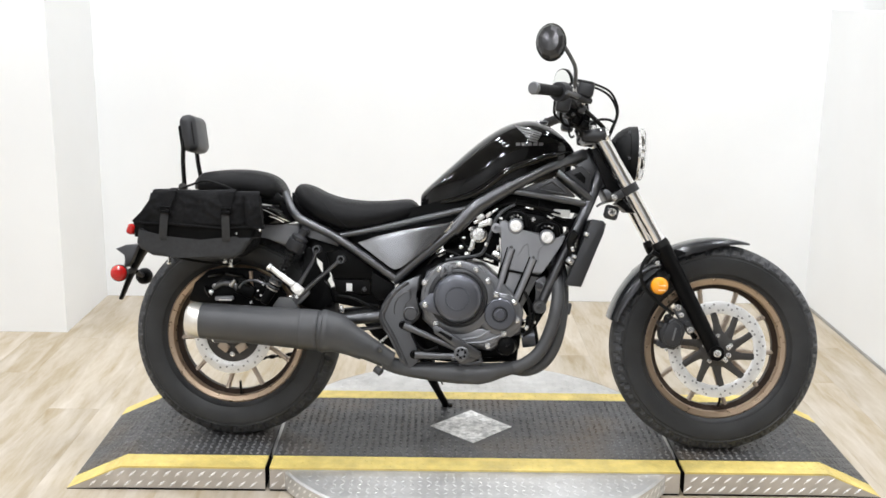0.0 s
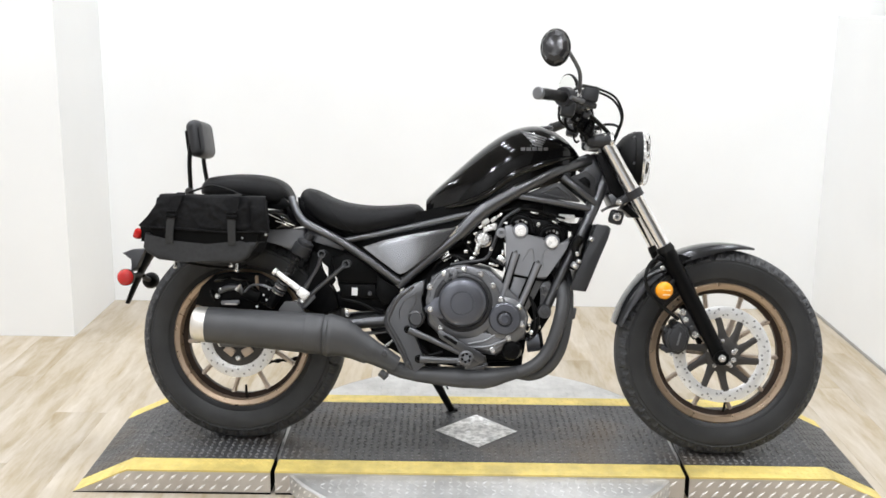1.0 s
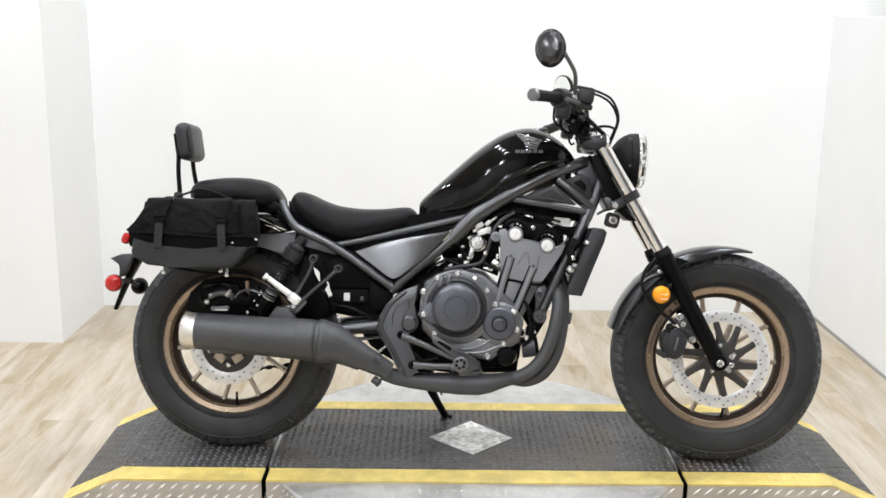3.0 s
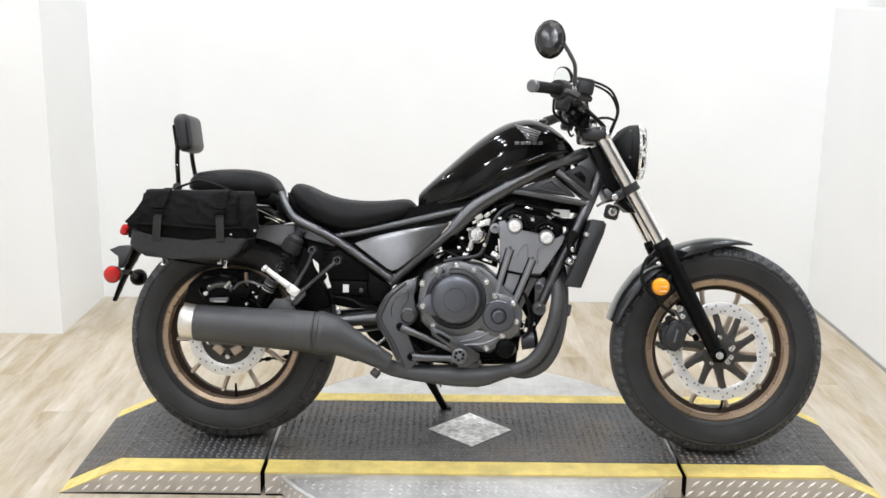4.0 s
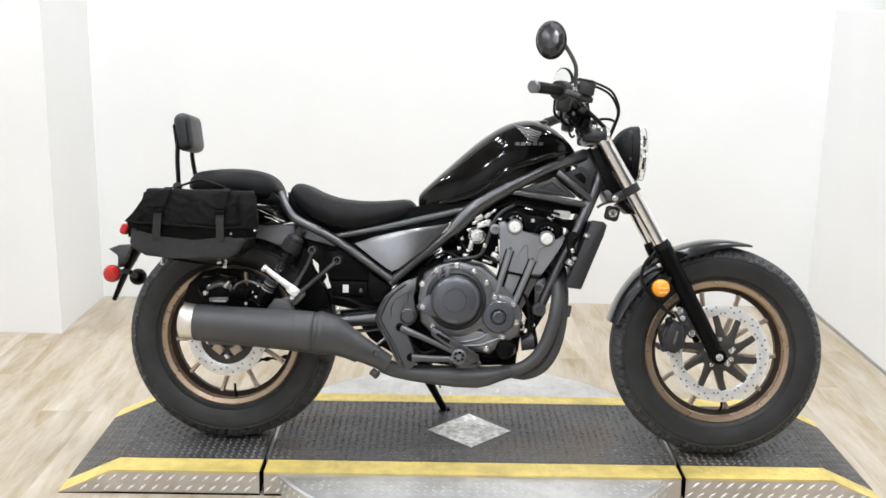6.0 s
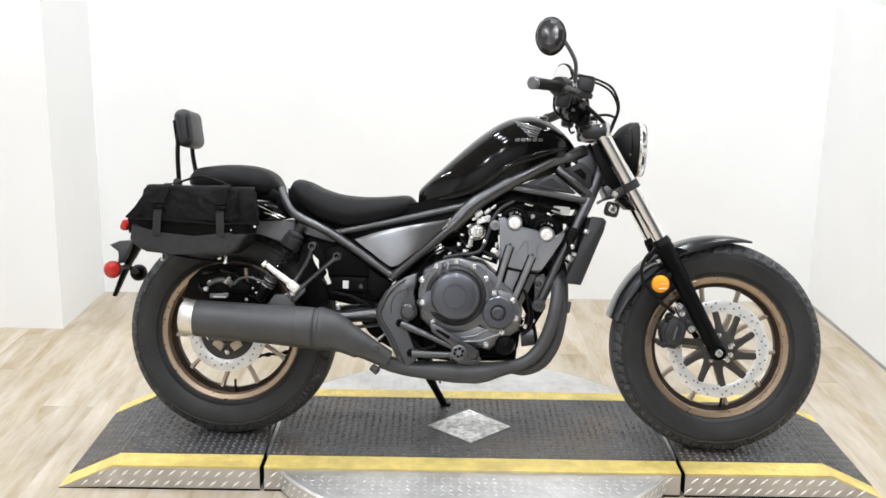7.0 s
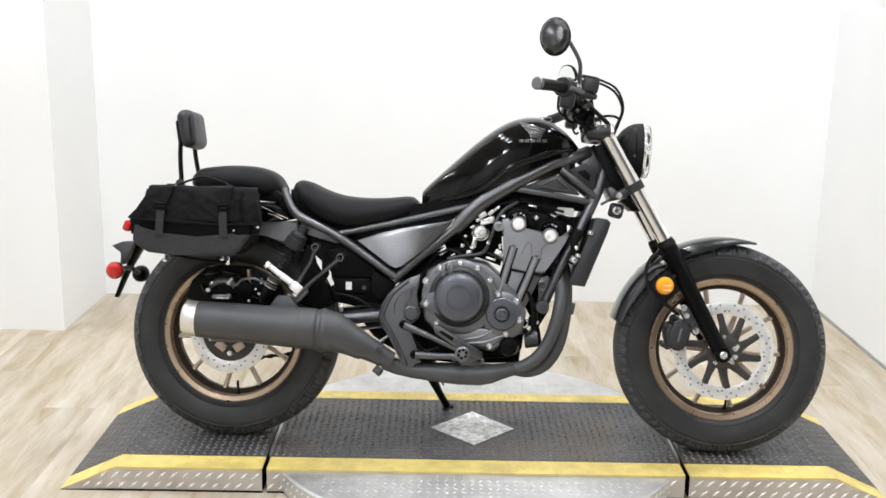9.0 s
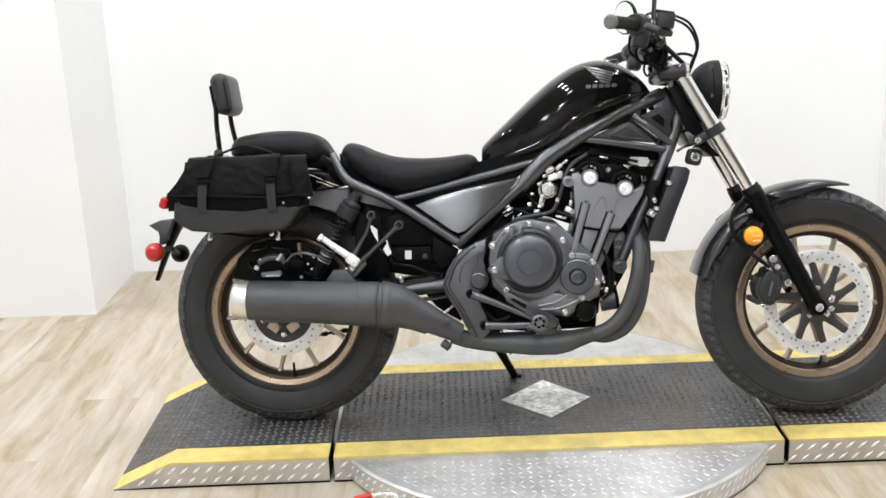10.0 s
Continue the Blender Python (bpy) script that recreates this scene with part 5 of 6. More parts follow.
part("head_lug", lathe([(0.006, 0.11), (0.015, 0.11), (0.015, 0.132), (0.0075, 0.133), (0.007, 0.122), (0.001, 0.122)], (0.806, 0, 0.672), (0, -1, 0), 22), HEAD, hd)
# A black bar behind each pipe draws the shade along its edges.
for pts in ([(0.852, 0.612), (0.833, 0.545), (0.812, 0.468)], [(0.919, 0.583), (0.895, 0.520), (0.868, 0.452)]):
    part("pipe_shade", tube([(x, -0.121, z) for x, z in pts], 0.0148, 12), BLACK_FILL, eng, "black bar drawing the shade beside the pipe")
    part("coolant_pipe", tube([(x, -0.136, z) for x, z in pts], [0.0098, 0.0088, 0.0088], 14), HEAD, eng, "grey cast pipe")
    bolt(pts[0][0], -0.142, pts[0][1] + 0.004, 0.004, eng, True)
part("head_rib", tube([(0.873, -0.128, 0.590), (0.882, -0.129, 0.608), (0.892, -0.130, 0.624), (0.903, -0.130, 0.623), (0.906, -0.129, 0.588)], 0.0019, 8), HEAD, hd)
part("head_rib", tube([(0.997, -0.128, 0.644), (0.972, -0.129, 0.638), (0.942, -0.129, 0.621), (0.932, -0.129, 0.600), (0.936, -0.128, 0.570)], 0.0020, 8), HEAD, hd)
part("head_gasket", tube([(0.824, -0.126, 0.547), (0.862, -0.128, 0.542), (0.900, -0.128, 0.536), (0.938, -0.124, 0.530)], 0.0035, 8), BLACK_FILL, eng, "dark head joint")
vc = part("valve_cover", plate([(0.828, 0.692), (0.838, 0.716), (0.880, 0.728), (0.95, 0.716), (1.010, 0.682), (1.013, 0.655), (0.94, 0.655), (0.85, 0.675)], -0.085, 0.095, 0.012, 3), PLASTIC, eng, "black valve cover")
for k in range(5):
    bolt(0.852 + 0.033 * k, -0.088, 0.708 - 0.004 * k * k * 0.5, 0.0055, vc)
for (x, z) in ((0.864, 0.692), (0.959, 0.662)):
    part("cam_cover_arch", tube([(x - 0.036, -0.10, z - 0.012), (x - 0.026, -0.10, z + 0.018), (x, -0.10, z + 0.030), (x + 0.026, -0.10, z + 0.018), (x + 0.036, -0.10, z - 0.016)], 0.009, 10), PLASTIC, vc)
    for q in (-40, -14, 14, 40):
        a = radians(90 + q)
        bolt(x + 0.024 * math.cos(a), -0.118, z - 0.004 + 0.024 * math.sin(a), 0.0028, vc, q > 0)
# intake, starter and small fittings between frame and engine
part("throttle_body", lathe([(0.014, -0.06), (0.026, -0.05), (0.026, 0.03), (0.020, 0.04)], (0.785, -0.04, 0.690), (0, 1, 0), 24), PLASTIC, eng, "black throttle body")
part("idle_motor", lathe([(0.004, 0.125), (0.018, 0.124), (0.021, 0.116), (0.021, 0.07), (0.027, 0.068), (0.027, 0.05)], (0.752, 0, 0.652), (0, -1, 0), 26), STEEL, eng, "bright round cast housing")
part("motor_cover", lathe([(0.004, 0.128), (0.008, 0.128), (0.009, 0.124)], (0.752, 0, 0.652), (0, -1, 0), 12), STEEL, eng)
part("cast_lug", rbox((0.772, -0.09, 0.688), (0.045, 0.03, 0.02), 0.006, (0, -20, 0)), STEEL, eng, "bright cast bracket")
for x, z, w, h, turn in ((0.757, 0.704, 0.026, 0.016, -30), (0.782, 0.712, 0.022, 0.012, -40), (0.784, 0.690, 0.016, 0.020, 10), (0.765, 0.680, 0.030, 0.010, -15)):
    part("cast_boss", rbox((x, -0.105, z), (w, 0.022, h), 0.004, (0, turn, 0)), ALU, eng)
part("cast_lug", rbox((0.735, -0.09, 0.622), (0.016, 0.02, 0.035), 0.004, (0, 12, 0)), STEEL, eng)
part("starter_motor", tube([(0.655, -0.04, 0.590), (0.735, -0.04, 0.598)], 0.027, 20, 0), PLASTIC, eng, "black starter motor")
part("connector", rbox((0.640, -0.09, 0.592), (0.03, 0.02, 0.018), 0.004, (0, -35, 0)), STEEL, eng)
part("connector", rbox((0.720, -0.095, 0.590), (0.018, 0.02, 0.014), 0.003), STEEL, eng)
part("connector", rbox((0.812, -0.10, 0.590), (0.035, 0.02, 0.018), 0.004, (0, 30, 0)), STEEL, eng)
part("connector", rbox((0.832, -0.11, 0.602), (0.012, 0.014, 0.036), 0.003, (0, -5, 0)), PLASTIC, eng)
part("intake_boot", tube([(0.79, -0.03, 0.68), (0.83, -0.03, 0.665)], 0.028, 18, 0), SOFT, eng)
part("breather_hose", tube([(0.860, -0.095, 0.745), (0.822, -0.11, 0.722), (0.800, -0.115, 0.690), (0.786, -0.115, 0.645), (0.768, -0.115, 0.600), (0.745, -0.115, 0.586), (0.700, -0.115, 0.580), (0.655, -0.11, 0.570)], 0.0052, 10), PANEL, bike, "grey breather hose")
for pts in ([(0.655, -0.10, 0.602), (0.690, -0.11, 0.588), (0.720, -0.11, 0.572)], [(0.775, -0.11, 0.592), (0.82, -0.12, 0.572), (0.86, -0.11, 0.562)],
            [(0.69, -0.08, 0.650), (0.71, -0.09, 0.620), (0.735, -0.1, 0.600)], [(0.60, -0.09, 0.555), (0.62, -0.10, 0.580), (0.66, -0.10, 0.60)],
            [(0.80, -0.09, 0.735), (0.86, -0.09, 0.748), (0.93, -0.085, 0.738), (1.0, -0.08, 0.72)], [(0.90, -0.07, 0.745), (0.955, -0.07, 0.722), (1.02, -0.07, 0.700)],
            [(0.885, -0.13, 0.50), (0.905, -0.13, 0.46), (0.915, -0.125, 0.40), (0.905, -0.12, 0.36)], [(0.90, -0.11, 0.48), (0.925, -0.11, 0.42), (0.92, -0.11, 0.37), (0.895, -0.11, 0.345)]):
    part("wire", tube(pts, 0.0036, 8), CABLE, bike)
for x, z, s in ((0.968, 0.560, 0.018), (0.948, 0.495, 0.022), (0.972, 0.520, 0.014), (0.905, 0.485, 0.016), (0.892, 0.385, 0.016), (0.895, 0.360, 0.012), (1.015, 0.60, 0.016)):
    part("small_fitting", rbox((x, -0.09, z), (s, 0.02, s * 1.3), 0.003, (0, 25, 0)), PLASTIC if s < 0.02 else ENGINE, bike)
# Small steel bits draw the white glints between the engine parts.
for x, y, z, w, h, turn in ((0.708, -0.10, 0.640, 0.010, 0.008, 20), (0.728, -0.105, 0.668, 0.014, 0.008, -30), (0.745, -0.10, 0.690, 0.018, 0.010, -25), (0.776, -0.115, 0.622, 0.010, 0.012, 10),
                          (0.700, -0.11, 0.612, 0.012, 0.010, 0), (0.728, -0.115, 0.606, 0.012, 0.009, 0), (0.672, -0.105, 0.583, 0.012, 0.006, -30), (0.785, -0.12, 0.575, 0.030, 0.007, 15),
                          (0.812, -0.11, 0.612, 0.008, 0.016, 0), (0.800, -0.09, 0.725, 0.020, 0.008, -35), (0.905, -0.092, 0.735, 0.024, 0.005, 12), (0.968, -0.088, 0.708, 0.018, 0.006, 30),
                          (0.905, -0.12, 0.372, 0.010, 0.014, 20), (0.898, -0.125, 0.395, 0.008, 0.008, 0), (0.930, -0.10, 0.388, 0.008, 0.010, 0), (1.036, -0.14, 0.615, 0.010, 0.014, -15),
                          (0.338, -0.10, 0.412, 0.012, 0.022, -10)):
    part("glint_bit", rbox((x, y, z), (w, 0.012, h), min(w, h) * 0.22, (0, turn, 0)), STEEL, bike, "bright steel bit drawing a glint")
part("engine_mount", plate([(0.925, 0.520), (0.958, 0.530), (0.975, 0.475), (0.955, 0.415), (0.925, 0.425), (0.935, 0.47)], -0.098, -0.080, 0.004), FRAME, bike, "black engine hanger plate")
bolt(0.940, -0.10, 0.500, 0.009, bike, True)
part("ignition_coil", rbox((0.90, -0.04, 0.752), (0.07, 0.05, 0.03), 0.005), PLASTIC, bike)
part("coil_cap", rbox((1.005, -0.06, 0.722), (0.05, 0.03, 0.022), 0.004, (0, 4, 0)), LABEL, bike, "white plastic connector")

# dark castings and loom behind the open places
part("gearbox_case", plate([(0.505, 0.500), (0.560, 0.545), (0.630, 0.600), (0.660, 0.590), (0.640, 0.540), (0.60, 0.50), (0.60, 0.42), (0.62, 0.36), (0.58, 0.34), (0.53, 0.40)], -0.06, 0.10, 0.008), PLASTIC, eng, "black gearbox casting")
part("wiring_loom", tube([(0.64, -0.03, 0.615), (0.69, -0.03, 0.645), (0.73, -0.03, 0.685), (0.79, -0.03, 0.722), (0.86, -0.02, 0.742)], [0.018, 0.026, 0.024, 0.020, 0.014], 12), PLASTIC, eng, "black wiring loom")
part("intake_casting", plate([(0.655, 0.600), (0.70, 0.612), (0.722, 0.640), (0.735, 0.678), (0.79, 0.700), (0.812, 0.690), (0.808, 0.640), (0.822, 0.59), (0.815, 0.55), (0.76, 0.570), (0.69, 0.585)], -0.045, 0.08, 0.008), PLASTIC, eng, "black intake casting")
part("sump_casting", plate([(0.575, 0.400), (0.600, 0.345), (0.598, 0.258), (0.70, 0.250), (0.88, 0.258), (0.888, 0.345), (0.80, 0.335), (0.66, 0.370)], -0.06, 0.11, 0.010), PLASTIC, eng, "black sump casting")
part("front_casting", plate([(0.885, 0.440), (0.935, 0.530), (0.965, 0.560), (1.010, 0.645), (1.050, 0.690), (1.070, 0.690), (1.020, 0.560), (0.985, 0.52), (0.952, 0.44), (0.92, 0.38)], -0.02, 0.09, 0.006), PLASTIC, eng, "black front engine casting")
# Added black plate keeps the gap behind the head dark, with small openings.
part("head_backing", plate([(0.835, 0.735), (0.970, 0.730), (0.978, 0.704), (1.046, 0.702), (1.056, 0.722), (1.072, 0.715), (1.030, 0.640), (1.030, 0.684), (1.002, 0.684), (0.998, 0.655), (0.85, 0.68)], -0.045, 0.03, 0.004), PLASTIC, eng, "black backing plate added to darken the gap behind the head")
part("downtube_bracket", plate([(0.905, 0.40), (0.94, 0.425), (0.965, 0.425), (0.93, 0.365), (0.90, 0.36)], -0.09, -0.05, 0.004), PLASTIC, eng)

# -------- exhaust
ex = part("muffler", lathe([(0.046, -0.01), (0.0515, -0.004), (0.0535, 0.004), (0.0545, 0.06), (0.0575, 0.20), (0.0608, 0.335), (0.0605, 0.348), (0.0575, 0.352)], (-0.066, -0.21, 0.3755), (0.9985, 0, -0.054), 56), MUFFLER, bike, "matte black muffler")
part("muffler_seam", lathe([(0.0600, 0.298), (0.0606, 0.300), (0.0606, 0.303), (0.0602, 0.306)], (-0.066, -0.21, 0.3755), (0.9985, 0, -0.054), 56, caps=False), MUFFLER, ex)
part("muffler_cap", lathe([(0.0525, 0.052), (0.0528, 0.030), (0.0520, 0.016), (0.0490, 0.005), (0.043, 0.0), (0.030, 0.002), (0.022, 0.008), (0.020, 0.03)], (-0.109, -0.21, 0.3776), (0.9985, 0, -0.054), 56), SATIN, ex, "brushed steel muffler end cap")
part("tail_pipe", lathe([(0.021, 0.0), (0.024, -0.006), (0.0255, 0.0), (0.0255, 0.02)], (-0.109, -0.205, 0.3776), (0.9985, 0, -0.054), 32, caps=False), SATIN, ex)
part("muffler_lug", plate([(0.145, 0.425), (0.165, 0.452), (0.200, 0.452), (0.225, 0.418), (0.21, 0.39), (0.15, 0.395)], -0.205, -0.185, 0.004), MUFFLER, ex, "black mounting lug")
# tapering middle part
line = [(0.268, 0.3565), (0.284, 0.3555), (0.302, 0.354), (0.335, 0.349), (0.385, 0.326), (0.440, 0.298), (0.500, 0.266)]
part("exhaust_cone", tube([(x, -0.208 + 0.038 * (x - 0.283) / 0.2, z) for x, z in line], [0.052, 0.0590, 0.0600, 0.0555, 0.0435, 0.0345, 0.027], 40), MUFFLER, ex, "matte black tapered pipe")
part("heat_shield", tube([(x, -0.211 + 0.03 * (x - 0.283) / 0.2, z) for x, z in ((0.289, 0.3555), (0.293, 0.355), (0.304, 0.354), (0.337, 0.348), (0.385, 0.326), (0.425, 0.305))], [0.0560, 0.0625, 0.0645, 0.0580, 0.0455, 0.0390], 40), MUFFLER, ex, "matte black heat shield")
part("cone_clamp", tube([(0.455, -0.178, 0.243), (0.472, -0.186, 0.232)], 0.012, 14, 0), MUFFLER, ex)
bolt(0.470, -0.205, 0.305, 0.008, ex, True)
box_secs = []
for x, hi, lo, yc, hw in ((0.475, 0.290, 0.241, -0.166, 0.027), (0.510, 0.272, 0.224, -0.142, 0.028), (0.560, 0.258, 0.212, -0.126, 0.034), (0.620, 0.259, 0.206, -0.130, 0.048), (0.700, 0.263, 0.202, -0.145, 0.062),
                          (0.765, 0.263, 0.201, -0.142, 0.062), (0.800, 0.262, 0.208, -0.138, 0.056), (0.830, 0.264, 0.219, -0.129, 0.044), (0.862, 0.267, 0.229, -0.119, 0.036), (0.884, 0.268, 0.238, -0.112, 0.024)):
    zc, hz = (hi + lo) / 2, (hi - lo) / 2
    box_secs.append([(x, yc + hw * math.copysign(abs(math.cos(a)) ** 0.75, math.cos(a)), zc + hz * math.copysign(abs(math.sin(a)) ** 0.75, math.sin(a))) for a in [k * math.tau / 28 for k in range(28)]])
part("exhaust_collector", loft(box_secs), MUFFLER, ex, "matte black exhaust collector box")
part("header_pipe", tube([(0.850, -0.128, 0.246), (0.892, -0.132, 0.259), (0.930, -0.131, 0.284), (0.960, -0.128, 0.325), (0.981, -0.126, 0.380), (0.993, -0.122, 0.432), (0.998, -0.105, 0.480), (0.990, -0.070, 0.54), (0.968, -0.05, 0.60)], 0.0198, 22), MUFFLER, ex, "matte black exhaust header pipe")
part("header_pipe", tube([(0.870, -0.090, 0.243), (0.906, -0.088, 0.239), (0.944, -0.086, 0.252), (0.971, -0.084, 0.277), (0.994, -0.083, 0.320), (1.007, -0.081, 0.374), (1.0135, -0.077, 0.435), (1.012, -0.060, 0.51), (1.0, -0.03, 0.57), (0.975, 0.0, 0.60)], 0.0195, 22), MUFFLER, ex, "matte black exhaust header pipe")
part("heat_tab", rbox((1.034, -0.08, 0.430), (0.012, 0.02, 0.035), 0.003, (0, 10, 0)), MUFFLER, ex)
bolt(0.535, -0.17, 0.272, 0.005, ex, True)

# -------- side stand
st = part("side_stand", tube([(0.580, 0.12, 0.245), (0.594, 0.155, 0.190), (0.622, 0.213, 0.122), (0.650, 0.266, 0.062)], [0.020, 0.017, 0.0125, 0.012], 12), PLASTIC, bike, "black side stand on the deck")
part("stand_foot", rbox((0.656, 0.272, 0.0590), (0.034, 0.024, 0.007), 0.003, (11.5, 0, 0)), PLASTIC, st)
part("stand_bracket", plate([(0.560, 0.262), (0.600, 0.262), (0.612, 0.225), (0.596, 0.205), (0.570, 0.222)], 0.110, 0.135, 0.004), PLASTIC, st)
part("stand_spring", tube([(0.612, 0.125, 0.235), (0.640, 0.205, 0.140)], 0.0030, 8, 0), FRAME, st)

# -------- radiator
rad = part("radiator", plate([(1.080, 0.700), (1.102, 0.704), (1.048, 0.508), (1.022, 0.508)], -0.105, 0.125, 0.005), PLASTIC, bike, "black radiator")
part("radiator_cover", plate([(1.092, 0.706), (1.126, 0.702), (1.136, 0.692), (1.128, 0.662), (1.066, 0.500), (1.020, 0.504), (1.019, 0.516)], -0.126, -0.106, 0.006), COVER, rad, "black radiator side cover")
bm = bmesh.new()
for k in range(28):
    f = k / 27
    rbox((1.082 - 0.045 * f + 0.014, 0, 0.692 - 0.172 * f), (0.006, 0.20, 0.002), 0, (0, 15, 0), bm=bm)
part("cooling_fins", bm, PLASTIC, rad, kind="stuff")
for x, z, r, turn in ((1.077, 0.660, 0.009, 20), (1.030, 0.579, 0.012, 35), (1.042, 0.592, 0.008, 10)):
    part("radiator_mount", rbox((x, -0.128, z), (r * 1.9, 0.016, r * 1.5), 0.003, (0, turn, 0)), HEAD, rad, "grey rubber-lined mount")
    part("mount_collar", lathe([(r * 0.3, 0.0), (r * 0.55, 0.001), (r * 0.6, 0.004), (r * 0.6, 0.012)], (x, -0.140, z), (0, 1, 0), 12), STEEL, rad)
part("radiator_hose", tube([(1.045, -0.13, 0.665), (1.03, -0.12, 0.64), (1.035, -0.11, 0.60), (1.02, -0.10, 0.57)], 0.012, 14), SOFT, rad, "black rubber hose")
hn = part("horn", rbox((1.157, -0.055, 0.728), (0.044, 0.030, 0.044), 0.011, (0, 14, 0), 4), COVER, bike, "black horn with a bright centre ring")
part("horn_ring", lathe([(0.006, 0.0), (0.0125, 0.001), (0.0125, 0.004), (0.010, 0.005), (0.008, 0.002), (0.001, 0.002)], (1.158, -0.070, 0.729), (0.05, -1, 0.05), 20), STEEL, hn, "bright centre ring")
bolt(1.158, -0.073, 0.729, 0.004, hn, True)
part("horn_bracket", tube([(1.112, -0.05, 0.745), (1.135, -0.05, 0.758), (1.18, -0.05, 0.768)], 0.004, 8), FRAME, bike)
part("horn_plate", plate([(1.172, 0.755), (1.19, 0.770), (1.232, 0.728), (1.205, 0.728)], -0.06, 0.06, 0.004), PLASTIC, bike)

# -------- front fork
AXIS = Vector((0.350, 0, -0.632)).normalized()
for s in (-1, 1):
    fy = -0.105 if s < 0 else 0.082
    leg = part("fork_tube", tube([(1.112, fy, 0.962), (1.316, fy, 0.612)], 0.0205, 28, 0), CHROME, bike, "chrome fork tube")
    part("fork_slider", tube([(1.303, fy, 0.632), (1.312, fy, 0.616), (1.322, fy, 0.600), (1.435, fy, 0.390), (1.483, fy, 0.298)], [0.0260, 0.0285, 0.0255, 0.0238, 0.0220], 24, 0), PLASTIC, leg, "gloss black fork slider")
    part("dust_seal", tube([(1.296, fy, 0.645), (1.306, fy, 0.628)], [0.0245, 0.0285], 24, 0), SOFT, leg)
    part("axle_lug", lathe([(0.008, -0.024), (0.022, -0.024), (0.024, -0.018), (0.024, 0.018), (0.022, 0.024), (0.008, 0.024)], (1.477, (fy + 0.002 * s), 0.312), (0, 1, 0), 24), PLASTIC, leg)
    part("fork_cap", lathe([(0.004, -0.006), (0.016, -0.005), (0.020, 0.0), (0.021, 0.012)], (1.108, fy, 0.970), AXIS, 20), STEEL, leg)
    part("upper_clamp", lathe([(0.010, -0.040), (0.016, -0.036), (0.022, 0.0), (0.0255, 0.028), (0.024, 0.032), (0.010, 0.033)], (1.095, fy, 0.957), (0.999, 0, 0.04), 24), COVER, leg, "black upper fork clamp")
    part("clamp_trim", lathe([(0.024, 0.030), (0.0265, 0.032), (0.0265, 0.040), (0.022, 0.042)], (1.095, fy, 0.957), (0.999, 0, 0.04), 24), STEEL, leg)
    q = Vector((1.193, fy, 0.824))
    part("lower_clamp", tube([Vector((1.198, fy, 0.810)), Vector((1.211, fy, 0.788))], 0.0275, 24, 0), COVER, leg, "black lower fork clamp")
    part("clamp_ear", plate([(1.152, 0.784), (1.195, 0.808), (1.211, 0.786), (1.165, 0.762), (1.148, 0.768)], -0.118 * s, -0.092 * s, 0.006), COVER, leg)
    bolt(1.158, -0.119, 0.773, 0.007, leg) if s < 0 else None
    bolt(1.477, -0.132, 0.312, 0.0085, leg) if s < 0 else None
    part("fork_cover", plate([(1.085, 0.918), (1.105, 0.925), (1.190, 0.785), (1.165, 0.775), (1.135, 0.80)], -0.092 * s, -0.070 * s, 0.004), PLASTIC, leg, "black fork shroud")
part("upper_yoke", plate([(1.060, 0.950), (1.07, 0.968), (1.125, 0.966), (1.128, 0.945), (1.07, 0.938)], -0.10, 0.10, 0.006), FRAME, bike, "black upper yoke")
part("lower_yoke", plate([(1.125, 0.795), (1.195, 0.822), (1.215, 0.785), (1.14, 0.762)], -0.09, 0.09, 0.006), FRAME, bike, "black lower yoke")
for x, z in ((1.514, 0.330), (1.514, 0.306), (1.500, 0.296)):
    bolt(x, -0.115, z, 0.006, bike)

# -------- front fender
secs = []
for k in range(33):
    f = k / 32
    a = radians(74 + 92 * f)
    side = 0.302 + 0.030 * max(0, 1 - f * 3.5) + 0.012 * max(0, (f - 0.8) * 5)
    wide = 0.058 + 0.024 * min(1, f * 3.0)
    ring = []
    for y, t in ((-1.0, 0.0), (-0.985, 0.4), (-0.88, 0.72), (-0.6, 0.92), (0, 1.0), (0.6, 0.92), (0.88, 0.72), (0.985, 0.4), (1.0, 0.0), (0.95, 0.0), (0.93, 0.38), (0.83, 0.66), (0.55, 0.86), (0, 0.93), (-0.55, 0.86), (-0.83, 0.66), (-0.93, 0.38), (-0.95, 0.0)):
        r = side + (0.340 - side) * t
        ring.append((FX + r * math.cos(a), wide * y, FZ + r * math.sin(a)))
    secs.append(ring)
fen = part("front_fender", loft(secs), FENDER, bike, "satin dark grey front fender", angle=50)
for s in (-1, 1):
    part("fender_stay", plate([(1.300, 0.600), (1.350, 0.622), (1.385, 0.612), (1.345, 0.590), (1.300, 0.560), (1.285, 0.58)], -0.092 * s, -0.082 * s, 0.003), PLASTIC, fen)
    part("fender_stay", tube([(1.245, 0.082 * s, 0.540), (1.275, 0.085 * s, 0.562), (1.315, 0.088 * s, 0.575)], 0.006, 8), FRAME, fen, "black fender stay")

# -------- front brake
cal = part("brake_caliper", plate([(1.307, 0.352), (1.303, 0.375), (1.316, 0.400), (1.345, 0.418), (1.372, 0.405), (1.382, 0.375), (1.372, 0.335), (1.350, 0.318), (1.318, 0.322)], -0.128, -0.060, 0.010, 3), COVER, bike, "black front brake caliper")
part("caliper_face", plate([(1.316, 0.352), (1.316, 0.372), (1.328, 0.398), (1.348, 0.407), (1.366, 0.394), (1.370, 0.366), (1.362, 0.336), (1.346, 0.328), (1.326, 0.334)], -0.134, -0.120, 0.004), COVER, cal)
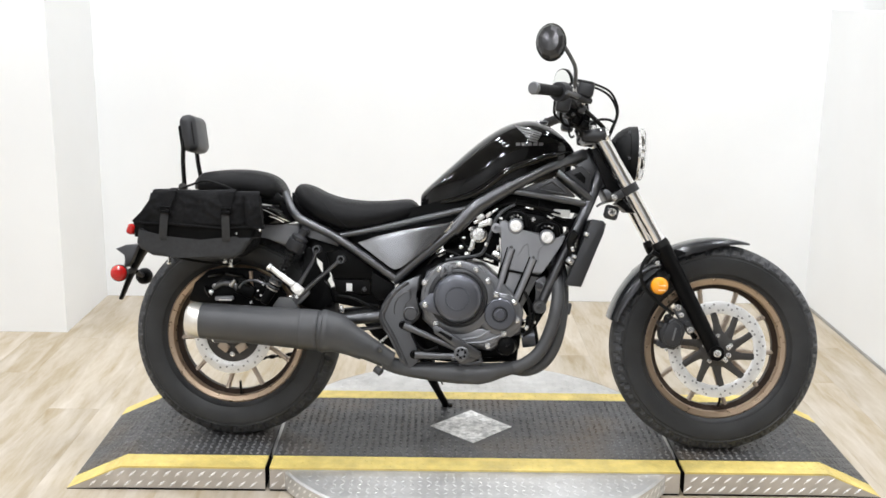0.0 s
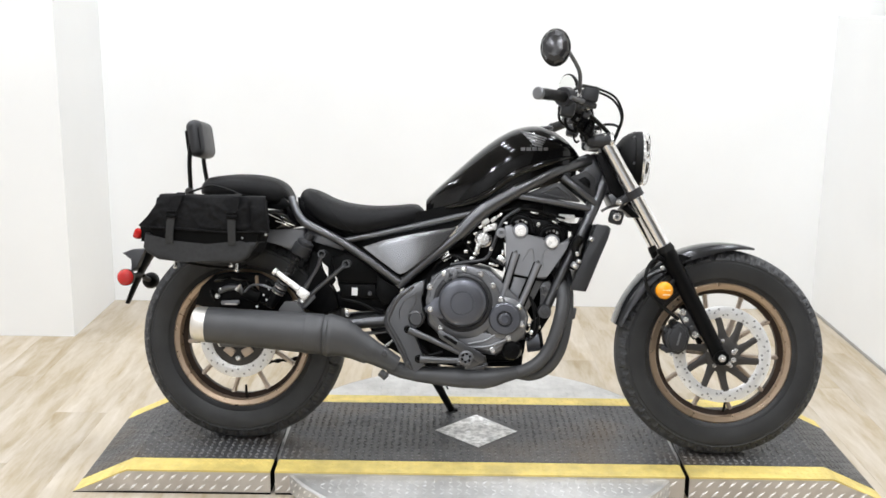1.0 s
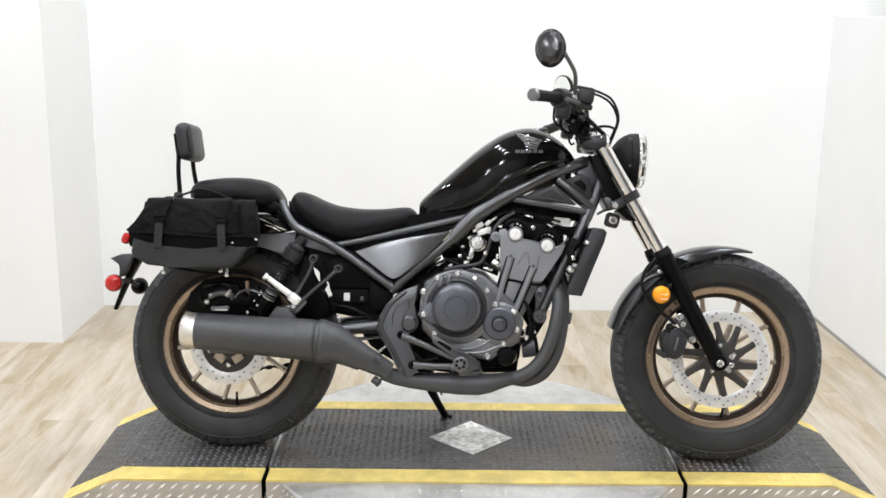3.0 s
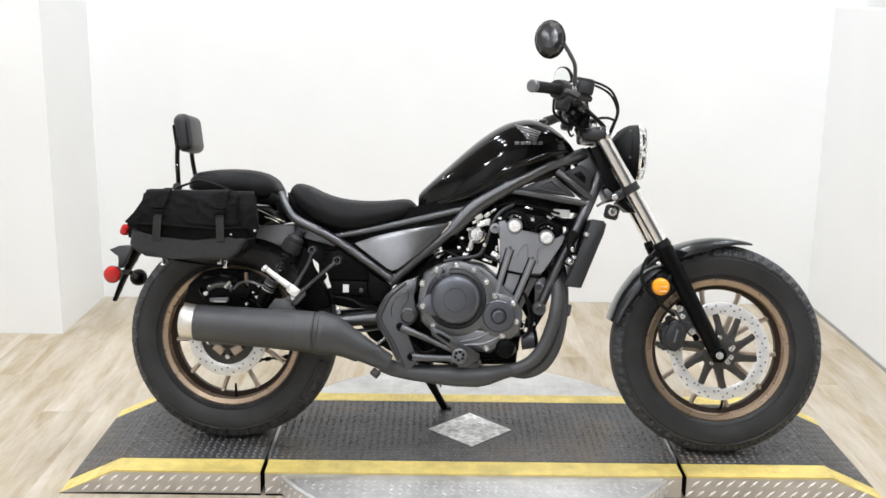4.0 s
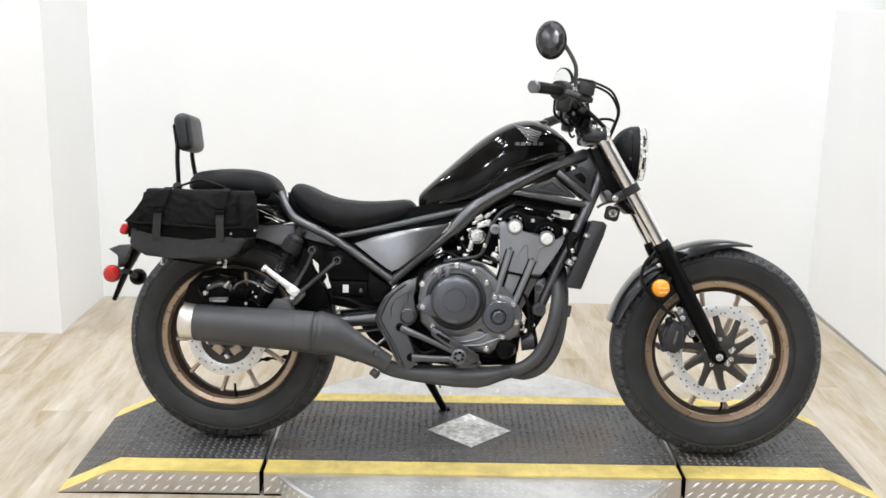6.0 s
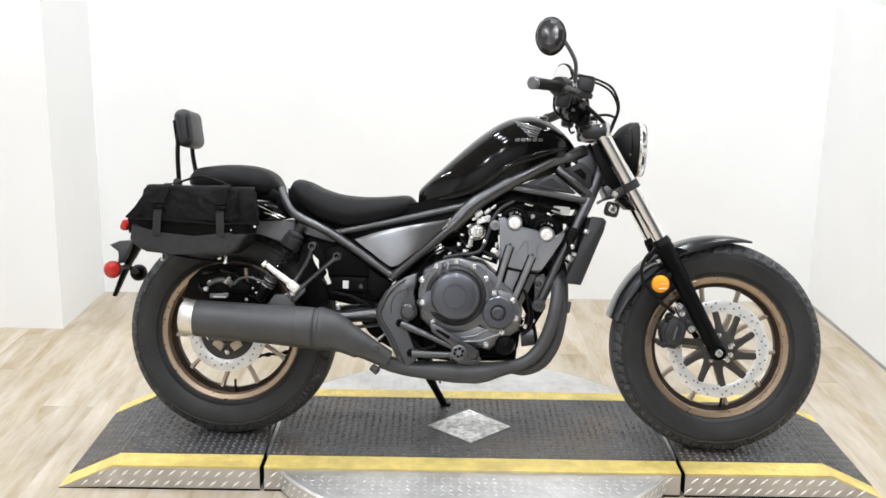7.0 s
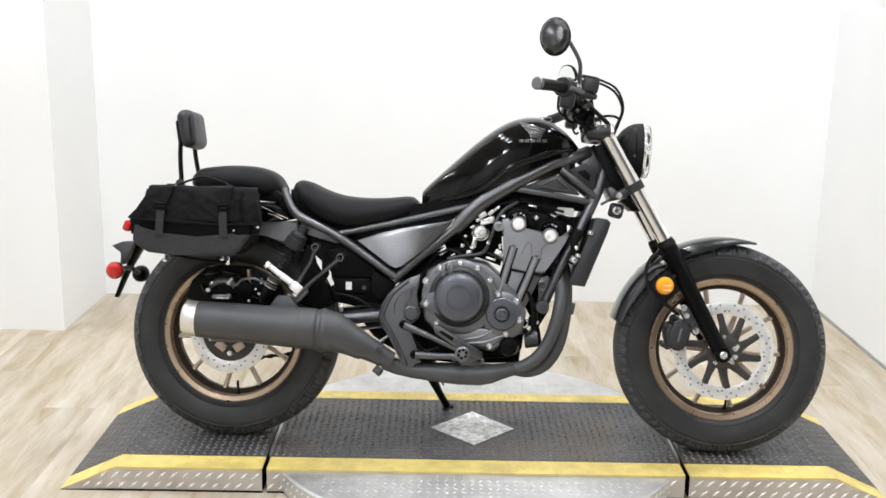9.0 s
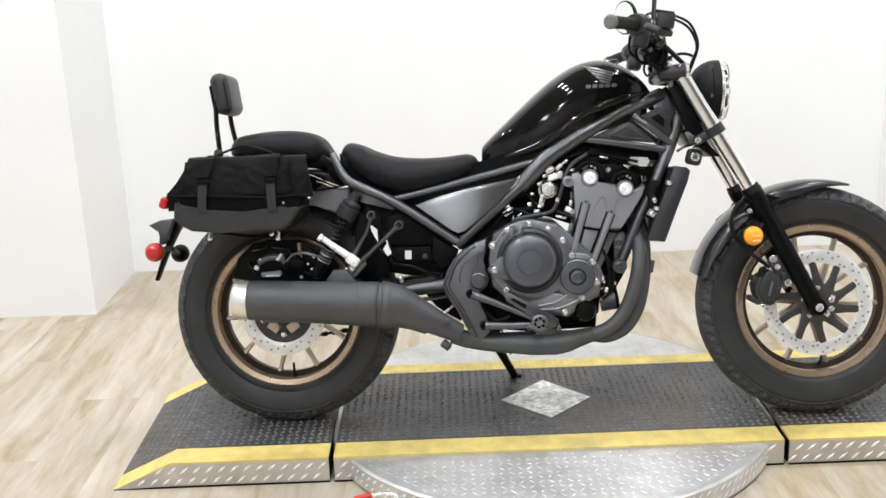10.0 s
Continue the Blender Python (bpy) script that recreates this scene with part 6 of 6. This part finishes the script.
for x, z in ((1.309, 0.392), (1.303, 0.336), (1.314, 0.330), (1.386, 0.398)):
    part("caliper_knob", lathe([(0.0085, 0.05), (0.0085, -0.002), (0.006, -0.004), (0.001, -0.004)], (x, -0.122, z), (0, 1, 0), 14), COVER, cal)
part("caliper_mark", rbox((1.347, -0.1348, 0.367), (0.006, 0.002, 0.040), 0.0008, (0, 14, 0)), ENGINE, cal, "small grey mark")
part("caliper_bracket", plate([(1.345, 0.440), (1.372, 0.452), (1.400, 0.415), (1.415, 0.375), (1.395, 0.362), (1.375, 0.39)], -0.108, -0.085, 0.004), FRAME, cal)
for x, z, r in ((1.359, 0.446, 0.0078), (1.398, 0.379, 0.0075), (1.326, 0.319, 0.005), (1.366, 0.425, 0.006)):
    bolt(x, -0.112 if r > 0.006 else -0.13, z, r, cal)
for pts in ([(1.300, -0.115, 0.612), (1.262, -0.13, 0.598), (1.243, -0.135, 0.560), (1.247, -0.135, 0.520), (1.285, -0.13, 0.472), (1.345, -0.125, 0.425)], [(1.285, -0.12, 0.61), (1.26, -0.10, 0.575)], [(1.335, -0.13, 0.425), (1.32, -0.13, 0.418), (1.325, -0.13, 0.40)]):
    part("brake_hose", tube(pts, 0.0055, 10), CABLE, bike, "black brake hose")
part("hose_clip", rbox((1.285, -0.125, 0.607), (0.025, 0.02, 0.014), 0.003, (0, 30, 0)), PLASTIC, bike)
bolt(1.290, -0.137, 0.580, 0.005, bike)
indicator(1.295, -0.155, 0.513, 0.0272, AMBER, "round amber front turn lamp", -1, bike, [(1.32, -0.12, 0.53), (1.345, -0.105, 0.56)])
indicator(1.295, 0.155, 0.513, 0.0272, SOFT, "round black-backed front turn lamp", 1, bike, [(1.32, 0.12, 0.53), (1.345, 0.105, 0.56)])

# -------- headlight
hl = part("headlight", lathe([(0.012, 0.0), (0.040, 0.006), (0.062, 0.022), (0.076, 0.040), (0.0825, 0.056), (0.085, 0.072), (0.0855, 0.082), (0.081, 0.083)], (1.150, 0, 0.9135), (1, 0, -0.03), 56), SOFT, bike, "round black headlight bowl")
part("headlight_ring", lathe([(0.083, 0.080), (0.0862, 0.082), (0.0862, 0.088), (0.084, 0.0905), (0.080, 0.091), (0.079, 0.083)], (1.150, 0, 0.9135), (1, 0, -0.03), 56, caps=False), STEEL, hl, "bright headlight ring")
part("headlight_lens", lathe([(0.0815, 0.088), (0.0815, 0.100), (0.0795, 0.1035), (0.074, 0.106), (0.05, 0.109), (0.002, 0.110), (0.002, 0.107), (0.05, 0.106), (0.073, 0.103), (0.0775, 0.100), (0.0785, 0.088)], (1.150, 0, 0.9135), (1, 0, -0.03), 56, caps=False), LENS, hl, "clear headlight lens")
bm = lathe([(0.078, 0.084), (0.06, 0.082), (0.002, 0.078)], (1.150, 0, 0.9135), (1, 0, -0.03), 40)
part("reflector", bm, CHROME, hl, "bright reflector")
for zz in (0.047, -0.047):
    part("lamp_unit", rbox((1.241, -0.02, 0.9135 + zz * 0.7), (0.014, 0.10, 0.034), 0.005), PLASTIC, hl, "dark lamp module")
for zz, h in ((0.030, 0.018), (0.004, 0.012), (-0.022, 0.016)):
    part("lamp_bezel", rbox((1.246, -0.056, 0.9135 + zz), (0.012, 0.026, h), 0.003), CHROME, hl, "bright lamp bezel")
part("bowl_seam", lathe([(0.0830, 0.0570), (0.0845, 0.058), (0.0845, 0.0595), (0.0838, 0.0605)], (1.150, 0, 0.9135), (1, 0, -0.03), 56, caps=False), PLASTIC, hl)
for zz in (0.06, -0.02):
    bolt(1.205, -0.065 - (0.015 if zz < 0 else 0), 0.9135 + zz, 0.004, hl, True)
part("headlight_stay", plate([(1.10, 0.95), (1.165, 0.945), (1.175, 0.90), (1.165, 0.86), (1.135, 0.86)], -0.05, 0.05, 0.008), PLASTIC, bike)

# -------- handlebar
bar = part("handlebar", tube([(0.905, -0.385, 1.062), (0.975, -0.28, 1.066), (1.010, -0.215, 1.055), (1.050, -0.12, 1.015), (1.072, -0.05, 1.008), (1.072, 0.05, 1.008), (1.050, 0.12, 1.015), (1.050, 0.215, 1.042), (1.028, 0.28, 1.048), (0.98, 0.385, 1.038)], 0.0112, 14), COVER, bike, "black handlebar")
for s in (-1, 1):
    def at(x, y, z):
        """A place on the turned bar: the far side swings forward."""
        return (x, y * s, z) if s < 0 else (x + 0.19 * y, y, z - 0.06 * y)

    g = part("grip", tube([at(0.899, 0.405, 1.062), at(0.906, 0.395, 1.0625), at(0.946, 0.33, 1.066), at(0.974, 0.285, 1.067)], [0.0168, 0.0162, 0.0155, 0.0160], 24), SOFT, bar, "black rubber grip")
    part("bar_end", lathe([(0.0165, 0.0), (0.0178, -0.002), (0.0178, -0.010), (0.014, -0.013), (0.002, -0.013)], at(0.902, 0.402, 1.062), (0.54, -0.84 * s, 0.02), 24), ENGINE, g, "grey bar end weight")
    part("switch_housing", tube([at(0.970, 0.288, 1.068), at(0.985, 0.262, 1.068), at(1.000, 0.238, 1.064)], [0.027, 0.031, 0.022], 20), COVER, bar, "black switch housing")
    part("switch_block", rbox(at(0.988, 0.258, 1.034), (0.042, 0.05, 0.044), 0.009, (0, 10, 0)), COVER, bar)
    lev = part("lever", tube([at(1.035, 0.262, 1.054), at(1.026, 0.285, 1.056), at(1.010, 0.312, 1.058), at(0.992, 0.340, 1.060)], [0.009, 0.008, 0.007, 0.007], 12, flat=0.6), ENGINE, bar, "dark grey hand lever")
    part("mirror_stem", tube([at(1.019, 0.268, 1.070), at(1.0195, 0.285, 1.098), at(1.016, 0.320, 1.130), at(1.002, 0.350, 1.153), at(0.980, 0.375, 1.182)], 0.0058, 12), FRAME, bar, "satin black mirror stem")
    part("stem_nut", lathe([(0.006, 0.0), (0.011, 0.001), (0.011, 0.016), (0.007, 0.020)], at(1.019, 0.268, 1.070), (0, 0.1 * s, 1), 6), STEEL, bar)
    mc = (0.942, 0.392 * s, 1.191) if s < 0 else (1.030, 0.385 * s, 1.172)
    way = (-0.18, s, 0.10) if s < 0 else (0.70, 0.70, 0.06)
    mr = part("mirror", lathe([(0.0505, -0.010), (0.0515, -0.004), (0.0505, 0.006), (0.044, 0.015), (0.030, 0.021), (0.012, 0.0235), (0.001, 0.024)], mc, way, 10, squash=(1.0, 0.80)), MIRROR_BACK, bar, "glossy black mirror back", angle=8)
    part("mirror_rim", lathe([(0.049, -0.011), (0.0525, -0.009), (0.0525, 0.002), (0.050, 0.006)], mc, way, 40, caps=False, squash=(1.0, 0.80)), PLASTIC, mr)
    part("mirror_glass", lathe([(0.0005, -0.0118), (0.0485, -0.0118)], mc, way, 40, caps=False, squash=(1.0, 0.80)), MIRROR, mr, "silvered mirror glass", smooth=False)
part("reservoir", rbox((1.052, -0.258, 1.078), (0.046, 0.042, 0.040), 0.006, (0, 10, 0)), COVER, bar, "black brake fluid reservoir")
part("reservoir_lid", rbox((1.050, -0.258, 1.099), (0.048, 0.044, 0.006), 0.0025, (0, 10, 0)), COVER, bar)
for dx, dy in ((-0.016, -0.014), (0.018, 0.014)):
    part("lid_screw", lathe([(0.0035, 0.0), (0.0035, 0.002), (0.001, 0.002)], (1.050 + dx, -0.258 + dy, 1.102), (0.17, 0, 0.98), 10), STEEL, bar)
part("master_cylinder", tube([(1.005, -0.275, 1.062), (1.045, -0.262, 1.050), (1.068, -0.25, 1.046)], [0.010, 0.011, 0.008], 12), COVER, bar)
mt = part("meter", lathe([(0.02, 0.0), (0.030, 0.004), (0.036, 0.014), (0.036, 0.026), (0.032, 0.031), (0.002, 0.032)], (1.085, 0.0, 0.972), (-0.45, 0, 0.89), 32), PLASTIC, bike, "round black instrument")
part("meter_glass", lathe([(0.031, 0.0305), (0.028, 0.034), (0.002, 0.036)], (1.085, 0.0, 0.972), (-0.45, 0, 0.89), 32), GLOSS, mt, "glossy instrument glass")
part("bar_riser", rbox((1.065, -0.045, 0.988), (0.03, 0.028, 0.05), 0.006), FRAME, bike)
part("bar_riser", rbox((1.065, 0.045, 0.988), (0.03, 0.028, 0.05), 0.006), FRAME, bike)
part("ignition_lock", lathe([(0.004, 0.0), (0.018, 0.0), (0.020, 0.006), (0.020, 0.03)], (1.083, -0.055, 0.995), (-0.1, 0.2, -1), 18), STEEL, bike, "bright ignition lock")
for pts, r in (([(1.040, -0.13, 1.075), (1.046, -0.13, 1.03), (1.052, -0.12, 0.985), (1.060, -0.11, 0.955)], 0.009), ([(1.060, -0.14, 1.062), (1.068, -0.13, 1.02), (1.070, -0.12, 0.975)], 0.008), ([(1.020, -0.15, 1.035), (1.032, -0.14, 1.005), (1.050, -0.12, 0.985)], 0.010), ([(1.010, -0.16, 1.015), (1.028, -0.14, 0.99), (1.050, -0.12, 0.972)], 0.007)):
    part("wiring_bundle", tube(pts, r, 10), CABLE, bike, "black wiring bundle")
for x, z, w, h, turn in ((1.048, 1.045, 0.030, 0.040, 12), (1.030, 1.000, 0.036, 0.034, -20), (1.066, 1.000, 0.022, 0.046, 8)):
    part("switch_cover", rbox((x, -0.12, z), (w, 0.05, h), 0.008, (0, turn, 0), 3), PLASTIC, bike)
part("cable_hook", tube([(1.020, -0.10, 0.985), (1.018, -0.10, 0.965), (1.026, -0.10, 0.952), (1.034, -0.10, 0.957)], 0.0032, 8), CABLE, bike)
for x, z, s in ((1.018, 1.020, 0.026), (1.034, 1.000, 0.022), (1.050, 1.030, 0.020), (1.040, 1.048, 0.018), (1.005, 1.012, 0.018), (1.060, 0.985, 0.022)):
    part("cable_clamp", rbox((x, -0.19 + (1.05 - z) * 0.6, z), (s, 0.024, s * 1.2), 0.004, (0, 24, 0)), PLASTIC if s > 0.02 else FRAME, bike)
bolt(1.052, -0.20, 1.048, 0.006, bike)
bolt(1.022, -0.20, 1.012, 0.005, bike, True)
for pts, r in (([(0.998, -0.22, 1.085), (1.015, -0.20, 1.103), (1.050, -0.16, 1.114), (1.093, -0.12, 1.110), (1.136, -0.11, 1.091), (1.158, -0.10, 1.058), (1.163, -0.10, 1.024), (1.152, -0.09, 0.985), (1.136, -0.085, 0.945)], 0.0036),
               ([(0.998, -0.22, 1.075), (1.02, -0.20, 1.095), (1.055, -0.16, 1.102), (1.095, -0.12, 1.099), (1.132, -0.11, 1.081), (1.154, -0.10, 1.052), (1.160, -0.10, 1.020), (1.148, -0.09, 0.985), (1.132, -0.085, 0.945)], 0.0036),
               ([(1.040, -0.20, 1.045), (1.065, -0.16, 1.025), (1.100, -0.12, 1.000), (1.128, -0.10, 0.975), (1.140, -0.09, 0.945)], 0.0065),
               ([(0.990, -0.25, 1.035), (0.985, -0.20, 1.005), (1.005, -0.14, 0.985), (1.045, -0.10, 0.985)], 0.0048),
               ([(0.965, -0.24, 1.045), (0.968, -0.20, 1.012), (0.995, -0.15, 0.992)], 0.004),
               ([(1.075, -0.05, 0.99), (1.11, -0.05, 1.01), (1.14, -0.05, 1.012), (1.155, -0.06, 1.005)], 0.004)):
    part("control_cable", tube(pts, r, 10), CABLE, bike, "black control cable")

# ---------------------------------------------------------------- saddlebag strapped over the tail
bag = thing("saddlebag", "black nylon saddlebag strapped beside the pillion seat", "bag", BIKE)


def soft_plate(outline, y0, y1, bevel, amount, seed, cuts=4):
    """A padded cloth slab with creases."""
    bm = plate(outline, y0, y1, bevel, 3)
    bmesh.ops.triangulate(bm, faces=[f for f in bm.faces if len(f.verts) > 4])
    bmesh.ops.subdivide_edges(bm, edges=[e for e in bm.edges if e.calc_length() > 0.03], cuts=cuts, use_grid_fill=True)
    bmesh.ops.triangulate(bm, faces=bm.faces[:])
    for v in bm.verts:
        p = Vector((v.co.x * 9 + seed, v.co.y * 9, v.co.z * 13))
        v.co.y += amount * noise.noise(p) + 0.4 * amount * noise.noise(p * 3.1)
        v.co.z += 0.35 * amount * noise.noise(p + Vector((5, 0, 0)))
    return bm


part("bag_body", soft_plate([(-0.205, 0.752), (0.100, 0.752), (0.108, 0.690), (0.106, 0.645), (0.095, 0.600), (0.06, 0.572), (-0.18, 0.570), (-0.225, 0.600), (-0.222, 0.66)], -0.290, -0.175, 0.012, 0.004, 1.0), FABRIC, bag, "black nylon bag body")
part("bag_pocket", soft_plate([(-0.232, 0.648), (-0.237, 0.606), (-0.226, 0.590), (-0.190, 0.571), (-0.115, 0.565), (0.045, 0.567), (0.070, 0.582), (0.104, 0.630), (0.085, 0.632), (0.055, 0.622), (-0.05, 0.620), (-0.15, 0.628), (-0.205, 0.640)], -0.306, -0.20, 0.012, 0.003, 4.0), POCKET, bag, "charcoal lower pocket")
# Black plate between pocket and flap draws the shade of the opening.
part("bag_opening_shade", plate([(-0.222, 0.668), (0.105, 0.668), (0.098, 0.622), (-0.05, 0.612), (-0.2, 0.628)], -0.303, -0.25, 0.003), BLACK_FILL, bag, "black plate drawing the shade under the flap")


def cloth_flap():
    """The soft flap: over the top, round the edge and down the front, with folds."""
    rings, n, m = [], 90, 34
    for i in range(n + 1):
        u = i / n
        ring = []
        for j in range(m + 1):
            v = j / m
            if v < 0.22:
                f = v / 0.22
                y, z, down = -0.185 - 0.112 * f, 0.762 + 0.003 * math.sin(f * math.pi), 0.0
            elif v < 0.32:
                f = (v - 0.22) / 0.10 * math.pi / 2
                y, z, down = -0.297 - 0.014 * math.sin(f), 0.762 - 0.014 * (1 - math.cos(f)), 0.02
            else:
                down = (v - 0.32) / 0.68
                y, z = -0.311 - 0.004 * math.sin(down * math.pi), 0.748 - 0.088 * down
            x = (-0.190 - 0.058 * down ** 1.3) * (1 - u) + (0.120 + 0.016 * down) * u
            x -= 0.026 * u * max(0.0, 1 - v / 0.22)
            low = max(0.0, down) ** 2
            z += 0.0045 * low * math.sin(u * 11.0) + 0.010 * low * max(0.0, 0.12 - u) / 0.12
            p = Vector((x * 16 + z * 9, z * 20 - x * 6, 3.0))
            crease = (1 - abs(noise.noise(p))) ** 5 * 0.0045 + 0.0030 * noise.noise(p * 2.3) + 0.0015 * noise.noise(p * 5.1)
            fold = 0.008 * math.exp(-((u - 0.855) / 0.014) ** 2) - 0.006 * math.exp(-((u - 0.905) / 0.03) ** 2)
            amount = min(1.0, down * 4 + 0.25)
            y += (fold - crease) * amount + 0.003
            z += 0.0018 * noise.noise(Vector((x * 22, 7.0, v * 3))) * (1 - down)
            ring.append((x, y, z))
        x = ring[-1][0]
        ring += [(x, ring[-1][1] + 0.012, ring[-1][2] + 0.004), (x - 0.026 * u, -0.205, ring[-1][2] + 0.006)]
        rings.append(ring)
    return loft(rings)


flap = part("bag_flap", cloth_flap(), FABRIC, bag, "black nylon top flap", angle=60)
part("flap_hem", tube([(-0.246, -0.310, 0.669), (-0.20, -0.313, 0.664), (-0.13, -0.314, 0.664), (-0.05, -0.314, 0.659), (0.02, -0.314, 0.656), (0.08, -0.314, 0.659), (0.132, -0.312, 0.658)], 0.0026, 8), FABRIC, flap)
for x0, x1, x2 in ((-0.128, -0.148, -0.156), (0.040, 0.028, 0.028)):
    run = ((x0 + 0.002, -0.19, 0.7675), (x0, -0.29, 0.7675), (x0 - 0.002, -0.3135, 0.758), (x0 * 0.6 + x1 * 0.4, -0.3190, 0.735), (x1, -0.3205, 0.702), (x1 * 0.6 + x2 * 0.4, -0.3205, 0.675), (x2, -0.3125, 0.632), (x2, -0.308, 0.618))

    def band(pts, half, thick):
        return loft([[(x - half, y, z), (x + half, y, z), (x + half, y - thick, z + 0.001), (x - half, y - thick, z + 0.001)] for x, y, z in pts])

    st = part("bag_strap", band(run[4:], 0.0112, 0.003), WEBBING, bag, "grey webbing strap")
    part("strap_upper", band(run[:5], 0.0125, 0.0022), FABRIC, st, "black webbing sewn to the flap")
    part("buckle", rbox((x1 + 0.001, -0.3245, 0.700), (0.030, 0.010, 0.013), 0.003), PLASTIC, st, "black plastic buckle")
    part("buckle", rbox((x1 - 0.001, -0.3245, 0.711), (0.028, 0.008, 0.006), 0.002), PLASTIC, st)
for x, z in ((0.056, 0.640), (0.124, 0.652)):
    bolt(x, -0.300, z, 0.0035, bag)
part("bag_bracket", tube([(-0.14, -0.26, 0.566), (-0.05, -0.255, 0.552), (0.03, -0.255, 0.548), (0.06, -0.25, 0.56)], 0.004, 8), PLASTIC, bag, "black bag bracket")
for x, z in ((0.013, 0.553), (0.030, 0.541), (-0.153, 0.545)):
    part("bag_stud", lathe([(0.0045, -0.016), (0.0045, 0.0), (0.0070, 0.001), (0.0070, 0.005), (0.0040, 0.008)], (x, -0.258, z + 0.006), (0, -0.25, -1), 12), STEEL, bag, "bright steel stud")
part("yoke_strap", loft([[(x - 0.02, y, z), (x + 0.02, y, z), (x + 0.02, y, z + 0.003), (x - 0.02, y, z + 0.003)] for x, y, z in ((-0.02, -0.20, 0.764), (-0.02, -0.13, 0.766), (-0.02, -0.10, 0.758))]), WEBBING, bag, "webbing yoke under the seat")

# ---------------------------------------------------------------- floor planks, last
PW, PL = 0.182, 1.22


def plank_mesh():
    return mesh_of("plank", rbox((0, 0, -0.004), (PW - 0.0003, PL - 0.0004, 0.008), 0.0002, seg=1), WOOD)


PLANK = plank_mesh()
rest_v, rest_f = [], []
for i in range(-28, 28):
    x = i * PW + 0.06
    start = -1.75 + (i * 0.43) % PL
    for j in range(-8, 5):
        y = start + j * PL
        y0, y1 = y - PL / 2, y + PL / 2
        top = PIER if x + PW / 2 < WEST else NORTH if x < 2.4 else -1.75
        y0, y1 = max(y0, -10.0), min(y1, top - 0.001)
        if y1 - y0 < 0.08:
            continue
        if -2.35 < x < EAST + PW / 2 and y1 > -1.2:
            shared("plank", PLANK, floor, pose(x, (y0 + y1) / 2, 0.0) @ Matrix.Diagonal((1, (y1 - y0) / PL, 1, 1)))
        else:
            k = len(rest_v)
            h = PW / 2 - 0.0004
            rest_v += [(x - h, y0, 0), (x + h, y0, 0), (x + h, y1 - 0.0008, 0), (x - h, y1 - 0.0008, 0)]
            rest_f.append((k, k + 1, k + 2, k + 3))
me = bpy.data.meshes.new("plank_field")
me.from_pydata(rest_v, [], rest_f)
me.materials.append(WOOD)
field = new("plank_field", me)
field.parent = floor
tagged(field, label="light oak vinyl planks", kind="stuff")
